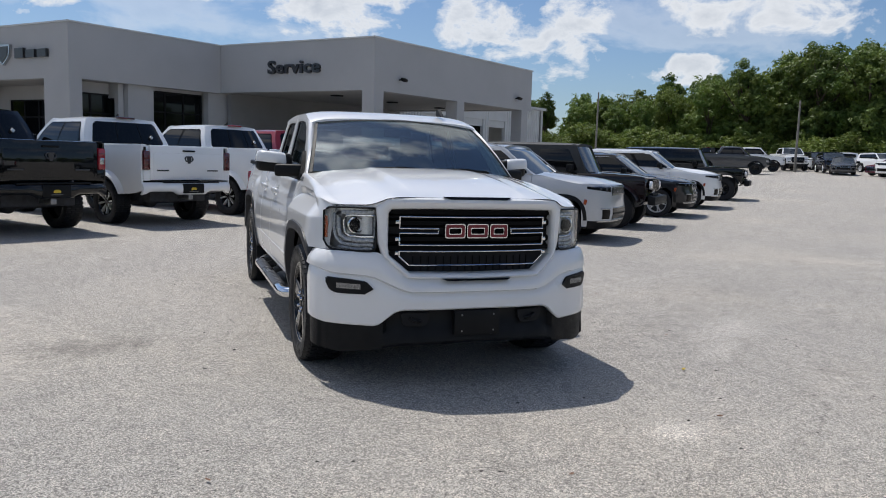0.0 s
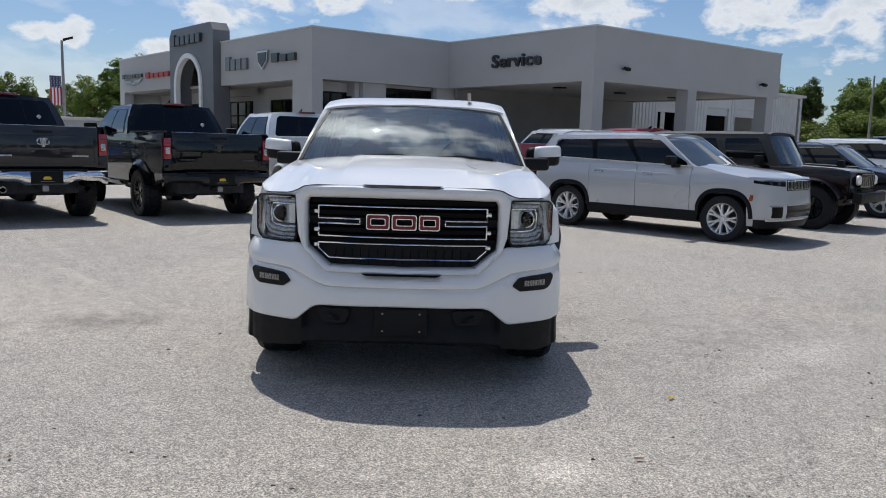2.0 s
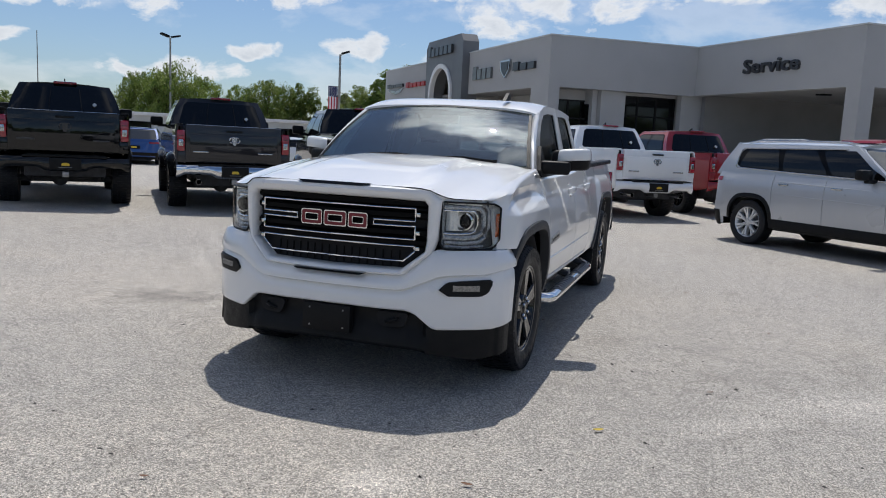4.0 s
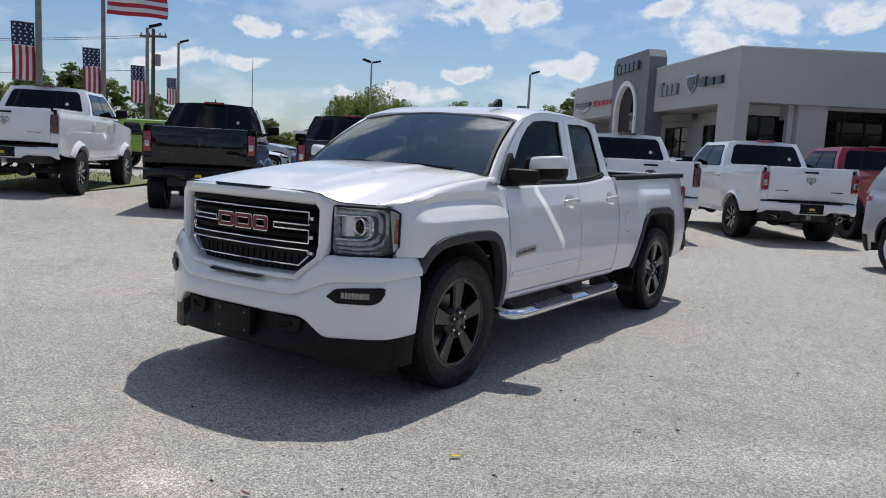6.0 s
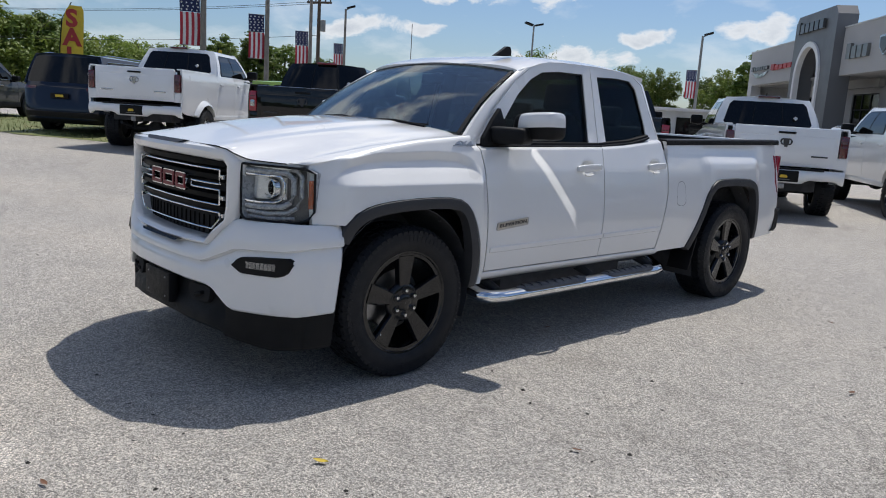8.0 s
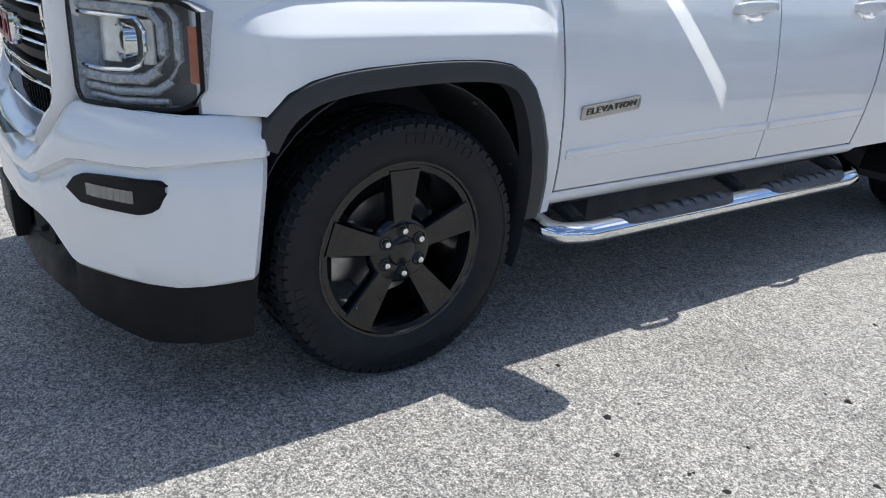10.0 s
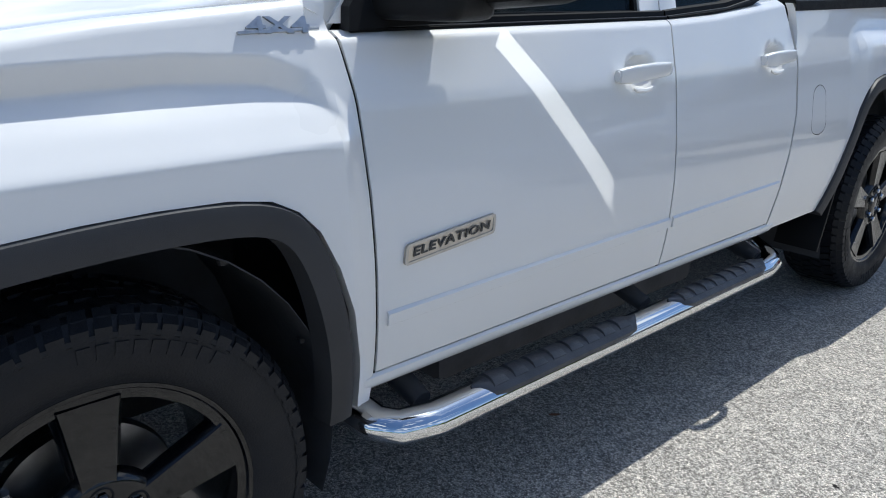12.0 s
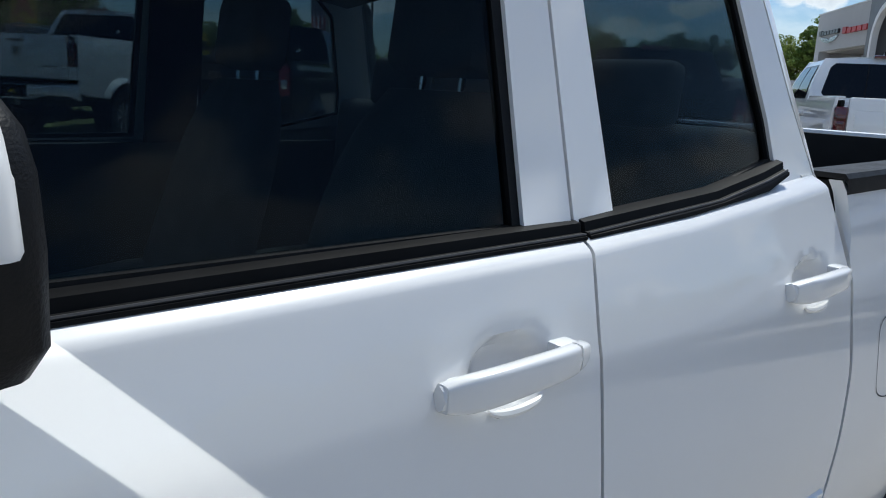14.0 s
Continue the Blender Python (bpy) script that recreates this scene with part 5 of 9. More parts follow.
def vehicle(name, label, category, x, y, facing, spec, body_mat, group, flare=None, rim=RIMBLK, spokes=8, rstyle="twin", bumper_mat=None, tail=REDLENS, trim_low=None, roof_mat=None, logo=DULLCHROME, exhaust=False, grille=TRIM, detail=True, tailtop=None, plate=True, accent=None, paper=False):
    """One parked vehicle. x, y: the ground under its rear axle; facing: degrees of its nose."""
    S = spec
    L, hw, yf, yr, R = S["L"], S["hw"], S["yf"], S["yr"], S["R"]
    rk, belt, style = S["rocker"], S["belt"], S["style"]
    g = thing(name, label, category, Matrix.Translation((x, y, ground_z(x, y))) @ pose(0, 0, 0, 0, 0, facing + 90) @ Matrix.Translation((0, -yr, 0)), group)
    ra = R + S["arch"]
    squ = 2.7 if style == "suv" else 2.0       # how square the wheel arches are
    up = S["rail"] - 1.52      # how far a pickup's body is lifted

    def bow(u):
        return (0.25 if style != "jeep" else 0.08) * abs(u) ** 3.2

    def plan(yy):
        k = 1.0
        if style == "suv":
            return k
        if yy < 0.75:
            k -= (0.10 if style != "jeep" else 0.02) * ((0.75 - yy) / 0.75) ** 2
        if yy > L - 0.5:
            k -= (0.05 if style == "jeep" else 0.008) * ((yy - L + 0.5) / 0.5) ** 2
        return k

    def top(yy):
        if style == "pickup":
            return interp(yy, [0, 0.5, S["cowl"], 2.4, S["bed"] - 0.05, S["bed"] - 0.02, L], [S["hoodf"] - 0.03, S["hoodf"] + 0.04, S["hoodr"] - 0.05, belt, belt + 0.02, S["rail"], S["rail"]])
        if style == "suv":
            return interp(yy, [0, 0.5, 0.9, S["cowl"], 2.4, L], [S["hoodf"] - 0.08, S["hoodf"] - 0.045, S["hoodf"] + 0.01, S["hoodr"] - 0.04, belt, S["rail"] + 0.02])
        return interp(yy, [0, 0.5, S["cowl"], 2.4, L], [S["hoodf"] - 0.03, S["hoodf"] + 0.03, S["hoodr"] - 0.03, belt, S["rail"] + 0.03])

    def side(yy, z):
        f = (z - rk) / (belt - rk)
        if style == "suv":
            return hw * interp(f, [-0.2, 0, 0.18, 0.45, 0.68, 0.78, 0.90, 1.0, 1.2], [0.93, 0.955, 0.985, 0.998, 1.0, 0.994, 0.968, 0.938, 0.915])
        return hw * plan(yy) * interp(f, [-0.2, 0, 0.18, 0.5, 0.80, 0.91, 1.0, 1.2], [0.93, 0.955, 0.985, 1.0, 0.996, 0.986, 0.955, 0.94] if style == "jeep" else [0.94, 0.965, 0.985, 0.998, 0.998, 0.993, 0.978, 0.97])

    def bottom(yy):
        z = rk if 0.5 < yy < L - 0.4 else interp(yy, [0, 0.5, L - 0.4, L], [rk + 0.1, rk, rk, rk + 0.1])
        for w in (yf, yr):
            d = abs(yy - w)
            if d < ra:
                z = max(z, R + (ra ** squ - d ** squ) ** (1 / squ))
        return z

    # rounded nose and tail of a closed car: superellipses in plan that run out into the flanks
    nose_y, tail_y = yf - ra, min(0.36, L - yr - ra)
    b0, b1, hf = S["bump"][0], S["bump"][1], S["hoodf"]

    def nose(u, z, out=0.0):
        d = interp(z, [b0 - 0.05, b0 + 0.03, b1 - 0.08, b1 + 0.02, hf - 0.26, hf - 0.08, hf - 0.04, hf - 0.01], [0.10, 0.045, 0.0, 0.005, 0.04, 0.055, 0.075, 0.12])
        q = (1 - min(1.0, abs(u)) ** 2.9) ** (1 / 2.9)
        return (side(nose_y, z) * u + out * u * abs(u) ** 3, d + (nose_y - d) * (1 - q) - out * (1 - 0.6 * abs(u) ** 3), z)

    def tail_skin(u, z, out=0.0):
        d = interp(z, [b0 - 0.05, b0 + 0.06, b1, b1 + 0.08, belt - 0.1, belt + 0.03], [0.12, 0.02, 0.0, 0.03, 0.04, 0.09])
        q = (1 - min(1.0, abs(u)) ** 3.2) ** (1 / 3.2)
        return (side(L - tail_y, z) * u + out * u * abs(u) ** 3, L - d - (tail_y - d) * (1 - q) + out * (1 - 0.6 * abs(u) ** 3), z)

    def around(u0, u1, n):
        """Fractions of the width, close together towards the corners."""
        t0, t1 = [math.copysign(math.asin(min(1.0, abs(u)) ** 1.45), u) for u in (u0, u1)]
        return [math.copysign(abs(math.sin(t)) ** (1 / 1.45), t) for t in lin(t0, t1, n)]
    cuts = [0.04 + bow(0.93), *S["seams"], L - 0.04] if style != "suv" else [nose_y, *S["seams"], L - tail_y]
    names = ["fender", "door", "door", "bed_side" if style == "pickup" else "rear_quarter"]
    for sgn in (1, -1):
        for k in range(4):
            y0, y1 = cuts[k] + 0.004, cuts[k + 1] - 0.004
            ys = sorted({*lin(y0, y1, 9), *[q for w in (yf, yr) for q in [w + ra * math.copysign(abs(math.cos(t)) ** (2 / squ), math.cos(t)) for t in lin(0, math.pi, 19)] if y0 < q < y1]})
            rows = [[(sgn * side(yy, b + (top(yy) - b) * v), yy, b + (top(yy) - b) * v) for v in (0, 0.12, 0.26, 0.42, 0.58, 0.72, 0.82, 0.89, 0.94, 0.975, 1.0)] for yy in ys for b in [bottom(yy)]]
            pn = part(names[k], shell(rows, (-0.035 * sgn, 0, 0)), body_mat, g)
            if names[k] == "door" and detail:
                hy, hz = y1 - 0.22, belt - (0.17 if style != "suv" else 0.135)
                part("handle", box((-0.02, -0.09, -0.018), (0.03, 0.09, 0.018), 0.012, pose(sgn * (side(hy, hz) + 0.012), hy, hz)), TRIM if style == "jeep" else body_mat if style != "suv" else DULLCHROME, pn)
        # flare round each arch
        for w in (yf, yr):
            rows = []
            a0 = math.asin(max(-1.0, (rk - R) / (ra + 0.03)))
            for t in lin(a0, math.pi - a0, 22):
                c, s = math.cos(t), math.sin(t)
                wide = (abs(c) ** squ + abs(s) ** squ) ** (-1 / squ)
                c, s = c * wide, s * wide
                r0, r1 = ra - 0.015, ra + (0.09 if flare is not None else 0.055)
                xb = side(min(L, max(0, w + c * ra)), R + s * ra)
                o = 0.085 if flare is not None else 0.018
                if style == "jeep":
                    o, r1 = 0.16, ra + 0.05
                rows.append([(sgn * (xb - 0.05), w + c * r0, R + s * r0), (sgn * (xb + o), w + c * (r0 + 0.005), R + s * (r0 + 0.005)), (sgn * (xb + o * 0.75), w + c * (r0 + r1) / 2, R + s * (r0 + r1) / 2), (sgn * (xb + 0.001), w + c * r1, R + s * r1), (sgn * (xb - 0.03), w + c * r1, R + s * r1)])
            bm = bmesh.new()
            add_grid(bm, rows, closed=True)
            part("wheel_arch", bm, flare or TRIM, g)
            add_wheel(g, sgn * (hw - S["tw"] / 2 + (0.05 if S["lug"] else 0.0)), w, R, S["tw"], rim, spokes, rstyle, sgn, S["rim_r"], S["lug"], accent)
        low = trim_low or (TRIM if style != "pickup" else body_mat)
        part("sill", box((min(sgn * hw * 0.86, sgn * hw * 0.975), yf + ra, rk - 0.10), (max(sgn * hw * 0.86, sgn * hw * (0.99 if style == "suv" else 0.975)), yr - ra, rk + (0.07 if style == "suv" else 0.01)), 0.02), low, g)
    # hood and cowl
    hx = lin(-1, 1, 17)
    rows = []
    for k in lin(0, 1, 9):
        yy = 0.05 + (S["cowl"] + 0.1 - 0.05) * k
        zc = S["hoodf"] + (S["hoodr"] - S["hoodf"]) * k ** 0.8 - 0.035 * (1 - k) ** 7
        ze = top(yy)
        if style == "suv":
            r = []
            for u in around(-1, 1, 25):
                q = (1 - min(1.0, abs(u)) ** 2.9) ** (1 / 2.9)
                fy = 0.10 + (nose_y + 0.004 - 0.10) * (1 - q)
                yy = fy * (1 - k) + (S["cowl"] + 0.1) * k
                ze = top(yy) + 0.004
                zc = S["hoodf"] + (S["hoodr"] - S["hoodf"]) * k ** 0.75 - 0.025 * (1 - k) ** 9
                rib = 0.018 * smooth(0.0, 0.35, k) * (1 - smooth(0.50, 0.62, abs(u)))
                r.append((side(yy, ze) * u, yy, zc + (ze - zc) * abs(u) ** 3.2 + rib))
            rows.append(r)
            continue
        rows.append([(side(yy, ze) * 0.985 * u, yy + bow(u * 0.93) * (1 - k) ** 1.5, zc + (ze - zc) * abs(u) ** 2.6 + (0.02 if abs(u) < 0.5 else 0.0) * (1 if style != "jeep" else 0.5)) for u in hx])
    part("hood", shell(rows, (0, 0, -0.03)), body_mat, g)
    # front: fascia, grille, lamps, bumper
    if style == "suv":
        zs = [b0 - 0.02, b0 + 0.03, b0 + 0.10, b1 - 0.08, b1 + 0.02, hf - 0.26, hf - 0.14, hf - 0.08, hf - 0.04, hf - 0.022]
        part("front_fascia", shell([[nose(u, z) for u in around(-1, 1, 31)] for z in zs], (0, 0.05, 0)), body_mat, g)
        gz0, gz1, gw = hf - 0.235, hf - 0.055, 0.50
        gr = part("grille", shell([[nose(u, z, 0.006) for u in lin(-gw, gw, 15)] for z in lin(gz0, gz1, 5)], (0, 0.03, 0)), GLOSSBLK, g, "dark front grille")
        for k in range(7):
            cu, w = -gw + gw * 2 * (k + 0.5) / 7, gw / 7
            loops = []
            for f, e, out in ((0.80, 0.012, 0.014), (0.54, 0.026, 0.014)):
                flat = rounded([(cu - w * f, 0, gz0 + e), (cu + w * f, 0, gz0 + e), (cu + w * f, 0, gz1 - e), (cu - w * f, 0, gz1 - e)], 0.02)
                loops.append([nose(q.x, q.z, out) for q in flat])
            bm = bmesh.new()
            add_ring(bm, loops[0], loops[1], (0, 0.02, 0))
            part("grille_slot", bm, DULLCHROME, gr, "bright slot surround")
        if detail:
            part("lower_valance", shell([[nose(u, z, 0.006) for u in around(-0.995, 0.995, 31)] for z in (b0 - 0.05, b0 + 0.0, b0 + 0.05, b0 + 0.095)], (0, 0.04, 0)), TRIM, g, "black lower valance")
            part("skid_strip", shell([[nose(u, z, 0.014) for u in around(-0.93, 0.93, 25)] for z in (b0 + 0.075, b0 + 0.10)], (0, 0.02, 0)), DULLCHROME, g, "bright skid strip")
        it = part("lower_grille", shell([[nose(u, z, 0.008) for u in lin(-0.52, 0.52, 13)] for z in lin(b0 + 0.13, b0 + 0.33, 4)], (0, 0.03, 0)), GLOSSBLK, g, "dark lower intake")
        for z in (b0 + 0.12, b0 + 0.335):
            part("intake_trim", tube([nose(u, z, 0.012) for u in lin(-0.53, 0.53, 13)], 0.009, 6), DULLCHROME, it)
        part("intake_bar", shell([[nose(u, z, 0.016) for u in lin(-0.50, 0.50, 13)] for z in (b0 + 0.215, b0 + 0.245)], (0, 0.02, 0)), TRIM, it)
        for sgn in (1, -1):
            us = around(0.545, 0.9993, 12)

            def lamp(f0, f1, out, depth, m, nm, lab="", k0=0, k1=12, host=g):
                rows = []
                for f in lin(f0, f1, 4):
                    r = []
                    for k in range(k0, k1):
                        p = k / 11
                        lo, hi = hf - 0.170 + 0.050 * p, hf - 0.055 - 0.018 * p
                        q = nose(us[k], lo + (hi - lo) * f, out)
                        r.append((sgn * q[0], q[1], q[2]))
                    rows.append(r)
                return part(nm, shell(rows, (-0.02 * sgn, 0.03, 0)), m, host, lab)
            hl = lamp(0.0, 1.0, 0.004, 0.03, GLOSSBLK, "headlight", "slim dark headlight")
            lamp(0.80, 0.95, 0.009, 0.02, DULLCHROME, "lamp_strip", "clear headlight strip", 0, 11, hl)
            lamp(0.18, 0.66, 0.008, 0.02, GREYTRIM, "lamp_lens", "clear headlight lens", 2, 4, hl)
            lamp(0.20, 0.64, 0.008, 0.02, GREYTRIM, "lamp_lens", "clear headlight lens", 5, 7, hl)
            fg = part("fog_recess", shell([[(sgn * q[0], q[1], q[2]) for q in [nose(u, z, 0.006) for u in lin(0.64, 0.86, 7)]] for z in lin(b0 + 0.13, b0 + 0.31, 4)], (0, 0.03, 0)), GLOSSBLK, g, "dark fog lamp recess")
            part("fog_trim", tube([(sgn * q[0], q[1], q[2]) for q in [nose(u, b0 + 0.325, 0.010) for u in lin(0.63, 0.90, 8)]], 0.009, 6), DULLCHROME, fg)
            part("side_marker", box((-0.012, -0.03, -0.05), (0.012, 0.03, 0.05), 0.008, pose(sgn * (side(nose_y, 0.74) - 0.006), nose_y - 0.02, 0.76, 12)), AMBER, g, "amber side marker")
    else:
        rows = []
        for z, dy in ((S["bump"][0], 0.10), (S["bump"][0] + 0.08, 0.02), (S["bump"][1], 0.0), (S["bump"][1] + 0.08, 0.03), (S["hoodf"] - 0.09, 0.035), (S["hoodf"] - 0.035, 0.06), (S["hoodf"] - 0.012, 0.11)):
            rows.append([(hw * 0.93 * u, dy + bow(u * 0.93), z) for u in hx])
        part("front_fascia", shell(rows, (0, 0.05, 0)), body_mat, g)
        gz0, gz1 = (S["hoodf"] - 0.24, S["hoodf"] - 0.05) if style == "jeep" else (S["hoodf"] - 0.42, S["hoodf"] - 0.06)
        if style == "jeep":
            gz0 = S["hoodf"] - 0.34
        gw = hw * 0.55
        gr = part("grille", box((-gw, -0.015, gz0), (gw, 0.06, gz1), 0.02), GLOSSBLK, g, "dark front grille")
        for k in range(7):
            cx = -gw + gw * 2 * (k + 0.5) / 7
            bm = bmesh.new()
            add_ring(bm, rounded([(cx - gw / 8, -0.02, gz0 + 0.02), (cx + gw / 8, -0.02, gz0 + 0.02), (cx + gw / 8, -0.02, gz1 - 0.02), (cx - gw / 8, -0.02, gz1 - 0.02)], 0.03), rounded([(cx - gw / 11, -0.02, gz0 + 0.035), (cx + gw / 11, -0.02, gz0 + 0.035), (cx + gw / 11, -0.02, gz1 - 0.035), (cx - gw / 11, -0.02, gz1 - 0.035)], 0.02), (0, 0.02, 0))
            part("grille_slot", bm, DULLCHROME if style != "jeep" else body_mat, gr)
        for sgn in (1, -1):
            hz = (gz0 + gz1) / 2
            if style == "jeep":
                part("headlight", lathe([(-0.03, 0.001), (-0.03, 0.08), (-0.01, 0.1), (0.03, 0.1)], 20, "y", (sgn * hw * 0.66, 0.0, hz)), CLEARLENS, g)
            else:
                part("headlight", shell([[(sgn * hw * u, 0.015 + bow(u), hz + dz) for u in lin(0.58, 0.925, 8)] for dz in lin(-0.065, 0.075, 4)], (0, 0.08, 0)), CLEARLENS, g)
            part("fog_lamp", box((-0.11, -0.014, -0.035), (0.11, 0.06, 0.035), 0.012, pose(sgn * hw * 0.70, bow(0.70) + 0.01, S["bump"][0] + 0.19, 0, 0, 18 * sgn)), TRIM, g)
        part("lower_grille", box((-hw * 0.5, -0.03, S["bump"][0] + 0.1), (hw * 0.5, 0.03, S["bump"][0] + 0.26), 0.02), TRIM, g)
    for sgn in (1, -1):
        mz = top(1.75) + 0.10 if style != "pickup" else belt + 0.14
        mh = 0.10 if style != "suv" else 0.08
        mr = part("door_mirror", box((-0.13, -0.07, -mh), (0.13, 0.07, mh), 0.05, pose(sgn * (hw + 0.14), S["cowl"] + 0.48, mz)), TRIM, g)
        part("mirror_arm", box((-0.14, -0.04, -0.03), (0.14, 0.04, 0.03), 0.015, pose(sgn * (hw - 0.02), S["cowl"] + 0.45, mz - 0.09)), TRIM, mr)
    # greenhouse
    xb, xr = side(2.4, belt) - 0.015, hw * (0.76 if style != "jeep" else 0.86)
    zr = S["roof"] - 0.07
    roof = roof_mat or body_mat

    def pillar(u, v, out=0.0):
        back = 0.09 if style == "pickup" else 0.0
        y0, y1 = S["cowl"] + 0.12, S["rb"] - back
        yy = (y0 + (y1 - y0) * u) * (1 - v) + (S["rf"] + (S["rr"] - back - S["rf"]) * u) * v
        return (xb + (xr - xb) * v + 0.035 * math.sin(math.pi * v) + out, yy, belt - 0.02 + (zr - belt + 0.02) * v)
    for sgn in (1, -1):
        rows = [[Vector((sgn * p[0], p[1], p[2])) for p in [pillar(u, v) for u in lin(0, 1, 14)]] for v in lin(0, 1, 7)]
        part("cab_side", shell(rows, (-0.04 * sgn, 0, 0)), roof, g)
        def side_pane(corners, out, thick, material, name, label=""):
            """A pane laid on the cab side between four (u, v) corners, with rounded ends."""
            (ua, va), (ub, vb), (uc, vc), (ud, vd) = corners
            rows = []
            for q in lin(0, 1, 9):
                e = 0.10 * (1 - smooth(0, 0.16, min(q, 1 - q))) * 0.35
                r = []
                for p in lin(e, 1 - e, 8):
                    lo_u, lo_v, hi_u, hi_v = ua + (ub - ua) * p, va + (vb - va) * p, ud + (uc - ud) * p, vd + (vc - vd) * p
                    w = pillar(lo_u + (hi_u - lo_u) * q, lo_v + (hi_v - lo_v) * q, out)
                    r.append((sgn * w[0], w[1], w[2]))
                rows.append(r)
            part(name, shell(rows, (-thick * sgn, 0, 0)), material, g, label)
        if style != "jeep":
            side_pane([(0.0, 0.08), (0.885, 0.24), (0.918, 0.84), (0.10, 0.90)] if style == "suv" else [(0.06, 0.09), (0.93, 0.09), (0.90, 0.89), (0.08, 0.89)], 0.004, 0.01, GLOSSBLK, "window_band", "black window surround")
        for u0, u1 in S["panes"]:
            rise = 0.19 if style == "suv" else 0.02
            side_pane([(u0, 0.11 + rise * u0), (u1, 0.11 + rise * u1), (u1 - 0.012, 0.86 - 0.04 * u1), (u0 + 0.02, 0.87 - 0.04 * u0)], 0.009, 0.01, DARKGLASS, "window")
        if style == "suv" and detail:
            trim_line = [pillar(u, v, 0.010) for u, v in [(0.0, 0.07), (0.30, 0.125), (0.60, 0.18), (0.875, 0.232), (0.892, 0.27), (0.905, 0.55), (0.918, 0.80), (0.905, 0.855), (0.5, 0.885), (0.10, 0.91)]]
            part("window_trim", tube([(sgn * q[0], q[1], q[2]) for q in trim_line], 0.010, 6), DULLCHROME, g, "bright metal window trim")
            for hz, o in ((0.60, 0.004), (0.86, 0.003)):
                zz = rk + (belt - rk) * hz
                part("body_crease", tube([(sgn * (side(yy, zz) - 0.004 + o), yy, zz + 0.02 * (yy - 2.5)) for yy in lin(S["seams"][0] + 0.03, S["seams"][2] - 0.05, 12)], 0.007, 6), body_mat, g)
    rows = []
    for k in lin(0, 1, 8):
        yy = S["rf"] - 0.03 + (S["rr"] - S["rf"] + 0.06) * k
        crown = 0.075 * math.sin(math.pi * (0.18 + 0.64 * k)) ** 0.7
        rows.append([(xr * 1.005 * u, yy - (0.11 * abs(u) ** 3 * smooth(0.55, 1.0, k) if style == "pickup" else 0), zr - 0.005 + crown * (1 - abs(u) ** 3.5)) for u in hx])
    part("roof", shell(rows, (0, 0, -0.04)), roof, g)
    # windshield and rear glass with painted surrounds

    def slope(y0, y1, name, bow):
        rows = []
        for v in lin(0, 1, 6):
            xx = xb + (xr - xb) * v + 0.035 * math.sin(math.pi * v)
            rows.append([(xx * u, y0 + (y1 - y0) * v + bow * u * u - (0.085 * abs(u) ** 5 if bow < 0 and style == "pickup" else 0), belt - 0.02 + (zr + 0.02 - belt + 0.02) * v) for u in lin(-1, 1, 17)])
        part("cab_front" if bow > 0 else "cab_back", shell(rows, (0, 0.04 if bow > 0 else -0.04, -0.01)), roof, g)
        d = -0.012 if bow > 0 else 0.012
        rear_cab = bow < 0 and style == "pickup"
        v0, v1, u1 = (0.14, 0.89, 0.87) if rear_cab else (0.07, 0.92, 0.94)
        bm = bmesh.new()
        grid_rows = []
        for v in lin(v0, v1, 9):
            e = min(v - v0, v1 - v) / (v1 - v0)
            uu = u1 - 0.06 * (1 - smooth(0, 0.13, e))              # rounded corners
            grid_rows.append([((xb + (xr - xb) * v) * u, y0 + (y1 - y0) * v + bow * u * u - (0.085 * abs(u) ** 5 if rear_cab else 0) + d, belt - 0.02 + (zr + 0.02 - belt + 0.02) * v) for u in lin(-uu, uu, 11)])
        add_shell(bm, grid_rows, (0, -d * 0.8, 0))
        pane = part(name, bm, FRONTGLASS if bow > 0 else DARKGLASS, g)
        if rear_cab and detail:
            for q in (-0.30, 0.30):
                part("window_divider", tube([((xb + (xr - xb) * v) * q, y0 + (y1 - y0) * v + bow * q * q + d * 1.2, belt - 0.02 + (zr + 0.02 - belt + 0.02) * v) for v in (v0 + 0.02, v1 - 0.02)], 0.007, 6), TRIM, pane)
        if bow > 0 and paper:
            vs = [(0.42, 0.14), (0.66, 0.16), (0.62, 0.40), (0.40, 0.38)]
            part("paper_sheet", prism([((xb + (xr - xb) * v) * u, y0 + (y1 - y0) * v + bow * u * u + d * 1.5, belt - 0.02 + (zr + 0.02 - belt + 0.02) * v) for u, v in vs], (0, 0.004, 0)), PAPER, pane, "white price sheet", smooth=False)
        return pane
    slope(S["cowl"] + 0.02, S["rf"] - 0.03, "windshield", 0.10)
    rg = slope(S["rb"] + 0.01, S["rr"] + 0.03, "rear_window", -0.04)
    if style == "pickup":
        part("brake_lamp", box((-0.2, S["rr"] + 0.03, zr + 0.025), (0.2, S["rr"] + 0.09, zr + 0.07), 0.012), tail, g)
        part("paper_tag", prism([(-0.50, S["rb"] - 0.072, belt + 0.20), (-0.46, S["rb"] - 0.085, belt + 0.24), (-0.50, S["rb"] - 0.10, belt + 0.28), (-0.54, S["rb"] - 0.085, belt + 0.24)], (0, 0.03, 0)), PAPER, rg, "small white diamond sticker", smooth=False)
        part("roof_antenna", prism([(0.0, S["rr"] - 0.35, zr + 0.06), (0.0, S["rr"] - 0.20, zr + 0.06), (0.0, S["rr"] - 0.20, zr + 0.14)], (0.02, 0, 0)), TRIM, g)
        # bed: floor, inner walls, capped rails, tailgate
        b0, rail = S["bed"], S["rail"]
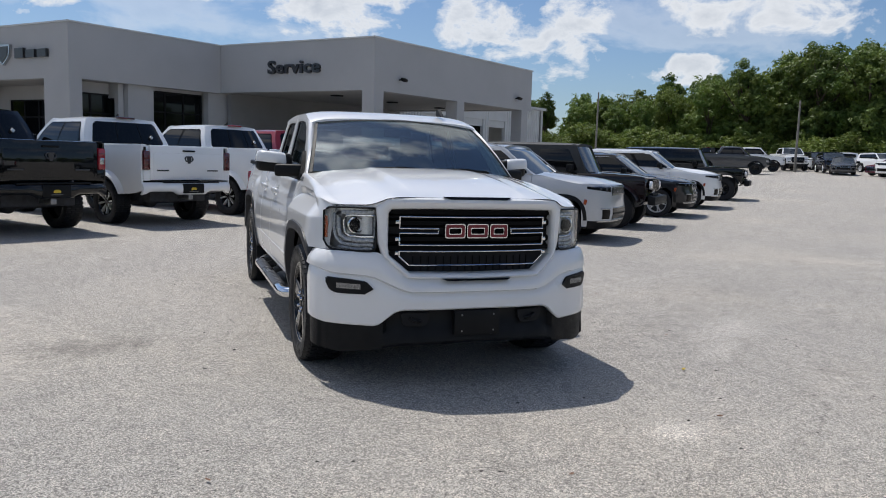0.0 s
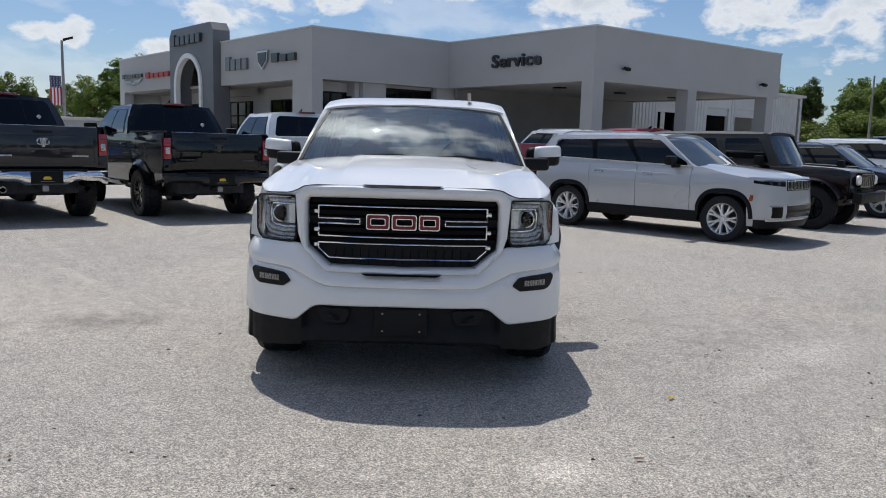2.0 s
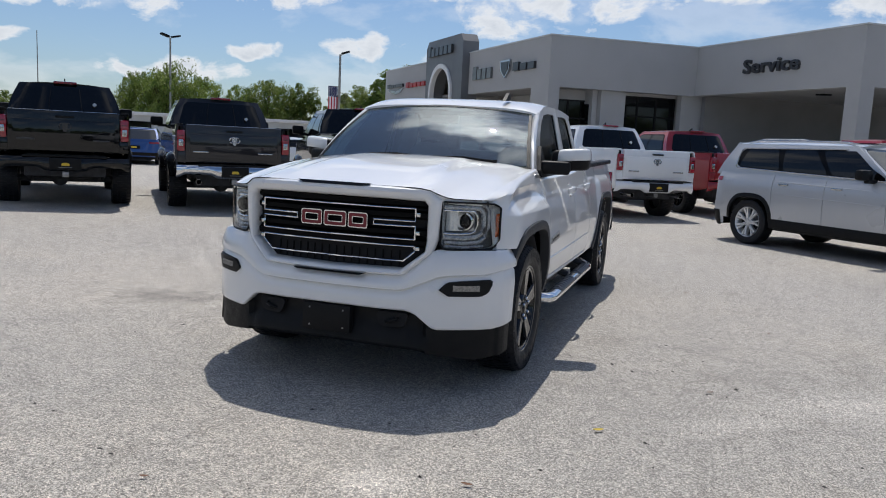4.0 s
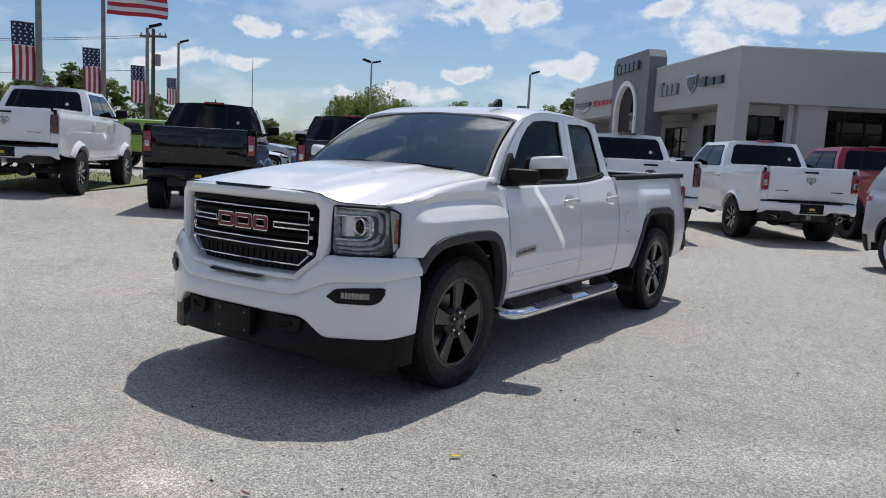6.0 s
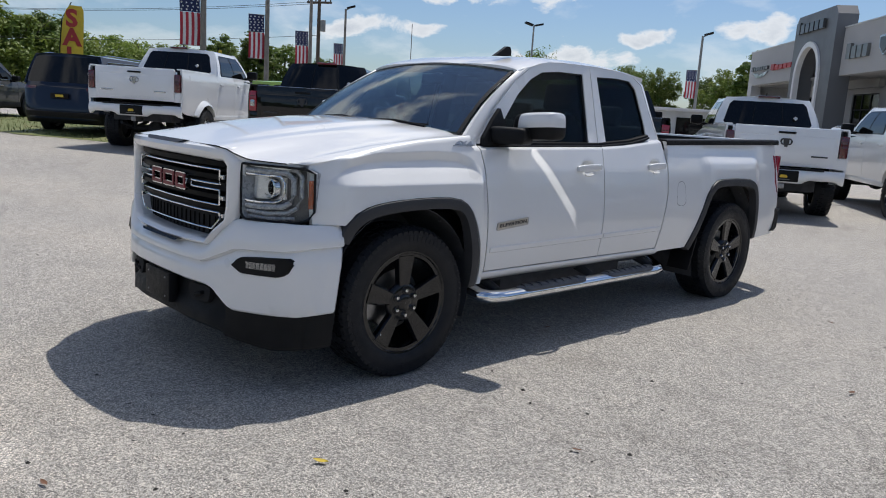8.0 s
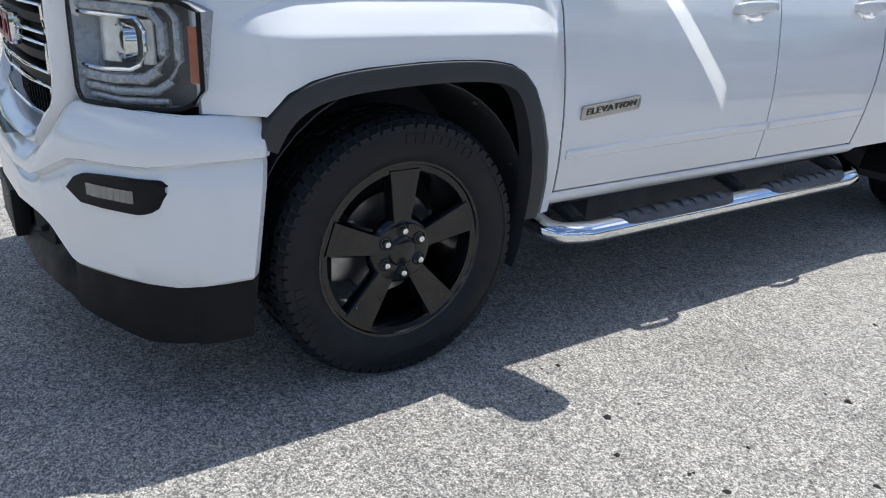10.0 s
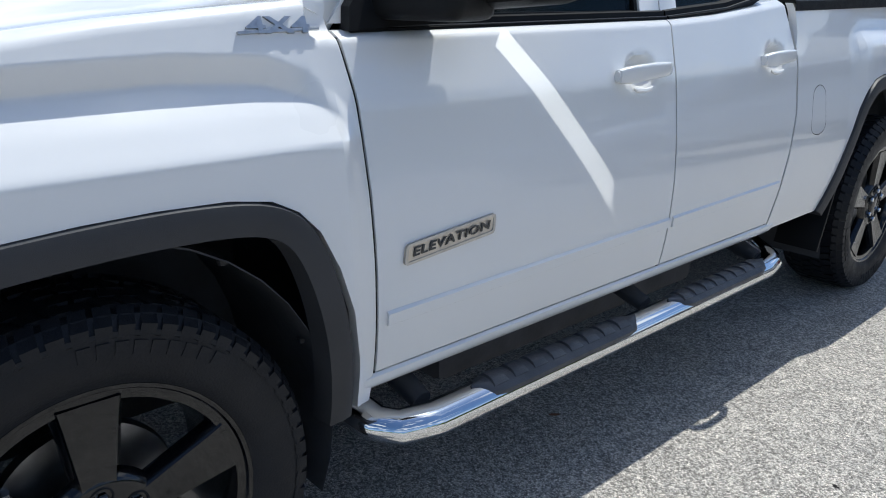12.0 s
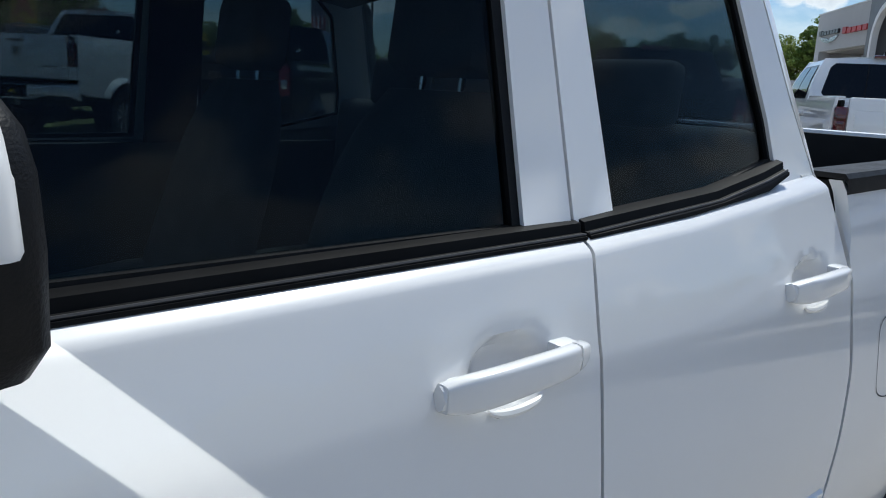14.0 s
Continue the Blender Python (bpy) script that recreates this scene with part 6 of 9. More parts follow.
        part("bed_floor", box((-hw * 0.9, b0, 0.95 + up), (hw * 0.9, L - 0.1, 1.0 + up)), TRIM, g)
        part("bed_front", box((-hw * 0.93, b0 - 0.03, 0.95), (hw * 0.93, b0 + 0.03, rail - 0.04)), body_mat, g)
        for sgn in (1, -1):
            part("bed_liner", box((min(sgn * hw * 0.86, sgn * hw * 0.905), b0, 0.95), (max(sgn * hw * 0.86, sgn * hw * 0.905), L - 0.08, rail - 0.02)), TRIM, g)
            part("rail_cap", box((min(sgn * hw * 0.86, sgn * hw * 0.965), b0, rail - 0.005), (max(sgn * hw * 0.86, sgn * hw * 0.965), L - 0.06, rail + 0.025), 0.01), tailtop or TRIM, g)
            tl = part("tail_lamp", box((min(sgn * hw * 0.83, sgn * hw * 0.965), L - 0.24, 1.06 + up), (max(sgn * hw * 0.83, sgn * hw * 0.965), L + 0.015, 1.43 + up), 0.03), tail, g, "red tail lamp")
            part("lamp_insert", box((min(sgn * hw * 0.858, sgn * hw * 0.938), L + 0.0, 1.15 + up), (max(sgn * hw * 0.858, sgn * hw * 0.938), L + 0.02, 1.27 + up), 0.012), DULLCHROME if tail is REDLENS else tail, tl, "clear lamp insert")
            part("lamp_band", box((min(sgn * hw * 0.85, sgn * hw * 0.945), L + 0.0, 1.325 + up), (max(sgn * hw * 0.85, sgn * hw * 0.945), L + 0.018, 1.345 + up), 0.004), DARKRED if tail is REDLENS else tail, tl)
            part("bed_corner", box((min(sgn * hw * 0.80, sgn * hw * 0.955), L - 0.18, 0.86 + up), (max(sgn * hw * 0.80, sgn * hw * 0.955), L - 0.02, 1.06 + up), 0.02), body_mat, g)
        tg = part("tailgate", box((-hw * 0.825, L - 0.07, 0.87 + up), (hw * 0.825, L - 0.002, rail + 0.015), 0.025), body_mat, g)
        part("tailgate_panel", box((-hw * 0.76, L - 0.03, 0.93 + up), (hw * 0.76, L + 0.006, rail - 0.13), 0.032), body_mat, tg)
        part("gate_handle", box((-0.14, L, rail - 0.10), (0.14, L + 0.022, rail - 0.065), 0.01), TRIM, tg)
        bm = bmesh.new()
        for q in (-1, 1):          # two curled shapes either side of a tapered middle
            add_tube(bm, [(q * (0.048 + 0.040 * math.cos(t)), L + 0.014, 1.285 + up + 0.046 * math.sin(t)) for t in lin(2.6, -2.3, 10)], 0.014, 6)
        mid = [(-0.04, 0.06), (0.04, 0.06), (0.045, 0.0), (0.022, -0.085), (-0.022, -0.085), (-0.045, 0.0)]
        vs = [[bm.verts.new((mx, L + dy, 1.28 + up + mz)) for mx, mz in mid] for dy in (0.010, 0.024)]
        bm.faces.new(vs[1])
        for w in range(6):
            bm.faces.new((vs[0][w], vs[0][(w + 1) % 6], vs[1][(w + 1) % 6], vs[1][w]))
        part("emblem", bm, logo, tg)
        for sx in (-0.55, 0.58):
            part("badge", box((sx - 0.13, L + 0.01, 1.045 + up), (sx + 0.13, L + 0.018, 1.07 + up), 0.003), logo, tg)
        bp = bumper_mat or body_mat
        bz0, bz1 = S["bump"]
        rows = []
        for q in lin(-1.25, 1.35, 10):
            z, dy = (bz0 + bz1) / 2 + (bz1 - bz0) / 2 * math.sin(q) / math.sin(1.3), 0.03 + 0.085 * math.cos(q)
            rows.append([(hw * 0.97 * u, L + 0.05 + dy - 0.16 * abs(u) ** 4, z + 0.065 * smooth(0.30, 0.42, abs(u)) * (1 - smooth(0.85, 0.98, abs(u))) * (0.5 - 0.5 * math.sin(q))) for u in lin(-1, 1, 33)])
        part("rear_bumper", shell(rows, (0, -0.06, 0)), bp, g)
        part("step_pad", box((-hw * 0.62, L - 0.02, bz1 - 0.01), (hw * 0.62, L + 0.13, bz1 + 0.02), 0.01), TRIM, g)
        pl = part("plate_holder", box((-0.24, L + 0.13, bz0 + 0.03), (0.24, L + 0.17, bz1 - 0.02), 0.015), TRIM, g, "dark plate holder")
        if plate:
            part("plate_mark", prism(rounded([(-0.07, L + 0.172, bz0 + 0.095), (0.07, L + 0.172, bz0 + 0.095), (0.05, L + 0.172, bz0 + 0.145), (-0.05, L + 0.172, bz0 + 0.145)], 0.05, 3), (0, 0.003, 0)), YELLOW, pl, smooth=False)
            part("plate_bar", box((-0.10, L + 0.172, bz0 + 0.060), (0.10, L + 0.175, bz0 + 0.072)), SIGNGREY, pl)
        if exhaust:
            for sgn in (1, -1):
                part("exhaust_tip", lathe([(L + 0.1, 0.05), (L - 0.35, 0.05), (L - 0.35, 0.042), (L + 0.1, 0.042), (L + 0.1, 0.05)], 18, "y", (sgn * 0.62, 0, bz0 - 0.06)), CHROME, g)
        part("hitch", box((-0.05, L - 0.3, bz0 - 0.1), (0.05, L + 0.06, bz0 - 0.01), 0.01), STEEL, g)
    else:
        # closed tail
        if style == "suv":
            zs = [b0 - 0.02, b0 + 0.06, b0 + 0.16, b1, b1 + 0.08, belt - 0.1, belt - 0.03, belt + 0.03]
            part("tail_panel", shell([[tail_skin(u, z) for u in around(-1, 1, 29)] for z in zs], (0, -0.05, 0)), body_mat, g)
            part("rear_valance", shell([[tail_skin(u, z, 0.007) for u in around(-0.999, 0.999, 29)] for z in (b0 - 0.05, b0 + 0.04, b0 + 0.14, b0 + 0.22)], (0, -0.04, 0)), TRIM, g, "black lower rear bumper")
        else:
            rows = []
            for z, dy in ((S["bump"][0], -0.1), (S["bump"][0] + 0.08, 0.02), (S["bump"][1], 0.04), (S["bump"][1] + 0.06, 0.0), (belt - 0.1, -0.02), (belt + 0.01, -0.06)):
                rows.append([(hw * 0.94 * u, L + dy - 0.12 * abs(u) ** 4, z) for u in lin(-1, 1, 15)])
            part("tail_panel", shell(rows, (0, -0.05, 0)), body_mat, g)
        for sgn in (1, -1):
            if style == "suv":
                part("tail_lamp", shell([[(sgn * q[0], q[1], q[2]) for q in [tail_skin(u, z, 0.008) for u in around(0.60, 0.9995, 12)]] for z in lin(belt - 0.135, belt - 0.065, 3)], (0, -0.03, 0)), tail, g)
            else:
                part("tail_lamp", box((min(sgn * hw * 0.62, sgn * hw * 0.95), L - 0.12, belt - 0.16), (max(sgn * hw * 0.62, sgn * hw * 0.95), L + 0.0, belt - 0.04), 0.02), tail, g)
            if style == "suv":
                part("roof_rail", tube([(sgn * xr * 0.93, yy, zr + 0.042 + (0.022 if 0 < q < 9 else -0.02)) for q, yy in enumerate(lin(S["rf"] + 0.15, S["rr"] - 0.2, 10))], 0.016, 6), DULLCHROME, g)
        pl = part("plate_holder", box((-0.22, L + 0.0, belt - 0.34), (0.22, L + 0.03, belt - 0.22), 0.01), TRIM, g)
        part("plate_mark", box((-0.10, L + 0.03, belt - 0.31), (0.10, L + 0.035, belt - 0.25), 0.002), YELLOW, pl)
        if style != "suv":
            part("rear_bumper", box((-hw * 0.9, L - 0.1, S["bump"][0] - 0.02), (hw * 0.9, L + 0.05, S["bump"][0] + 0.14), 0.04), TRIM, g)
    # underside
    bm = bmesh.new()
    add_box(bm, (-hw * 0.62, 0.35, rk - 0.16), (hw * 0.62, L - 0.35, rk + 0.22), 0.03)
    for w in (yf, yr):
        add_tube(bm, [(-hw + 0.25, w, R - 0.01), (hw - 0.25, w, R - 0.01)], 0.06, 8)
        add_lathe(bm, [(-0.16, 0.02), (-0.1, 0.14), (0.1, 0.14), (0.16, 0.02)], 12, "y", (0.1, w, R))
        add_box(bm, (-hw * 0.9, w - ra, R + ra * 0.9), (hw * 0.9, w + ra, R + ra + 0.06))
        for q in (-1, 1):
            add_tube(bm, [(q * hw * 0.55, w + 0.10, R - 0.05), (q * hw * 0.48, w + 0.16, R + ra * 0.9)], 0.035, 8)
            if style == "pickup":
                add_tube(bm, [(q * hw * 0.58, w - 0.62, R + 0.10), (q * hw * 0.58, w, R - 0.02), (q * hw * 0.58, w + 0.62, R + 0.10)], 0.035, 6)
    part("chassis", bm, DARKVOID, g)
    part("cabin_floor", box((-hw * 0.93, S["cowl"], rk + 0.02), (hw * 0.93, (S["bed"] or L - 0.3), rk + 0.06)), DARKVOID, g)
    if style == "jeep":
        part("front_bumper", box((-hw * 1.02, -0.16, S["bump"][0]), (hw * 1.02, 0.02, S["bump"][1]), 0.04), TRIM, g)
    return g


ROWF = 124.0    # trucks of the back row face this way
ROW_TRUCKS = "pickups in the back row"
vehicle("pickup_truck", "black lifted crew-cab pickup parked with its tailgate out", "pickup truck", -8.97, 6.9, 135, dict(PICKUP, **{k: PICKUP[k] + 0.05 for k in ("rocker", "belt", "hoodf", "hoodr", "roof", "rail")}), BLACKP, ROW_TRUCKS, flare=BLACKP, logo=SIGNBLK, tail=REDLENS)
vehicle("pickup_truck", "charcoal grey lifted pickup with chrome rear bumper", "pickup truck", -6.9, 8.8, 132, PICKUP, CHARCOAL, ROW_TRUCKS, flare=BLACKP, bumper_mat=CHROME, exhaust=True, logo=DULLCHROME)
vehicle("pickup_truck", "glossy black lifted pickup with wide flared arches", "pickup truck", -4.5, 10.45, 128, PICKUP, BLACKP, ROW_TRUCKS, flare=BLACKP, logo=SIGNBLK)
vehicle("pickup_truck", "white lifted pickup with dark tail lamps and black rims", "pickup truck", -2.25, 12.5, ROWF, PICKUP, WHITE_B, ROW_TRUCKS, flare=WHITE_B, tail=DARKRED, logo=SIGNBLK, tailtop=WHITE_B, accent=ALLOY)
vehicle("pickup_truck", "white pickup with red tail lamps and milled black rims", "pickup truck", 0.2, 14.8, 126, PICKUP, WHITE_B, ROW_TRUCKS, flare=WHITE_B, tail=REDLENS, exhaust=True, tailtop=WHITE_B, accent=ALLOY)
vehicle("pickup_truck", "bright red pickup with black wheel arches", "pickup truck", 2.19, 17.27, ROWF, PICKUP, RED, ROW_TRUCKS, flare=TRIM)
vehicle("pickup_truck", "white crew-cab pickup with dark red tail lamps at the row's end", "pickup truck", -12.91, 5.40, 133, LIFTED, WHITE_B, ROW_TRUCKS, flare=WHITE_B, tail=DARKRED, tailtop=WHITE_B, accent=ALLOY)
vehicle("large_suv", "dark blue full-size SUV parked tail out beside a white pickup", "suv", -16.5, 5.0, 134, dict(SUV, L=5.45, yr=4.2, rr=5.05, rb=5.3, panes=((0.05, 0.33), (0.345, 0.60), (0.615, 0.885)), roof=1.95, belt=1.2, hoodf=1.1, hoodr=1.25, hw=1.04, rail=1.2, rocker=0.48, R=0.42), DARKBLUE, "parked SUVs", rim=ALLOY, spokes=10, tail=DARKRED)
vehicle("large_suv", "dark grey full-size SUV standing on the grass verge", "suv", -23.6, 2.7, 130, dict(SUV, L=5.45, yr=4.2, rr=5.05, rb=5.3, panes=((0.05, 0.33), (0.345, 0.60), (0.615, 0.885)), roof=1.95, belt=1.2, hoodf=1.1, hoodr=1.25, hw=1.04, rail=1.2, rocker=0.48, R=0.42), GREYP, "parked SUVs", rim=ALLOY, spokes=10)
# the front row faces the aisle
FRONTF = -44.0
FRONT_ROW = "vehicles in the front row"
vehicle("suv", "silver-white three-row SUV with black lower trim and alloy wheels", "suv", 3.435, 11.04, -45.0, SUV, SILVER, FRONT_ROW, rim=ALLOY, spokes=7, paper=True)
vehicle("off_road_suv", "very dark maroon boxy off-roader with a grey soft top", "suv", 6.0, 13.2, FRONTF, JEEP, BROWNBLK, FRONT_ROW, flare=BROWNBLK, spokes=5, rstyle="single", roof_mat=mat("soft_top", (0.040, 0.040, 0.039), 0.6, vary=0.2, scale=5, bump=0.3, bump_scale=300))
vehicle("suv", "dark charcoal mid-size SUV in the front row", "suv", 9.07, 15.67, FRONTF, dict(SUV, L=4.65, yr=3.75, rr=4.15, rb=4.5, roof=1.70, belt=1.13, rail=1.15, hoodf=1.0, hoodr=1.14), CHARCOAL, FRONT_ROW, rim=ALLOY, spokes=5)
vehicle("suv", "white SUV with slotted chrome grille in the front row", "suv", 11.9, 18.24, FRONTF, dict(SUV, L=4.8, yr=3.85, rr=4.3, rb=4.65), WHITE_B, FRONT_ROW, rim=ALLOY, spokes=5)
vehicle("off_road_suv", "black boxy off-roader with a hard top", "suv", 15.64, 21.3, FRONTF, JEEP, BLACKP, FRONT_ROW, flare=TRIM, spokes=6)
vehicle("pickup_truck", "silver-grey pickup at the far end of the front row", "pickup truck", 38.6, 46.6, FRONTF, PICKUP, GREYP, FRONT_ROW, flare=TRIM, detail=False)
vehicle("pickup_truck", "white pickup at the far end of the front row", "pickup truck", 46.4, 53.2, FRONTF, PICKUP, WHITE_B, FRONT_ROW, flare=TRIM, detail=False)
vehicle("pickup_truck", "white single pickup standing across the far end of the lot", "pickup truck", 54.6, 55.4, -118, PICKUP, WHITE_B, FRONT_ROW, flare=TRIM, detail=False)
# second row seen over the roofs
vehicle("suv", "white SUV parked behind the front row", "suv", 4.85, 18.7, ROWF, dict(SUV, roof=2.0, belt=1.3, hoodr=1.32), WHITE_B, "parked SUVs", rim=ALLOY, spokes=6)
vehicle("pickup_truck", "red pickup glimpsed over the roof of a silver SUV", "pickup truck", 7.5, 18.3, ROWF, dict(PICKUP, roof=2.08), RED, ROW_TRUCKS, flare=TRIM, detail=False)
# far end of the lot
FAR = "cars at the far end of the lot"
for fx, fy, ff, sp, pm, lb, nm, ct in (
        (50.6, 44.6, -135, SEDAN, GREYP, "dark grey sedan far down the lot", "car", "car"),
        (53.2, 48.6, -125, SUV, DARKBLUE, "dark blue SUV far down the lot", "suv", "suv"),
        (60.2, 57.2, -120, SUV, CHARCOAL, "charcoal SUV far down the lot", "suv", "suv"),
        (60.8, 60.4, -130, SEDAN, WHITE_B, "white car far down the lot", "car", "car"),
        (61.3, 53.9, 150, SUV, WHITE_B, "white SUV at the lot's edge", "suv", "suv"),
        (59.8, 50.0, -105, SUV, WHITE_B, "white SUV standing nose out far down the lot", "suv", "suv"),
        (53.0, 40.2, 172, SEDAN, MAROON, "dark red car at the lot's edge", "car", "car"),
        (50.6, 36.8, 172, SUV, WHITE_B, "white SUV at the lot's edge", "suv", "suv"),
        (48.0, 33.4, 172, SUV, SILVER, "silver SUV at the lot's edge", "suv", "suv"),
        (52.8, 65.4, 20, PICKUP, BLACKP, "black pickup by the woods", "pickup_truck", "pickup truck"),
        (46.8, 66.3, 20, SUV, SILVER, "silver SUV by the woods", "suv", "suv"),
        (-19.6, 20.9, 126, SEDAN, BLUE, "bright blue car behind the back row", "car", "car"),
        (-24.0, 18.5, 60, SEDAN, WHITE_B, "white car behind the back row", "car", "car"),
        (-27.5, 22.0, 40, SUV, SILVER, "silver SUV behind the back row", "suv", "suv"),
        (-24.5, 15.0, 36, JEEP, GREEN, "lime green off-roader behind the back row", "off_road_suv", "suv"),
        (-30.5, 15.6, 20, JEEP, GREYP, "grey off-roader behind the back row", "off_road_suv", "suv"),
        (-9.0, 26.0, 124, PICKUP, GREYP, "grey pickup in front of the showroom", "pickup_truck", "pickup truck"),
        (-14.0, 31.0, 34, SEDAN, MAROON, "dark red car in front of the showroom", "car", "car"),
        (-17.5, 27.0, 34, SEDAN, WHITE_B, "white car in front of the showroom", "car", "car"),
        (-6.0, 28.5, 124, SUV, WHITE_B, "white SUV in front of the showroom", "suv", "suv")):
    vehicle(nm, lb, ct, fx, fy, ff, sp, pm, FAR, rim=ALLOY if sp is not PICKUP else RIMBLK, spokes=5, rstyle="single", flare=TRIM if sp in (PICKUP, JEEP) else None, detail=False)

LAMPGREY = mat("lamp_housing_grey", (0.15, 0.155, 0.165), 0.35, 0.2, vary=0.2, scale=20)
LAMPRAIL = mat("lamp_rail_grey", (0.36, 0.375, 0.40), 0.28, 0.25, vary=0.05, scale=25, rough_vary=0.08)
# ---- the white pickup in the middle of the lot; nose towards -y, driver's side at +x ----
FOGLENS = mat("fog_reflector", (0.26, 0.27, 0.28), 0.2, 0.8, vary=0.4, scale=60, coat=0.6)
GRILLEBLK = mat("grille_black", (0.004, 0.004, 0.0045), 0.45, vary=0.3, scale=20, spec=0.08)
BADGECHROME = mat("bright_badge_chrome", (0.55, 0.54, 0.53), 0.30, 1.0, vary=0.2, scale=60)
# the tan tint puts the ground's reflection into the metal plate's colour
PLATE = mat("satin_badge_plate", (0.62, 0.57, 0.50), 0.38, 0.75, vary=0.1, scale=40)
TRUCK = thing("pickup_truck", "white double-cab pickup with black wheels, dark grille and chrome side steps", "pickup truck")

SIDE_Z = [0.30, 0.42, 0.48, 0.55, 0.65, 0.80, 0.93, 1.05, 1.15, 1.30, 1.40]
SIDE_X = [0.93, 0.955, 0.974, 0.988, 1.000, 1.003, 0.992, 0.973, 0.956, 0.932, 0.920]
# the raised panel over the front wheel: its fold, and the lower and upper creases of the groove above it
FOLD = 1.066
GROOVE_Y = [0.46, 0.54, 0.60, 0.70, 0.85, 1.20, 1.38, 1.47, 1.53, 1.575]
GROOVE_LO = [1.080, 1.125, 1.150, 1.170, 1.178, 1.187, 1.177, 1.146, 1.102, 1.070]
GROOVE_HI = [1.125, 1.178, 1.200, 1.219, 1.228, 1.240, 1.233, 1.204, 1.150, 1.085]


def groove(y):
    return interp(y, GROOVE_Y, GROOVE_LO), interp(y, GROOVE_Y, GROOVE_HI)


def bulge(y, z):
    lo, hi = groove(y)
    deep = 0.0335 - 0.068 * (lo - FOLD) / 0.12
    return interp(z, [0.80, 0.93, FOLD, lo, hi, 1.32], [0.020, 0.027, 0.0335, deep, -0.001, -0.004])


HANDLES = ((2.578, 1.148), (3.415, 1.156))


def body_x(y, z):
    """Half width of the body side, with the squared bulges over the wheels and the cups behind the handles."""
    x = sum(interp(z + d, SIDE_Z, SIDE_X) for d in (-0.04, -0.02, 0.0, 0.02, 0.04)) / 5
    if y < 0.66:
        x -= 0.078 * ((0.66 - y) / 0.25) ** 2
    if y > 5.2:
        x -= 0.022 * ((y - 5.2) / 0.35) ** 2
    wf = smooth(0.43, 0.57, y) * (1 - smooth(1.50, 1.58, y))
    if wf:
        x += wf * sum(bulge(y, z + d) for d in (-0.004, 0.0, 0.004)) / 3
    wr = smooth(4.07, 4.24, y) * (1 - smooth(4.98, 5.14, y))
    x += wr * (0.030 * (1 - smooth(1.165, 1.245, z)) - 0.006 * smooth(1.24, 1.28, z) * (1 - smooth(1.29, 1.33, z)))
    lean = max(0.0, z - 1.118) * smooth(0.5, 0.9, y)       # above this line the body leans in
    x -= (0.165 if y < 3.6 else 0.12) * lean * lean / (lean + 0.018)
    if 1.5 < y < 3.62:
        gap = interp(y, BELT_Y, BELT_Z) - z
        if gap < 0.024:
            x -= 0.026 * ((0.024 - max(gap, 0.0)) / 0.024) ** 2
    for hy, hz in HANDLES:
        r = ((y - hy) / 0.060) ** 2 + ((z - hz + 0.003) / 0.035) ** 2
        if r < 2.5:
            x -= 0.044 * math.exp(-r ** 2)
    return x


FRONT_ARCH = [(0.515, 0.79), (0.545, 0.866), (0.60, 0.925), (0.665, 0.955), (0.74, 0.972), (0.83, 0.983), (1.0, 0.993), (1.12, 0.995), (1.25, 0.991), (1.335, 0.977), (1.39, 0.948), (1.43, 0.901), (1.465, 0.815), (1.492, 0.71), (1.508, 0.59), (1.518, 0.45)]
REAR_ARCH = [(3.93, 0.50), (3.985, 0.60), (4.06, 0.72), (4.11, 0.82), (4.15, 0.92), (4.20, 0.99), (4.27, 1.032), (4.36, 1.048), (4.62, 1.052), (4.88, 1.042), (4.98, 1.015), (5.045, 0.95), (5.09, 0.83), (5.13, 0.67), (5.155, 0.50)]


def side_sheet(rows2d, sgn, thick=0.03):
    """Rows of (y, z) laid on the body side, with a turned-in rim."""
    return shell([[(sgn * body_x(y, z), y, z) for y, z in r] for r in rows2d], (-thick * sgn, 0, 0))


SEAM_Z = [0.45, 0.60, 0.95, 1.15, 1.28, 1.36]
SEAM_F = [1.588, 1.586, 1.580, 1.572, 1.556, 1.545]
SEAM_M = [2.735, 2.738, 2.748, 2.757, 2.775, 2.78]
SEAM_R = [3.462, 3.488, 3.572, 3.582, 3.560, 3.540]
BELT_Y, BELT_Z = [1.5, 1.85, 2.78, 3.06, 3.36, 3.57], [1.272, 1.276, 1.290, 1.304, 1.332, 1.350]


def door_rows(s0, s1, n, m):
    rows = []
    for v in lin(0, 0.96, m - 8) + [0.968, 0.974, 0.980, 0.985, 0.990, 0.994, 0.997, 1.0]:
        r = []
        for u in lin(0, 1, n):
            ym = interp(0.9, SEAM_Z, s0) * (1 - u) + interp(0.9, SEAM_Z, s1) * u
            z = 0.530 + (interp(ym, BELT_Y, BELT_Z) - 0.530) * v
            y0, y1 = interp(z, SEAM_Z, s0) + 0.0035, interp(z, SEAM_Z, s1) - 0.0035
            r.append((y0 + (y1 - y0) * u, z))
        rows.append(r)
    return rows


def glass_x(z):
    return 0.872 - (z - 1.29) * 0.25


def match(keys, sub):
    """A closed loop with every stretch cut into the same number of pieces."""
    out = []
    for k in range(len(keys)):
        a, b = keys[k], keys[(k + 1) % len(keys)]
        out += [(a[0] + (b[0] - a[0]) * t / sub, a[1] + (b[1] - a[1]) * t / sub) for t in range(sub)]
    return out


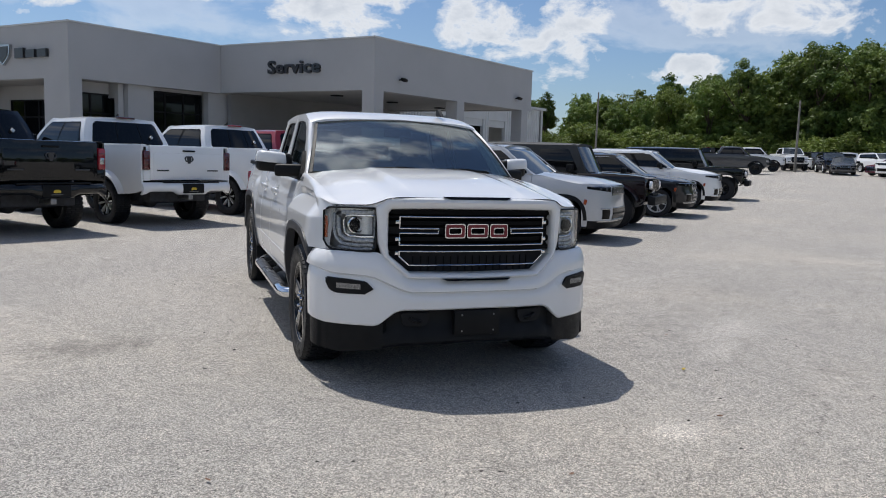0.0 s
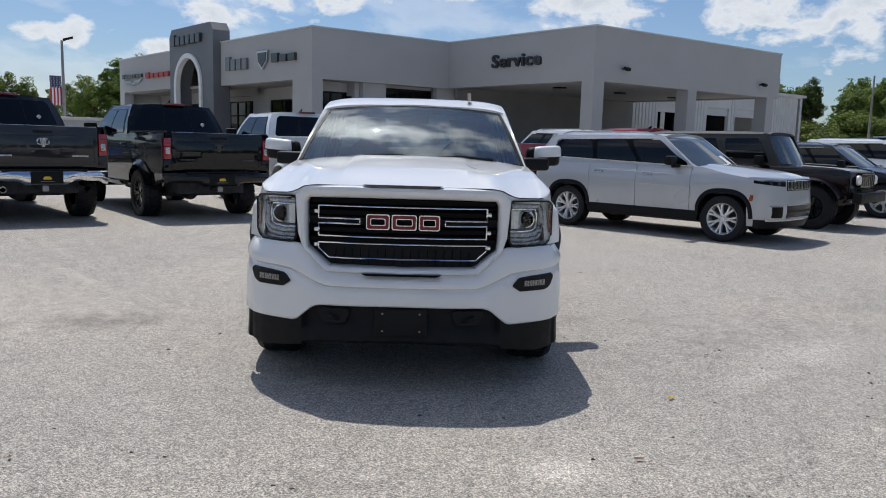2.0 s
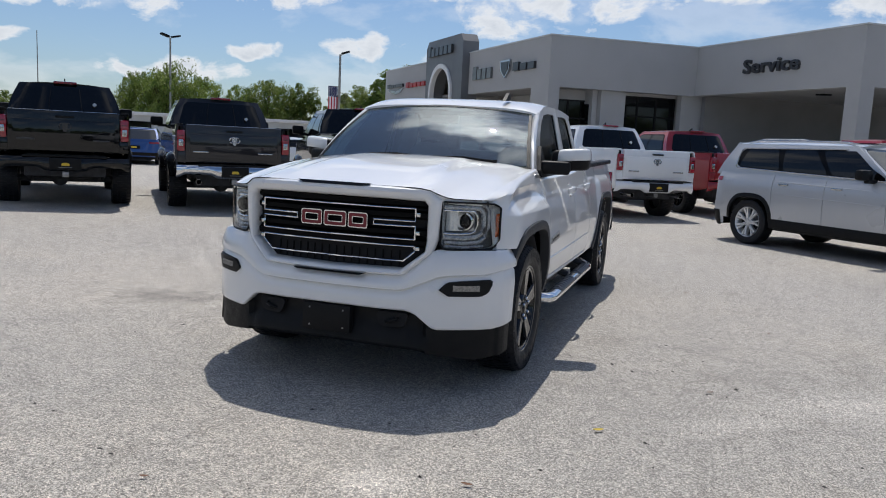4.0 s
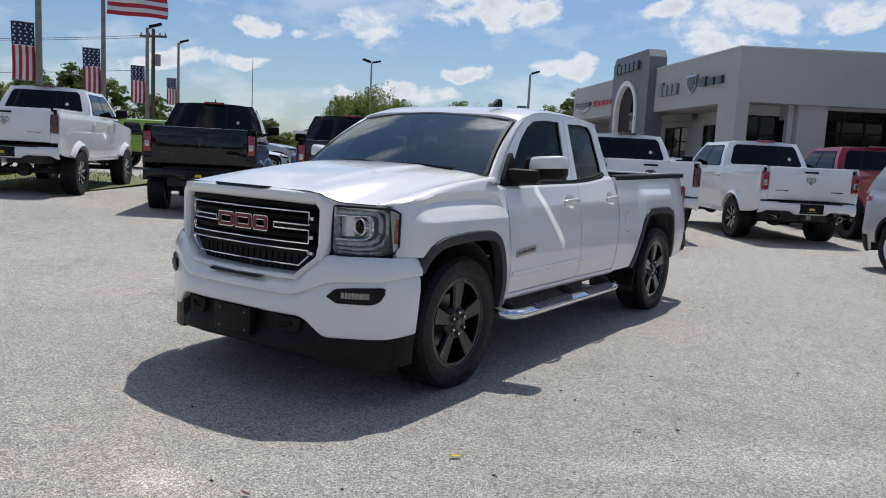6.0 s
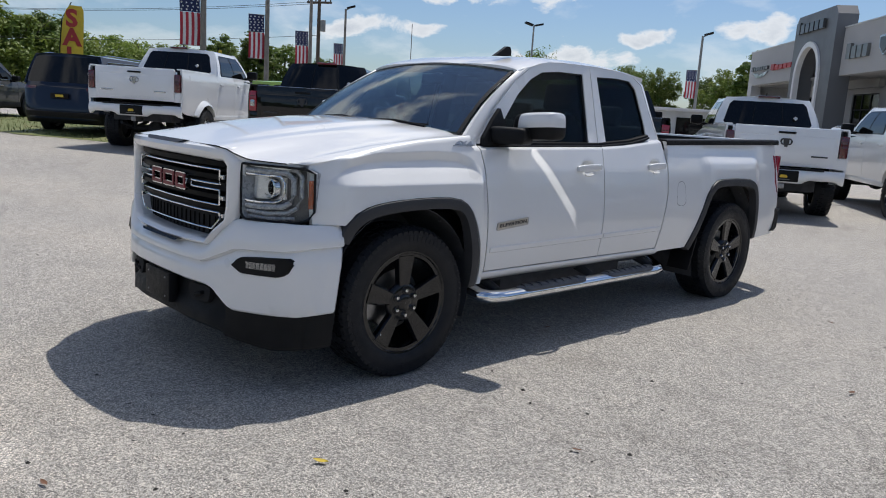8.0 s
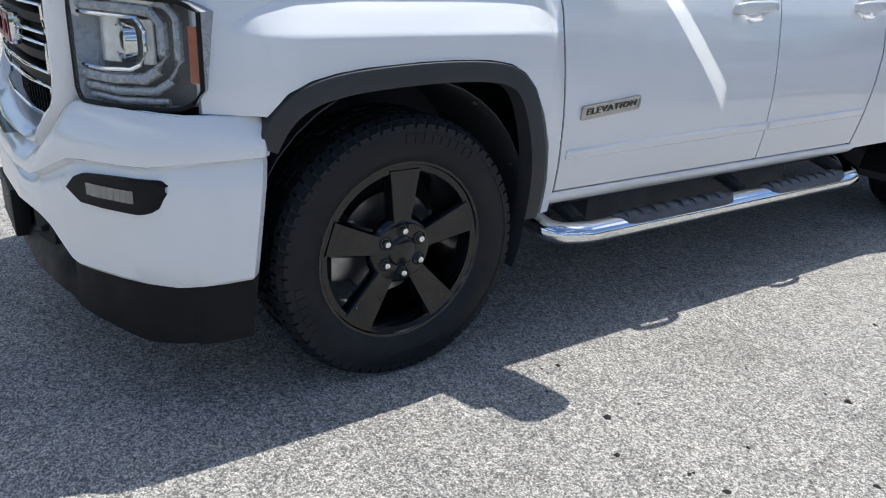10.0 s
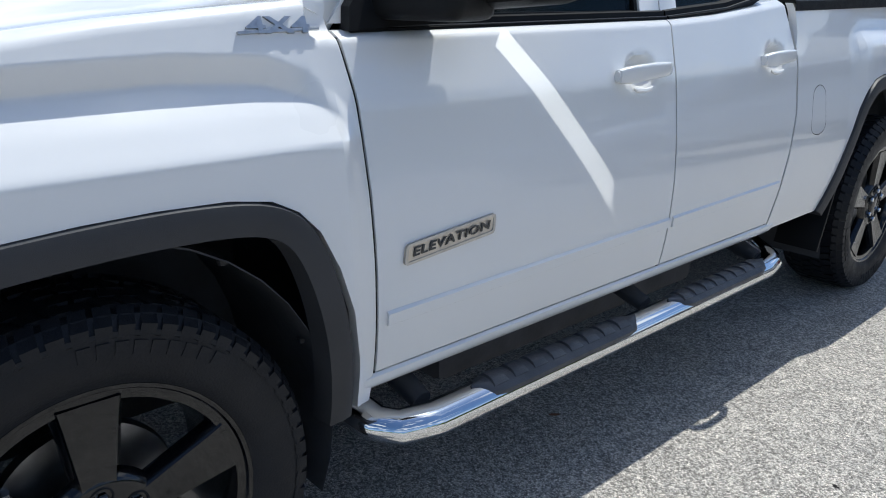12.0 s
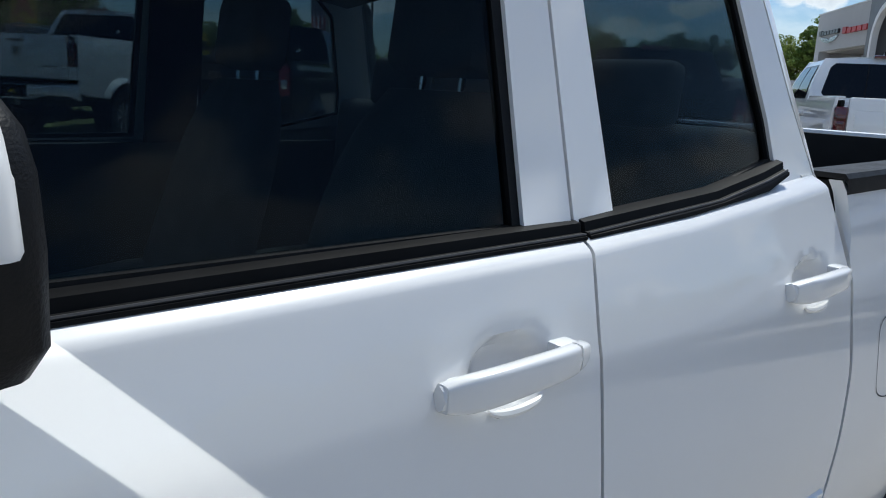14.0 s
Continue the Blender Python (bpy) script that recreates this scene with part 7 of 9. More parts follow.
WIN_F = [(1.72, 1.291), (1.83, 1.43), (1.99, 1.598), (2.13, 1.700), (2.25, 1.752), (2.43, 1.770), (2.690, 1.772), (2.677, 1.298)]
FRAME_F = [(1.565, 1.286), (1.75, 1.492), (1.965, 1.672), (2.14, 1.772), (2.29, 1.815), (2.48, 1.826), (2.771, 1.828), (2.773, 1.290)]
WIN_R = [(2.879, 1.304), (2.852, 1.766), (3.10, 1.774), (3.26, 1.765), (3.325, 1.71), (3.392, 1.46), (3.402, 1.376), (3.16, 1.323)]
FRAME_R = [(2.780, 1.292), (2.778, 1.828), (3.08, 1.822), (3.28, 1.806), (3.395, 1.745), (3.485, 1.50), (3.552, 1.348), (3.16, 1.315)]


def roof_z(y):
    return interp(y, [2.0, 2.14, 2.29, 2.48, 2.83, 3.08, 3.28, 3.42], [1.742, 1.775, 1.817, 1.829, 1.832, 1.826, 1.810, 1.795])


def roof_top(y):
    return interp(y, [2.0, 2.1, 2.25, 2.45, 2.8, 3.1, 3.3, 3.40], [1.792, 1.826, 1.858, 1.876, 1.884, 1.876, 1.856, 1.832])


def shield_point(u, v, out=0.0):
    """Windshield surface: u across (-1..1), v from cowl to roof."""
    xb, xt = 0.862, 0.712
    x = (xb + (xt - xb) * v) * u
    y = (1.315 + (2.0 - 1.315) * v) + (0.135 * (1 - v) + 0.045 * v) * u * u - 0.03 * math.sin(math.pi * v)
    z = (1.352 + (1.792 - 1.352) * v) - (0.018 * (1 - v) + 0.046 * v) * u * u + 0.015 * math.sin(math.pi * v)
    return Vector((x, y - out, z + out * 0.8))


def build_cab():
    for sgn in (1, -1):
        # fender: the columns run up the side and over the shoulder to the hood seam
        ys = sorted({*lin(0.0, 1.0, 56), *[(p[0] - 0.405) / 1.148 for p in FRONT_ARCH if p[0] > 0.54]})
        rows = []
        for u in ys:
            yb = 0.405 + 1.148 * u
            zb = interp(yb, [0.3, 0.54] + [p[0] for p in FRONT_ARCH[1:]] + [1.53], [0.868, 0.868] + [p[1] for p in FRONT_ARCH[1:]] + [0.45])
            zs = interp(yb, [0.3, 0.5, 0.8, 1.1, 1.47, 1.6], [1.130, 1.176, 1.233, 1.272, 1.298, 1.299])
            r = []
            g0, g1 = groove(yb)
            g0, g1 = min(g0, zs - 0.03), min(g1, zs - 0.01)
            for z in lin(zb, min(FOLD, g0 - 0.003), 24)[:-1] + lin(min(FOLD, g0 - 0.003), g0, 15)[:-1] + lin(g0, g1, 12)[:-1] + lin(g1, zs, 14):
                yy = yb + (interp(z, SEAM_Z, SEAM_F) - 0.0045 - 1.553) * smooth(0.85, 1.0, u)
                r.append((sgn * body_x(yy, z), yy, z))
            ye = 0.31 + (1.553 - 0.31) * u
            xe = interp(ye, [0.3, 0.8, 1.5], [0.842, 0.868, 0.872])
            ze = interp(ye, [0.30, 0.5, 0.8, 1.1, 1.5], [1.164, 1.208, 1.262, 1.300, 1.334])
            x0 = abs(r[-1][0])
            for t in (0.3, 0.6, 0.85, 1.0):
                a = t * math.pi / 2
                r.append((sgn * (xe + (x0 - xe) * math.cos(a)), yb + (ye - yb) * t, zs + (ze - zs) * math.sin(a)))
            rows.append(r)
        part("front_fender", shell(rows, (-0.025 * sgn, 0, -0.004)), WHITE, TRUCK)
        # doors
        fd = part("front_door", side_sheet(door_rows(SEAM_F, SEAM_M, 90, 64), sgn), WHITE, TRUCK)
        rd = part("rear_door", side_sheet(door_rows(SEAM_M, SEAM_R, 72, 64), sgn), WHITE, TRUCK)
        for d, fr, wn_, (hy, hz) in ((fd, FRAME_F, WIN_F, HANDLES[0]), (rd, FRAME_R, WIN_R, HANDLES[1])):
            bm = bmesh.new()
            add_ring(bm, [(sgn * glass_x(z), y, z) for y, z in match(fr, 5)], [(sgn * (glass_x(z) - 0.004), y, z) for y, z in match(wn_, 5)], (-0.03 * sgn, 0, 0))
            part("window_frame", bm, WHITE, d)
            bm = bmesh.new()
            inner = [(y, z) for y, z in match(wn_, 5)]
            cy, cz = sum(p[0] for p in inner) / len(inner), sum(p[1] for p in inner) / len(inner)
            add_ring(bm, [(sgn * (glass_x(z) - 0.012), y + (cy - y) * -0.004, z) for y, z in inner], [(sgn * (glass_x(z) - 0.014), y + (cy - y) * 0.035, z + (cz - z) * 0.045) for y, z in inner], (-0.018 * sgn, 0, 0))
            part("window_seal", bm, TRIM, d, "black rubber window seal")
            part("window", prism([(sgn * (glass_x(z) - 0.020), y, z) for y, z in inner], (-0.004 * sgn, 0, 0)), SIDEGLASS, d, "dark tinted glass", smooth=False)
            # handle: a bowed bar over its cup, with the fixed end cap
            xs0 = sgn * body_x(hy - 0.12, hz)
            pts = []
            for t in lin(-1, 1, 15):
                yy = hy + (0.130 if d is fd else 0.112) * t
                pts.append((sgn * (body_x(hy + 0.16, hz) + 0.012 + 0.026 * (1 - abs(t) ** 3)), yy, hz - 0.004 + 0.006 * (1 - t * t) + 0.006 * t))
            def paddle(k0, k1, grow):
                bm = bmesh.new()
                rows = []
                for k in range(k0, k1 + 1):
                    t = -1 + 2 * k / 14
                    hh, dd = grow * (0.0195 + 0.006 * (1 - t) / 2) * (1 - 0.35 * abs(t) ** 6), grow * 0.0125
                    rows.append([Vector(pts[k]) + Vector((dd * math.copysign(abs(math.cos(a)) ** 0.45, math.cos(a)), 0, hh * math.copysign(abs(math.sin(a)) ** 0.45, math.sin(a)))) for a in lin(0, 2 * math.pi, 21)[:-1]])
                V = add_grid(bm, rows, closed=True)
                bm.faces.new(V[0]); bm.faces.new(V[-1][::-1])
                bmesh.ops.bevel(bm, geom=[e for e in bm.edges if sum(len(f.verts) > 8 for f in e.link_faces) == 1], offset=0.004, segments=2, affect="EDGES")
                return bm
            h = part("handle", paddle(0, 12, 1.0), WHITE, d, "body-coloured door handle")
            part("handle_cap", paddle(12, 14, 0.985), WHITE, h)
            part("handle_foot", box((-0.025, -0.012, -0.012), (0.02, 0.012, 0.012), 0.006, pose(sgn * body_x(hy - 0.13, hz), hy - 0.098, hz - 0.006)), WHITE, h)
            part("handle_foot", box((-0.025, -0.020, -0.014), (0.022, 0.020, 0.014), 0.007, pose(sgn * body_x(hy + 0.13, hz), hy + 0.094, hz + 0.006)), WHITE, h)
            part("cup_lip", tube([(sgn * (body_x(hy + 0.16, hz - 0.06) + 0.001), hy + 0.05 * math.sin(a), hz - 0.042 - 0.014 * math.cos(a)) for a in lin(-1.35, 1.35, 9)], [0.002, 0.004, 0.006, 0.007, 0.007, 0.007, 0.006, 0.004, 0.002], 8), WHITE, h)
            if d is fd:
                part("key_cylinder", lathe([(-0.004, 0.001), (-0.004, 0.007), (0.004, 0.008)], 12, "x", (sgn * (body_x(hy + 0.13, hz) + 0.026), hy + 0.098, hz + 0.006)), DULLCHROME, h)
        # the dark joints between the panels
        for seam, z1 in ((SEAM_F, 1.26), (SEAM_M, 1.28), (SEAM_R, 1.25)):
            rows = [[(sgn * (body_x(interp(z, SEAM_Z, seam), z) - 0.006), interp(z, SEAM_Z, seam) + d, z) for d in (-0.006, 0.006)] for z in lin(0.49, z1, 24)]
            part("panel_joint", shell(rows, (-0.01 * sgn, 0, 0)), SHADOWGAP, TRUCK)
        # slim rib along the lower doors
        for d, y0, y1 in ((fd, 1.612, 2.738), (rd, 2.758, 3.49)):
            rows = []
            for z, o in ((0.640, 0.001), (0.644, 0.007), (0.671, 0.008), (0.677, 0.001)):
                rows.append([(sgn * (body_x(y, z) + o), y, z + 0.012 * (y - 1.6)) for y in lin(y0, y1, 14)])
            part("door_rib", shell(rows, (-0.01 * sgn, 0, 0)), WHITE, d)
        # black weatherstrip under the glass
        for d, y0, y1 in ((fd, 1.60, 2.782), (rd, 2.791, 3.41)):
            rows, lip = [], []
            for y in lin(y0, y1, 16):
                lo = interp(y, [1.5, 1.85, 2.78, 3.06, 3.33, 3.41], [1.262, 1.268, 1.282, 1.297, 1.325, 1.352])
                hi = interp(y, [1.5, 2.0, 2.78, 3.16, 3.33, 3.41], [1.292, 1.296, 1.308, 1.335, 1.363, 1.380])
                xo = glass_x((lo + hi) / 2)
                rows.append([(sgn * (xo + 0.016), y, lo + 0.001), (sgn * (xo + 0.024), y, lo + 0.004), (sgn * (xo + 0.0235), y, (lo + hi) / 2 - 0.004), (sgn * (xo + 0.021), y, hi - 0.017), (sgn * (xo + 0.017), y, hi - 0.014), (sgn * (xo + 0.010), y, hi - 0.013), (sgn * (xo + 0.007), y, hi + 0.001), (sgn * (xo - 0.006), y, hi + 0.004)])
                lip.append((sgn * (xo + 0.0185), y, hi - 0.0145))
            part("weatherstrip", shell(rows, (-0.02 * sgn, 0, 0)), STRIPBLK, d, "black belt moulding")
            # a paler grey tube draws the bright highlight line on the moulding's lip
            part("strip_highlight", tube(lip, 0.0024, 6), GREYTRIM, d, "paler grey lip drawn as the highlight along the belt moulding")
        # A-pillar, roof rail and C-pillar
        edge = [(1.565, 1.286), (1.66, 1.395), (1.75, 1.492), (1.86, 1.590), (1.965, 1.672), (2.14, 1.772)]
        rows = []
        for k, (y, z) in enumerate(edge):
            w = shield_point(sgn, k / (len(edge) - 1))
            o = Vector((sgn * glass_x(z), y - 0.006, z + 0.004))
            m = (w + o) / 2 + Vector((sgn * 0.010, -0.006, 0.010))
            rows.append([w + Vector((0, 0, -0.004)), w.lerp(m, 0.5) + Vector((sgn * 0.004, -0.004, 0.006)), m, m.lerp(o, 0.55) + Vector((sgn * 0.004, 0, 0.002)), o])
        part("a_pillar", shell(rows, (-0.02 * sgn, 0.02, -0.02)), WHITE, TRUCK)
        door_edge = [(3.286, 1.809), (3.40, 1.748), (3.49, 1.503), (3.557, 1.350), (3.580, 1.25), (3.606, 1.12)]
        cab_edge = [(3.405, 1.802), (3.465, 1.745), (3.545, 1.50), (3.585, 1.350), (3.592, 1.25), (3.610, 1.12)]
        rows = [[(sgn * (glass_x(z) if z > 1.3 else body_x(y, z)), y, z), (sgn * ((glass_x(z) if z > 1.3 else body_x(y, z)) - 0.004), (y + q[0]) / 2, (z + q[1]) / 2), (sgn * ((glass_x(q[1]) if z > 1.3 else body_x(y, z)) - 0.022), q[0], q[1])] for (y, z), q in zip(door_edge, cab_edge)]
        part("c_pillar", shell(rows, (-0.02 * sgn, 0, 0)), WHITE, TRUCK)
        # rocker under the doors
        rows = [[(sgn * (body_x(2.4, max(z, 0.487)) - dx), y, z) for y in lin(1.556, 3.535 - 0.3 * (0.530 - z), 12)] for z, dx in ((0.5235, 0.022), (0.5225, 0.004), (0.516, -0.003), (0.503, -0.005), (0.490, -0.001), (0.476, 0.014), (0.460, 0.045), (0.44, 0.10))]
        part("rocker_panel", shell(rows, (-0.02 * sgn, 0, 0.0)), WHITE, TRUCK)
        # door mirror
        arm = part("mirror_base", prism([(sgn * (glass_x(z) + 0.004), y, z) for y, z in ((1.59, 1.272), (1.60, 1.32), (1.70, 1.43), (1.775, 1.50), (1.80, 1.42), (1.81, 1.285))], (0.03 * sgn, 0, 0)), TRIM, TRUCK, "black mirror sail", smooth=False)
        part("mirror_arm", box((-0.11, -0.10, -0.045), (0.12, 0.07, 0.055), 0.03, pose(sgn * 0.955, 1.78, 1.338, 0, 0, 16 * sgn), 3), TRIM, arm)
        def pod(zs, grow, y_off, half):
            rows = []
            for z, kx, ky in zs:
                r = []
                for t in lin(0, 2 * math.pi, 25)[:-1]:
                    c, s = math.cos(t), math.sin(t)
                    cx = math.copysign(abs(c) ** (0.5 if s < 0 else 0.32), c) * half * kx
                    cy = math.copysign(abs(s) ** (0.7 if s < 0 else 0.38), s) * 0.078 * ky
                    r.append((sgn * (1.204 - half + cx * (1 + grow)), 1.875 + y_off + cy * (1 + grow) + 0.055 * (cx + half - 0.05) / 0.236, z + 0.010 * cx / 0.118))
                rows.append(r)
            bm = bmesh.new()
            V = add_grid(bm, rows, closed=True)
            bm.faces.new(V[0]); bm.faces.new(V[-1])
            return bm
        part("mirror_housing", pod([(1.322, 0.80, 0.60), (1.330, 0.93, 0.87), (1.348, 1.0, 0.98), (1.40, 1.0, 1.0), (1.44, 0.985, 0.98), (1.462, 0.955, 0.93), (1.476, 0.90, 0.84), (1.484, 0.78, 0.66)], 0.0, -0.001, 0.142), TRIM, arm)
        part("mirror_cap", pod([(1.400, 1.0, 0.98), (1.404, 1.0, 1.0), (1.44, 0.985, 0.98), (1.465, 0.955, 0.93), (1.480, 0.90, 0.84), (1.488, 0.78, 0.66), (1.491, 0.55, 0.4)], 0.07, -0.006, 0.116), WHITE, arm, "white mirror cap")
        part("mirror_glass", prism(rounded([(sgn * 1.0, 1.942, 1.350), (sgn * 1.15, 1.975, 1.352), (sgn * 1.148, 1.975, 1.445), (sgn * 1.005, 1.943, 1.442)], 0.03), (0, 0.009, 0)), CHROME, arm, "mirror glass")
        # badges and steps belong to the doors' outside
        if sgn > 0:
            loop = [(1.654, 0.775, 0), (1.661, 0.823, -0.001), (1.944, 0.847, -0.004), (1.937, 0.799, 0)]
            b = part("name_badge", prism(rounded([(sgn * (1.0030 + dx), y, z) for y, z, dx in loop], 0.012), (0.0055, 0, 0)), PLATE, fd, "silver name badge", smooth=False)
            inner = [(1.662, 0.782, 0), (1.668, 0.817, -0.001), (1.936, 0.839, -0.004), (1.930, 0.806, 0)]
            bm = bmesh.new()
            add_ring(bm, rounded([(sgn * (1.0105 + dx), y, z) for y, z, dx in loop], 0.012), rounded([(sgn * (1.0105 + dx), y, z) for y, z, dx in inner], 0.008), (-0.004, 0, 0))
            part("badge_rim", bm, BADGECHROME, b, "bright metal rim", smooth=False)
            part("badge_letters", text_bm("ELEVATION", 0.029, 0.002, Matrix.Translation((1.0095, 1.797, 0.812)) @ Matrix(((0, 0, 1, 0), (1, 0, 0, 0), (0, 1, 0, 0), (0, 0, 0, 1))) @ pose(0, 0, 0, 0, 0, 4.8) @ Matrix.Diagonal((1.47, 0.98, 1, 1)), shear=0.2, spacing=1.12, bold=0.0005), SIGNBLK, b, smooth=False)
        bd = Matrix.Translation((sgn * (body_x(1.425, 1.28) + 0.001), 1.427, 1.284)) @ pose(0, 0, 0, 0, -21 * sgn, 0) @ pose(0, 0, 0, 0, 0, 0 if sgn > 0 else 180) @ Matrix(((0, 0, 1, 0), (1, 0, 0, 0), (0, 1, 0, 0), (0, 0, 0, 1)))
        bb = part("drive_badge", text_bm("4X4", 0.044, 0.008, bd @ Matrix.Diagonal((1.8, 1, 1, 1)), spacing=1.0, bold=0.001), BADGECHROME, TRUCK, "chrome 4X4 badge", smooth=False)
        part("badge_bar", box((-0.004, -0.088, -0.003), (0.005, 0.088, 0.003), 0.001, pose(sgn * (body_x(1.425, 1.275) + 0.001), 1.427, 1.275, 2, -21 * sgn)), BADGECHROME, bb)

    # roof
    rows = []
    for y in lin(1.985, 3.43, 22):
        ze, zt = roof_z(y), roof_top(y)
        xe = glass_x(ze) if y > 2.1 else glass_x(ze) - 0.012 * (2.1 - y) / 0.115
        rows.append([(xe * u, y + 0.045 * u * u * (1 if y < 2.05 else 0) * (2.05 - y) / 0.065, zt + (ze + 0.004 - zt) * (0.25 * abs(u) ** 2 + 0.75 * abs(u) ** 7)) for u in lin(-1, 1, 33)])
    part("roof", shell(rows, (0, 0, -0.03)), WHITE, TRUCK)
    part("roof_antenna", prism([(0.44, 2.09, 1.846), (0.44, 2.25, 1.858), (0.44, 2.25, 1.89), (0.44, 2.235, 1.918), (0.44, 2.205, 1.918)], (0.028, 0, 0)), TRIM, TRUCK, "black shark-fin antenna")
    # glass front and back
    part("windshield", shell([[shield_point(u, v, 0.003) for u in lin(-0.985, 0.985, 25)] for v in lin(0.02, 0.985, 13)], (0, 0.004, -0.003)), WINDSHIELD, TRUCK, "slightly tinted windshield")
    bm = bmesh.new()
    for q in (-1, 1):
        add_shell(bm, [[shield_point(q * u, v, 0.006) for u in (0.962, 0.99)] for v in lin(0.0, 1.0, 12)], (0, 0.004, 0))
    add_shell(bm, [[shield_point(u, v, 0.006) for u in lin(-0.99, 0.99, 20)] for v in (0.968, 1.0)], (0, 0.004, 0))
    part("windshield_seal", bm, TRIM, TRUCK, "black windshield surround")
    rows = []
    for v in lin(0, 1, 7):
        y, z = 3.575 - 0.15 * v, 1.345 + 0.455 * v
        rows.append([((glass_x(z) - 0.025) * u, y + 0.035 * (1 - u * u), z) for u in lin(-1, 1, 13)])
    part("rear_window", shell(rows, (0, -0.006, 0)), SIDEGLASS, TRUCK, "tinted rear window")
    part("cab_back", box((-0.86, 3.50, 0.5), (0.86, 3.535, 1.35)), WHITE, TRUCK)
    # cowl and wipers
    part("cowl", shell([[(0.86 * u, y + 0.12 * u * u, z - 0.02 * u * u) for u in lin(-1, 1, 13)] for y, z in ((1.20, 1.335), (1.30, 1.345), (1.345, 1.362))], (0, 0, -0.03)), TRIM, TRUCK, "black cowl grille")
    for x0, x1 in ((-0.42, 0.10), (0.18, 0.72)):
        w = part("wiper", tube([shield_point(x0, 0.02, 0.03), shield_point((x0 + x1) / 2, 0.03, 0.035), shield_point(x1, 0.02, 0.02)], 0.009, 6), TRIM, TRUCK, "black wiper")
        part("wiper_blade", tube([shield_point(x0 - 0.05, 0.045, 0.012), shield_point(x1, 0.055, 0.012)], 0.006, 6), TRIM, w)


def build_hood():
    us = sorted({*lin(-1, 1, 41), -0.50, -0.46, 0.46, 0.50})
    rows = []
    for k in lin(0, 1, 26):
        r = []
        for u in us:
            a = abs(u)
            xe = interp(k, [0, 0.05, 0.4, 1], [0.838, 0.842, 0.862, 0.866])
            x = xe * u
            yf = interp(abs(x), [0, 0.30, 0.56, 0.615, 0.66, 0.75, 0.84], [0.070, 0.078, 0.100, 0.130, 0.168, 0.230, 0.306])
            yb = 1.385 + 0.09 * a * a
            y = yf + (yb - yf) * k
            zf = interp(abs(x), [0, 0.52, 0.585, 0.63, 0.68, 0.84], [1.222, 1.222, 1.212, 1.188, 1.168, 1.160])
            zb = 1.382 - 0.052 * a ** 3
            zc = zf + (zb - zf) * (1 - (1 - k) ** 1.55)
            edge = interp(y, [0.30, 0.5, 0.8, 1.1, 1.5], [1.163, 1.208, 1.262, 1.300, 1.336])
            t = smooth(0.86, 1.0, a) * smooth(0, 0.2, k)
            zc = zc * (1 - t) + edge * t
            dome = 0.016 * (1 - smooth(0.44, 0.53, a)) * smooth(0.04, 0.35, k) * (1 - 0.3 * smooth(0.7, 1, k))
            r.append((x, y, zc + dome))
        rows.append(r)
    part("hood", shell(rows, (0, 0.008, -0.03)), WHITE, TRUCK)
    edge = []
    for x in lin(-0.838, 0.838, 61):
        edge.append((x, interp(abs(x), [0, 0.30, 0.56, 0.615, 0.66, 0.75, 0.84], [0.070, 0.078, 0.100, 0.130, 0.168, 0.230, 0.306]) - 0.003, interp(abs(x), [0, 0.52, 0.585, 0.63, 0.68, 0.84], [1.222, 1.222, 1.212, 1.188, 1.168, 1.160]) + 0.001))
    part("hood_joint", tube(edge, 0.0032, 6), SHADOWGAP, TRUCK, "dark joint under the hood lip")
    part("hood_scoop", prism([(-0.235, 0.052, 1.2335), (0.235, 0.052, 1.2335), (0.190, 0.030, 1.217), (-0.190, 0.030, 1.217)], (0, 0.03, -0.002)), GLOSSBLK, TRUCK, "thin dark slot in the hood edge", smooth=False)


def face_y(x):
    """Plan line of the truck's nose."""
    return interp(abs(x), [0, 0.3, 0.5, 0.67, 0.80, 0.88, 0.94, 0.985, 1.008, 1.012], [0.0, 0.012, 0.045, 0.112, 0.182, 0.238, 0.300, 0.385, 0.465, 0.535])


def nose_xs():
    xs = lin(0, 0.9, 31) + [0.92, 0.94, 0.955, 0.97, 0.98, 0.988, 0.995, 1.0, 1.004, 1.008, 1.010, 1.012]
    return [-v for v in xs[:0:-1]] + xs


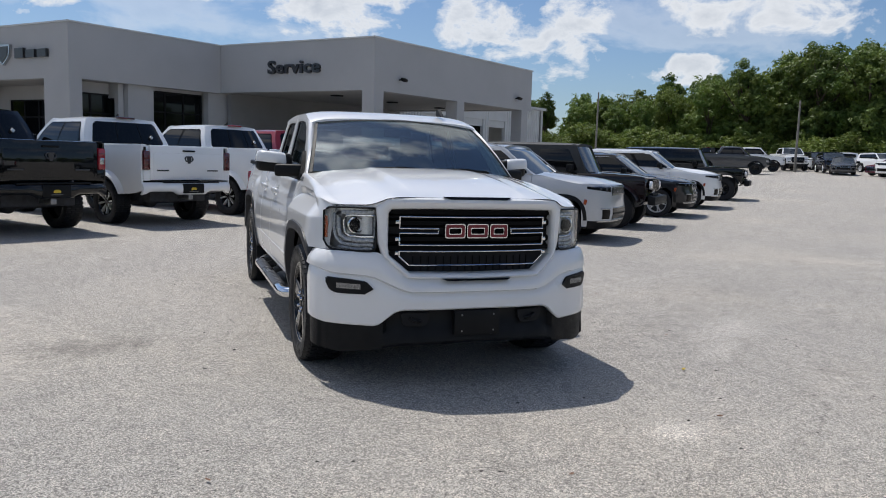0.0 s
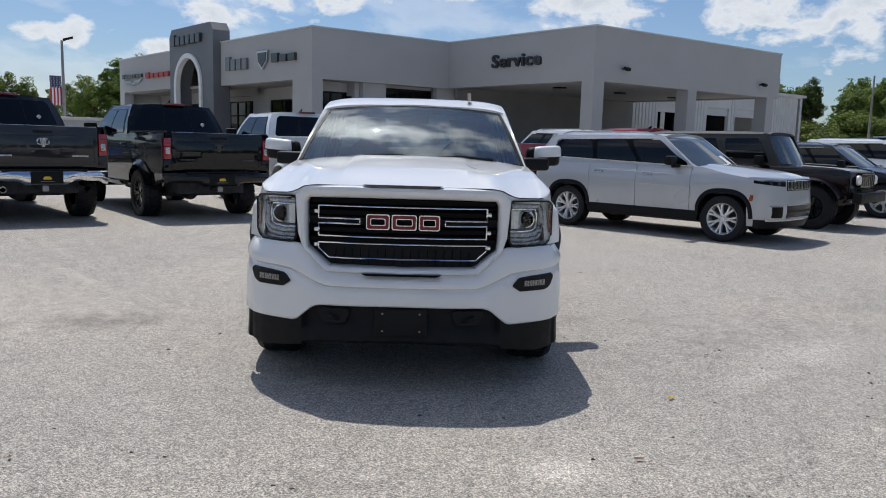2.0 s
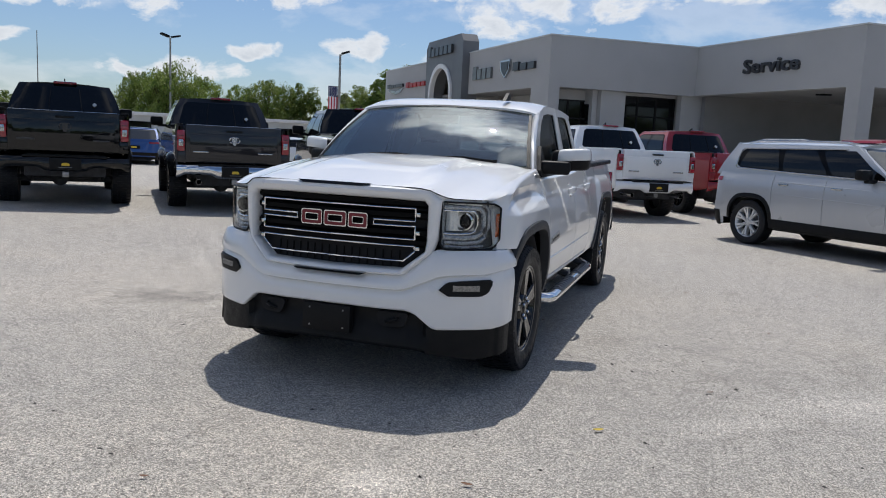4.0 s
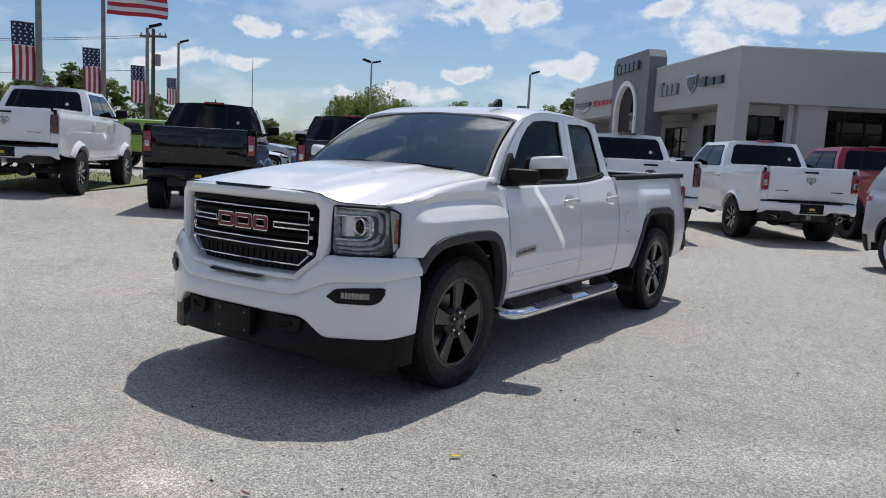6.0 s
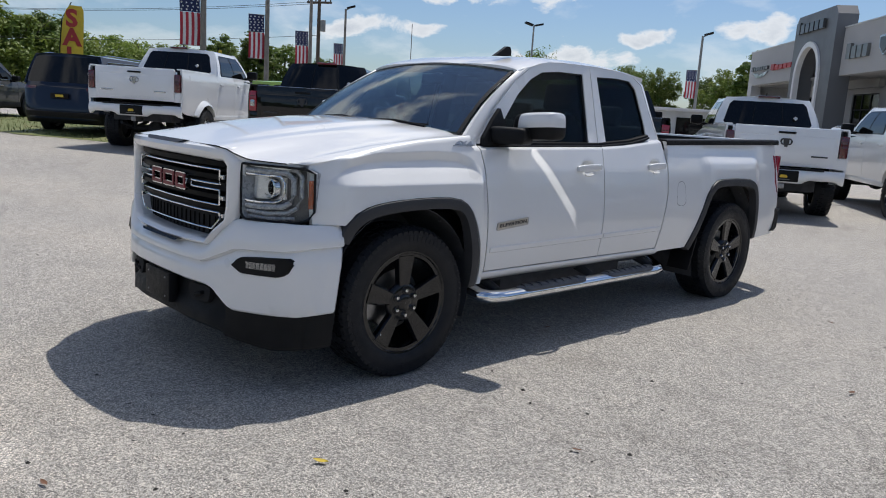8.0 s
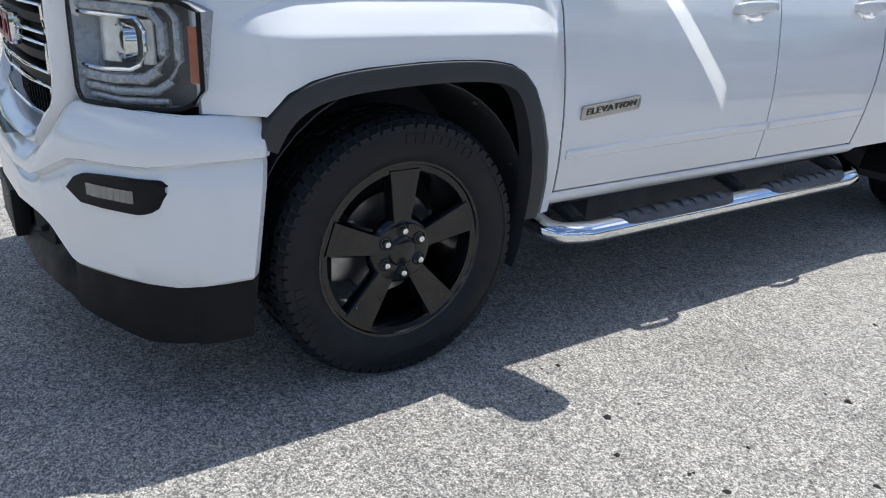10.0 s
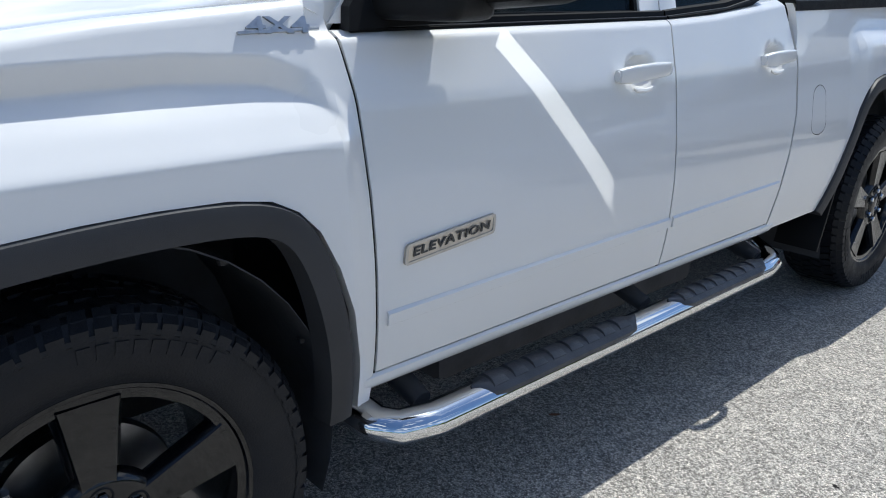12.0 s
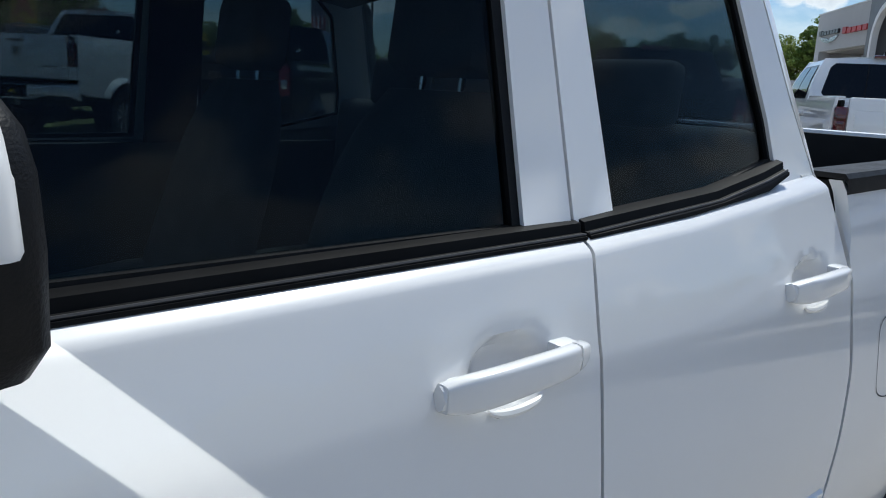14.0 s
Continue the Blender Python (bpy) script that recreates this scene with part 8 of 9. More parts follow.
def build_nose():
    xs = nose_xs()

    def zt(x):
        return interp(abs(x), [0, 0.40, 0.47, 0.60, 0.64, 1.02], [0.712, 0.712, 0.735, 0.858, 0.872, 0.866])

    def zc(x):
        return interp(abs(x), [0, 0.44, 0.50, 0.66, 0.72, 0.9, 1.02], [0.632, 0.632, 0.650, 0.722, 0.730, 0.738, 0.766])

    def zb(x):
        return interp(abs(x), [0, 0.49, 0.53, 0.625, 0.66, 0.95, 1.02], [0.517, 0.512, 0.500, 0.415, 0.406, 0.408, 0.425])
    # white bumper cover: a rolled upper brow, a step line and the lower face
    rows = []
    prof = [("t", -0.004, 0.085), ("t", 0.0, 0.060), ("t", -0.010, 0.046), (0.25, 0, 0.026), (0.55, 0, 0.006), (0.80, 0, -0.008), (0.93, 0, -0.014), ("c", 0.006, -0.020), ("c", 0.000, -0.016), ("c", -0.003, 0.012), ("c", -0.009, 0.026), ("c", -0.022, 0.014), ("l", 0.2, -0.002), ("l", 0.5, -0.009), ("l", 0.8, -0.006), ("b", 0.010, 0.000), ("b", 0.0, 0.010), ("b", 0.001, 0.06)]
    for k, d, o in prof:
        r = []
        for x in xs:
            a = abs(x)
            z = zt(x) + d if k == "t" else zc(x) + d if k == "c" else zb(x) + d if k == "b" else (zc(x) - 0.024) + (zb(x) - zc(x) + 0.024) * d if k == "l" else zt(x) - 0.012 + (zc(x) - zt(x) + 0.016) * k
            # at the corners the offset turns sideways
            side = smooth(0.90, 1.0, a)
            o = o * (1 - 0.75 * side) if o < 0 else o
            yy = face_y(x) + o * (1 - side) - smooth(0.95, 1.01, a) * max(0.0, 0.78 - z) * 0.13
            xx = math.copysign(a - o * side * 0.8, x)
            r.append((xx, yy, z))
        rows.append(r)
    part("front_bumper", shell(rows, lambda p: Vector((-math.copysign(0.02 * smooth(0.85, 1.0, abs(p.x)), p.x), 0.02, 0))), WHITE, TRUCK)
    # black lower fascia and chin
    rows = []
    for f, o in ((-0.02, 0.05), (0.15, 0.065), (0.5, 0.055), (0.62, 0.03), (0.9, 0.02), (1.0, 0.05)):
        r = []
        for x in xs:
            z1 = interp(abs(x), [0, 0.5, 0.85, 1.01], [0.288, 0.272, 0.222, 0.245])
            z = zb(x) + 0.01 + (z1 - zb(x) - 0.01) * f
            side = smooth(0.90, 1.0, abs(x))
            oo = o if abs(x) < 0.60 else min(o, 0.022)
            r.append((math.copysign(abs(x) - oo * side * 0.8, x), face_y(x) + oo * (1 - side) - smooth(0.95, 1.01, abs(x)) * max(0.0, 0.78 - z) * 0.13, z))
        rows.append(r)
    part("lower_fascia", shell(rows, (0, 0.02, 0)), TRIM, TRUCK, "black lower bumper and chin")
    for sgn in (1, -1):
        c = rounded([(sgn * 0.30, 0.045, 0.492), (sgn * 0.50, 0.075, 0.492), (sgn * 0.47, 0.075, 0.405), (sgn * 0.33, 0.045, 0.405)], 0.03)
        part("hook_opening", prism(c, (0, 0.05, 0)), SHADOWGAP, TRUCK)
        part("tow_hook", tube([(sgn * 0.37, 0.10, 0.43), (sgn * 0.37, 0.05, 0.435), (sgn * 0.40, 0.038, 0.445), (sgn * 0.43, 0.05, 0.455), (sgn * 0.43, 0.10, 0.46)], 0.011, 8), TRIM, TRUCK)
        # fog lamp in its dark bezel
        def nose(x, z, o):
            return (sgn * x, face_y(x) - 0.006 - o, z)
        rows = []
        for x in lin(0.668, 0.934, 18):
            lo_ = interp(x, [0.668, 0.715, 0.88, 0.915, 0.934], [0.640, 0.607, 0.606, 0.622, 0.672])
            hi_ = interp(x, [0.668, 0.705, 0.80, 0.925, 0.934], [0.650, 0.690, 0.700, 0.706, 0.694])
            rows.append([nose(x, lo_, -0.004), nose(x, lo_ + 0.004, 0.007), nose(x, (lo_ + hi_) / 2, 0.008), nose(x, hi_ - 0.004, 0.007), nose(x, hi_, -0.004)])
        bz = part("fog_bezel", shell(rows, (0, 0.012, 0)), TRIM, TRUCK, "dark fog lamp bezel")
        lens = part("fog_lens", shell([[nose(x, z, 0.009 + 0.006 * (k % 2)) for k, x in enumerate(lin(0.742, 0.878, 17))] for z in lin(0.640, 0.674, 4)], (0, 0.02, 0)), FOGLENS, bz, "clear fog lamp lens")
    # plate holder without a plate
    ph = part("plate_holder", box((-0.155, -0.004, 0.345), (0.160, 0.05, 0.508), 0.010), TRIM, TRUCK, "empty black plate holder")
    for x in (-0.105, 0.115):
        for z in (0.375, 0.480):
            part("screw", lathe([(-0.009, 0.001), (-0.009, 0.005), (-0.002, 0.006)], 8, "y", (x, 0, z)), STEEL, ph)
    part("lip_slot", prism([(-0.235, 0.014, 0.711), (0.235, 0.014, 0.711), (0.205, 0.006, 0.701), (-0.205, 0.006, 0.701)], (0, 0.03, 0)), GLOSSBLK, TRUCK, smooth=False)

    # white grille surround
    outer = [(-0.585, 1.222), (-0.30, 1.226), (0.30, 1.226), (0.585, 1.222), (0.648, 1.160), (0.630, 0.93), (0.600, 0.845), (0.455, 0.710), (0.0, 0.700), (-0.455, 0.710), (-0.600, 0.845), (-0.630, 0.93), (-0.648, 1.160)]
    inner = [(-0.550, 1.146), (-0.30, 1.152), (0.30, 1.152), (0.550, 1.146), (0.568, 1.120), (0.568, 0.92), (0.562, 0.858), (0.432, 0.748), (0.0, 0.742), (-0.432, 0.748), (-0.562, 0.858), (-0.568, 0.92), (-0.568, 1.120)]
    O, I = match(outer, 5), match(inner, 5)

    def ring(t, o):
        return [Vector((p[0] + (q[0] - p[0]) * t, face_y(p[0] + (q[0] - p[0]) * t) + o, p[1] + (q[1] - p[1]) * t)) for p, q in zip(O, I)]
    loops = [ring(0.0, 0.085), ring(0.02, 0.052), ring(0.14, 0.030), ring(0.40, 0.022), ring(0.72, 0.030), ring(0.90, 0.045), ring(1.0, 0.070), ring(1.03, 0.14)]
    bm = bmesh.new()
    add_grid(bm, loops, closed=True)
    part("grille_surround", bm, WHITE, TRUCK)
    # black grille with its chrome bars
    def gy(x, o=0.0):
        return face_y(x) + 0.085 - o
    gx = lin(-0.575, 0.575, 25)
    gr = part("grille", shell([[(x, gy(x, -0.035), z) for x in gx] for z in lin(0.735, 1.16, 6)], (0, 0.02, 0)), SHADOWGAP, TRUCK, "gloss black grille")
    for z in (1.130, 1.062, 0.960, 0.900):
        part("grille_slat", shell([[(x, gy(x, o), z + dz) for x in lin(-0.56, 0.56, 23)] for dz, o in ((-0.026, -0.02), (-0.012, 0.004), (0.012, 0.004), (0.026, -0.02))], (0, 0.015, 0)), GRILLEBLK, gr)
    # fine mesh behind the lowest opening
    for k in range(17):
        x = -0.40 + 0.8 * k / 16
        part("grille_rib", box((-0.003, -0.006, -0.05), (0.003, 0.010, 0.05), 0.001, pose(x, gy(x, -0.034), 0.800)), GRILLEBLK, gr)

    def bar(pts, r=0.0055):
        out = []
        for (x0, z0), (x1, z1) in zip(pts, pts[1:]):
            n = max(2, int(abs(x1 - x0) / 0.06) + 1)
            out += [(x0 + (x1 - x0) * t / n, z0 + (z1 - z0) * t / n) for t in range(n)]
        out.append(pts[-1])
        return tube([(x, gy(x, 0.012), z) for x, z in out], r, 8)
    part("chrome_bar", bar([(-0.50, 1.102), (0.50, 1.102)], 0.0050), CHROME, gr, "chrome grille bar")
    part("chrome_bar", bar([(-0.50, 0.922), (0.50, 0.922)], 0.0050), CHROME, gr, "chrome grille bar")
    part("chrome_bar", bar([(-0.50, 0.882), (0.50, 0.882)], 0.0050), CHROME, gr, "chrome grille bar")
    part("chrome_bar", bar([(-0.50, 0.882), (-0.50, 0.850), (-0.437, 0.793), (0.437, 0.793), (0.50, 0.850), (0.50, 0.882)], 0.0050), CHROME, gr, "chrome grille bar")
    for sgn in (1, -1):
        part("chrome_bar", bar([(sgn * 0.50, 1.102), (sgn * 0.50, 1.028), (sgn * 0.252, 1.028), (sgn * 0.252, 0.998), (sgn * 0.50, 0.998), (sgn * 0.50, 0.922)]), CHROME, gr, "chrome grille bar")
        for z in (1.066, 0.958, 0.868):
            part("chrome_tab", box((-0.012, -0.010, -0.011), (0.012, 0.014, 0.011), 0.003, pose(sgn * 0.515, gy(0.522, 0.008), z)), CHROME, gr)
    # emblem: three red blocks rimmed with chrome
    for x0, x1 in ((-0.214, -0.076), (-0.064, 0.084), (0.096, 0.221)):
        def frame_of(inset, o):
            return rounded([(x0 + inset, gy(0, o), 0.968 + inset), (x1 - inset, gy(0, o), 0.968 + inset), (x1 - inset, gy(0, o), 1.060 - inset), (x0 + inset, gy(0, o), 1.060 - inset)], 0.014 - inset * 0.2, 3)
        bm = bmesh.new()
        add_ring(bm, frame_of(0.0, 0.022), frame_of(0.029, 0.022), (0, 0.03, 0))
        e = part("emblem_rim", bm, CHROME, gr, "chrome-rimmed emblem block")
        bm = bmesh.new()
        add_ring(bm, frame_of(0.006, 0.026), frame_of(0.024, 0.026), (0, 0.01, 0))
        part("emblem_face", bm, EMBLEMRED, e, "red emblem face")

    # head lamps
    for sgn in (1, -1):
        def hl(u, z, o=0.0):
            x = 0.642 + 0.288 * u
            return Vector((sgn * (x - o * 0.45 * u), 0.158 + 0.245 * u ** 1.55 + o, z))
        def zlo(u):
            return interp(u, [0, 0.04, 0.10, 0.8, 0.93, 1.0], [0.905, 0.885, 0.876, 0.872, 0.885, 0.93])
        def zhi(u):
            return interp(u, [0, 0.5, 0.9, 1.0], [1.150, 1.148, 1.142, 1.120])
        us = lin(0, 1, 19)
        lamp = part("headlight", shell([[hl(u, zlo(u) + (zhi(u) - zlo(u)) * v, 0.085) for u in us] for v in lin(0, 1, 7)], (0, 0.02, 0)), LAMPGREY, TRUCK, "clear headlight with grey inner rails")
        bm = bmesh.new()
        rim = [hl(u, zlo(u), 0.004) for u in us] + [hl(u, zhi(u), 0.004) for u in us[::-1]]
        rin = [hl(u, zlo(u), 0.090) for u in us] + [hl(u, zhi(u), 0.090) for u in us[::-1]]
        add_grid(bm, [rim, rin], closed=True)
        part("lamp_wall", bm, LAMPRAIL, lamp)
        part("lamp_seal", tube(rim + [rim[0]], 0.0065, 6), TRIM, lamp, "thin black lamp surround")
        part("reflector", shell([[hl(u, z, 0.072 - 0.014 * math.sin(9 * u) ** 2) for u in lin(0.03, 0.58, 15)] for z in lin(0.978, 1.090, 5)], (0, 0.01, 0)), CLEARLENS, lamp, "chrome reflector")
        c = hl(0.40, 1.036, 0.058)
        part("projector_ring", lathe([(0.012, 0.058), (-0.016, 0.055), (-0.019, 0.047), (0.01, 0.042)], 28, "y", c), CHROME, lamp)
        part("projector_lens", lathe([(-0.016, 0.001), (-0.014, 0.02), (-0.006, 0.034), (0.008, 0.042)], 24, "y", c), GLOSSBLK, lamp, "dark projector lens")

        def guide(pts, r, material, name, o):
            part(name, tube([hl(u, z, o) for u, z in pts], r, 8), material, lamp)
        guide([(0.02, 0.966), (0.30, 0.963), (0.52, 0.967), (0.60, 0.982), (0.635, 1.015), (0.635, 1.065), (0.58, 1.096), (0.3, 1.099), (0.02, 1.100)], 0.006, CHROME, "light_guide", 0.024)
        guide([(0.02, 0.944), (0.35, 0.940), (0.60, 0.945), (0.70, 0.970), (0.735, 1.01), (0.735, 1.085), (0.66, 1.114), (0.4, 1.118), (0.02, 1.120)], 0.015, LAMPRAIL, "light_guide", 0.030)
        guide([(0.03, 0.914), (0.40, 0.909), (0.66, 0.915), (0.77, 0.945), (0.82, 1.0), (0.82, 1.10), (0.75, 1.132), (0.4, 1.136)], 0.012, LAMPRAIL, "light_guide", 0.034)
        guide([(0.05, 0.890), (0.40, 0.885), (0.74, 0.890)], 0.009, LAMPRAIL, "light_guide", 0.036)
        part("side_marker", shell([[hl(u, z, 0.008) for u in lin(0.93, 0.99, 4)] for z in lin(0.945, 1.085, 5)], (0, 0.004, 0)), AMBER, lamp, "amber side marker")
        part("lamp_cover", shell([[hl(u, zlo(u) + (zhi(u) - zlo(u)) * v, 0.0) for u in us] for v in lin(0, 1, 7)], (0, 0.003, 0)), LENSGLASS, lamp, "clear cover")


def arch_strip(curve, cy, cz, sgn, name):
    """The dark moulding that follows a wheel opening."""
    rows = []
    P = []
    for (y0, z0), (y1, z1) in zip(curve, curve[1:]):
        P += [(y0 + (y1 - y0) * t / 3, z0 + (z1 - z0) * t / 3) for t in range(3)]
    P.append(curve[-1])
    for _ in range(4):
        P = [P[0]] + [((a[0] + 2 * b[0] + c[0]) / 4, (a[1] + 2 * b[1] + c[1]) / 4) for a, b, c in zip(P, P[1:], P[2:])] + [P[-1]]
    for k, (y, z) in enumerate(P):
        a, b = P[max(0, k - 1)], P[min(len(P) - 1, k + 1)]
        t = Vector((b[0] - a[0], b[1] - a[1])).normalized()
        n = Vector((t[1], -t[0]))
        if n.dot(Vector((cy - y, cz - z))) < 0:
            n = -n
        w = 0.062
        q = (y + n[0] * w, z + n[1] * w)
        m = (y + n[0] * w * 0.45, z + n[1] * w * 0.45)
        x0 = body_x(y, z)
        rows.append([(sgn * (x0 - 0.002), y, z), (sgn * (x0 + 0.010), y + n[0] * 0.004, z + n[1] * 0.004), (sgn * (x0 + 0.016), m[0], m[1]), (sgn * (x0 + 0.012), q[0], q[1]), (sgn * (x0 - 0.05), q[0] + n[0] * 0.004, q[1] + n[1] * 0.004), (sgn * (x0 - 0.05), y, z)])
    bm = bmesh.new()
    V = add_grid(bm, rows, closed=True)
    bm.faces.new(V[0]); bm.faces.new(V[-1])
    return part(name, bm, GREYTRIM, TRUCK, "dark grey wheel-arch moulding")


def build_bed():
    for sgn in (1, -1):
        ys = sorted({*lin(3.612, 5.545, 34), *[p[0] for p in REAR_ARCH]})
        rows = []
        for y in ys:
            zb = interp(y, [3.5] + [p[0] for p in REAR_ARCH] + [5.20, 5.6], [0.497] + [p[1] for p in REAR_ARCH] + [0.497, 0.51])
            zt_ = interp(y, [3.56, 5.55], [1.338, 1.372])
            r = []
            for v in lin(0, 1, 34):
                z = zb + (zt_ - zb) * v
                yy = y + (interp(z, SEAM_Z, SEAM_R) + 0.010 - 3.612) * (1 - smooth(3.61, 3.90, y)) * (1 - smooth(1.15, 1.25, z))
                r.append((sgn * body_x(yy, z), yy, z))
            rows.append(r)
        part("bed_side", shell(rows, (-0.03 * sgn, 0, 0)), WHITE, TRUCK)
        part("bed_inner", box((min(sgn * 0.80, sgn * 0.83), 3.62, 0.78), (max(sgn * 0.80, sgn * 0.83), 5.5, 1.345)), TRIM, TRUCK)
        rows = []
        for y in lin(3.60, 5.56, 12):
            z = interp(y, [3.56, 5.55], [1.340, 1.374])
            rows.append([(sgn * 0.914, y, z - 0.018), (sgn * 0.913, y, z + 0.004), (sgn * 0.904, y, z + 0.014), (sgn * 0.81, y, z + 0.014), (sgn * 0.785, y, z - 0.01)])
        part("rail_cap", shell(rows, (0, 0, -0.012)), TRIM, TRUCK, "black bed rail cap")
        tl = part("tail_lamp", shell([[(sgn * (body_x(min(y, 5.53), z) + 0.003 - 0.02 * (k / 5) ** 2), y, z) for k, y in enumerate(lin(5.47 if z > 1.0 else 5.50, 5.585, 6))] for z in lin(0.905, 1.245, 8)], (-0.05 * sgn, 0, 0)), REDLENS, TRUCK, "red tail lamp")
        part("lamp_back", box((min(sgn * 0.78, sgn * 0.945), 5.53, 0.905), (max(sgn * 0.78, sgn * 0.945), 5.59, 1.245), 0.015), REDLENS, tl)
        if sgn > 0:
            # fuel door, a shallow lid with a dark joint round it
            lid = [(3.705, 0.86), (3.72, 1.02), (3.775, 1.042), (3.83, 1.02), (3.845, 0.86), (3.775, 0.838)]
            bm = bmesh.new()
            add_ring(bm, [(body_x(y, z) + 0.0012, y, z) for y, z in [(p.x, p.y) for p in rounded([Vector((a, b, 0)) for a, b in lid], 0.04)]], [(body_x(y, z) + 0.0012, y, z) for y, z in [(p.x * 0.972 + 3.775 * 0.028, p.y * 0.972 + 0.94 * 0.028) for p in rounded([Vector((a, b, 0)) for a, b in lid], 0.04)]])
            part("fuel_door_joint", bm, SHADOWGAP, TRUCK, "fuel filler lid outline")
        part("mud_flap", box((min(sgn * 0.79, sgn * 0.985), -0.008, -0.13), (max(sgn * 0.79, sgn * 0.985), 0.008, 0.16), 0.004, pose(0, 4.06, 0.42, -18)), TRIM, TRUCK, "black mud flap")
    part("bed_floor", box((-0.82, 3.57, 0.74), (0.82, 5.5, 0.79), 0.01), TRIM, TRUCK)
    part("bed_front", box((-0.88, 3.62, 0.6), (0.88, 3.65, 1.338), 0.01), TRIM, TRUCK)
    tg = part("tailgate", box((-0.79, 5.50, 0.76), (0.79, 5.575, 1.378), 0.02), WHITE, TRUCK)
    part("tailgate_liner", box((-0.785, 5.485, 0.80), (0.785, 5.502, 1.36), 0.004), TRIM, tg)
    part("gate_handle", box((-0.12, 5.57, 1.20), (0.12, 5.59, 1.26), 0.01), TRIM, tg)
    rows = []
    for z, o in ((0.52, -0.05), (0.545, 0.0), (0.64, 0.01), (0.70, 0.0), (0.735, -0.06)):
        r = []
        for u in lin(-1, 1, 27):
            r.append((0.985 * u, 5.80 + o - 0.21 * abs(u) ** 5, z + 0.02 * abs(u) ** 3))
        rows.append(r)
    part("rear_bumper", shell(rows, (0, -0.08, 0)), TRIM, TRUCK, "dark rear step bumper")
    part("bumper_top", box((-0.93, 5.57, 0.715), (0.93, 5.74, 0.735), 0.008), TRIM, TRUCK)


def build_underside():
    bm = bmesh.new()
    add_box(bm, (-0.50, 0.30, 0.34), (-0.36, 5.6, 0.52), 0.01)
    add_box(bm, (0.36, 0.30, 0.34), (0.50, 5.6, 0.52), 0.01)
    for y in (0.5, 1.5, 2.4, 3.4, 5.4):
        add_box(bm, (-0.5, y, 0.36), (0.5, y + 0.1, 0.48), 0.01)
    add_box(bm, (-0.35, 0.35, 0.30), (0.35, 1.6, 0.55), 0.05)
    add_box(bm, (-0.85, 1.55, 0.42), (0.85, 3.5, 0.50))
    add_box(bm, (0.50, 1.95, 0.29), (0.80, 3.30, 0.45), 0.04)
    add_box(bm, (-0.34, 1.60, 0.30), (0.34, 2.55, 0.45), 0.05)
    add_tube(bm, [(-0.28, 1.6, 0.33), (-0.30, 3.2, 0.33), (-0.62, 3.9, 0.36), (-0.66, 5.3, 0.40)], 0.045, 10)
    add_tube(bm, [(-0.8, 4.625, 0.4), (0.8, 4.625, 0.4)], 0.05, 10)
    add_lathe(bm, [(-0.18, 0.03), (-0.1, 0.15), (0.1, 0.15), (0.18, 0.03)], 14, "y", (0.0, 4.625, 0.4))
    add_tube(bm, [(-0.8, 0.98, 0.38), (0.8, 0.98, 0.38)], 0.045, 10)
    add_tube(bm, [(0.0, 1.6, 0.42), (0.0, 4.5, 0.41)], 0.04, 8)
    part("chassis", bm, DARKVOID, TRUCK, "dark frame and axles")
    for sgn in (1, -1):
        for cy, r0, z1 in ((0.99, 0.50, 0.0), (4.625, 0.52, 0.05)):
            rows = []
            for t in lin(-0.12 * math.pi, 1.12 * math.pi, 24):
                rows.append([(sgn * x, cy + math.cos(t) * r0, 0.44 + math.sin(t) * (r0 + z1)) for x in (0.50, 0.65, 0.80, 0.955)])
            ln = part("wheel_liner", shell(rows, (0, 0, 0.004)), DARKVOID, TRUCK, "dark wheel-well liner")
            part("liner_wall", box((min(sgn * 0.50, sgn * 0.52), cy - r0, 0.40), (max(sgn * 0.50, sgn * 0.52), cy + r0, 0.95)), DARKVOID, ln)
            for t in (0.12, 0.30, 0.62, 0.80):
                c = (sgn * 0.90, cy + math.cos(t * math.pi) * (r0 - 0.004), 0.44 + math.sin(t * math.pi) * (r0 + z1 - 0.004))
                part("clip", lathe([(-0.006, 0.001), (-0.006, 0.010), (0.006, 0.012)], 8, "z", c), GREYTRIM, ln)


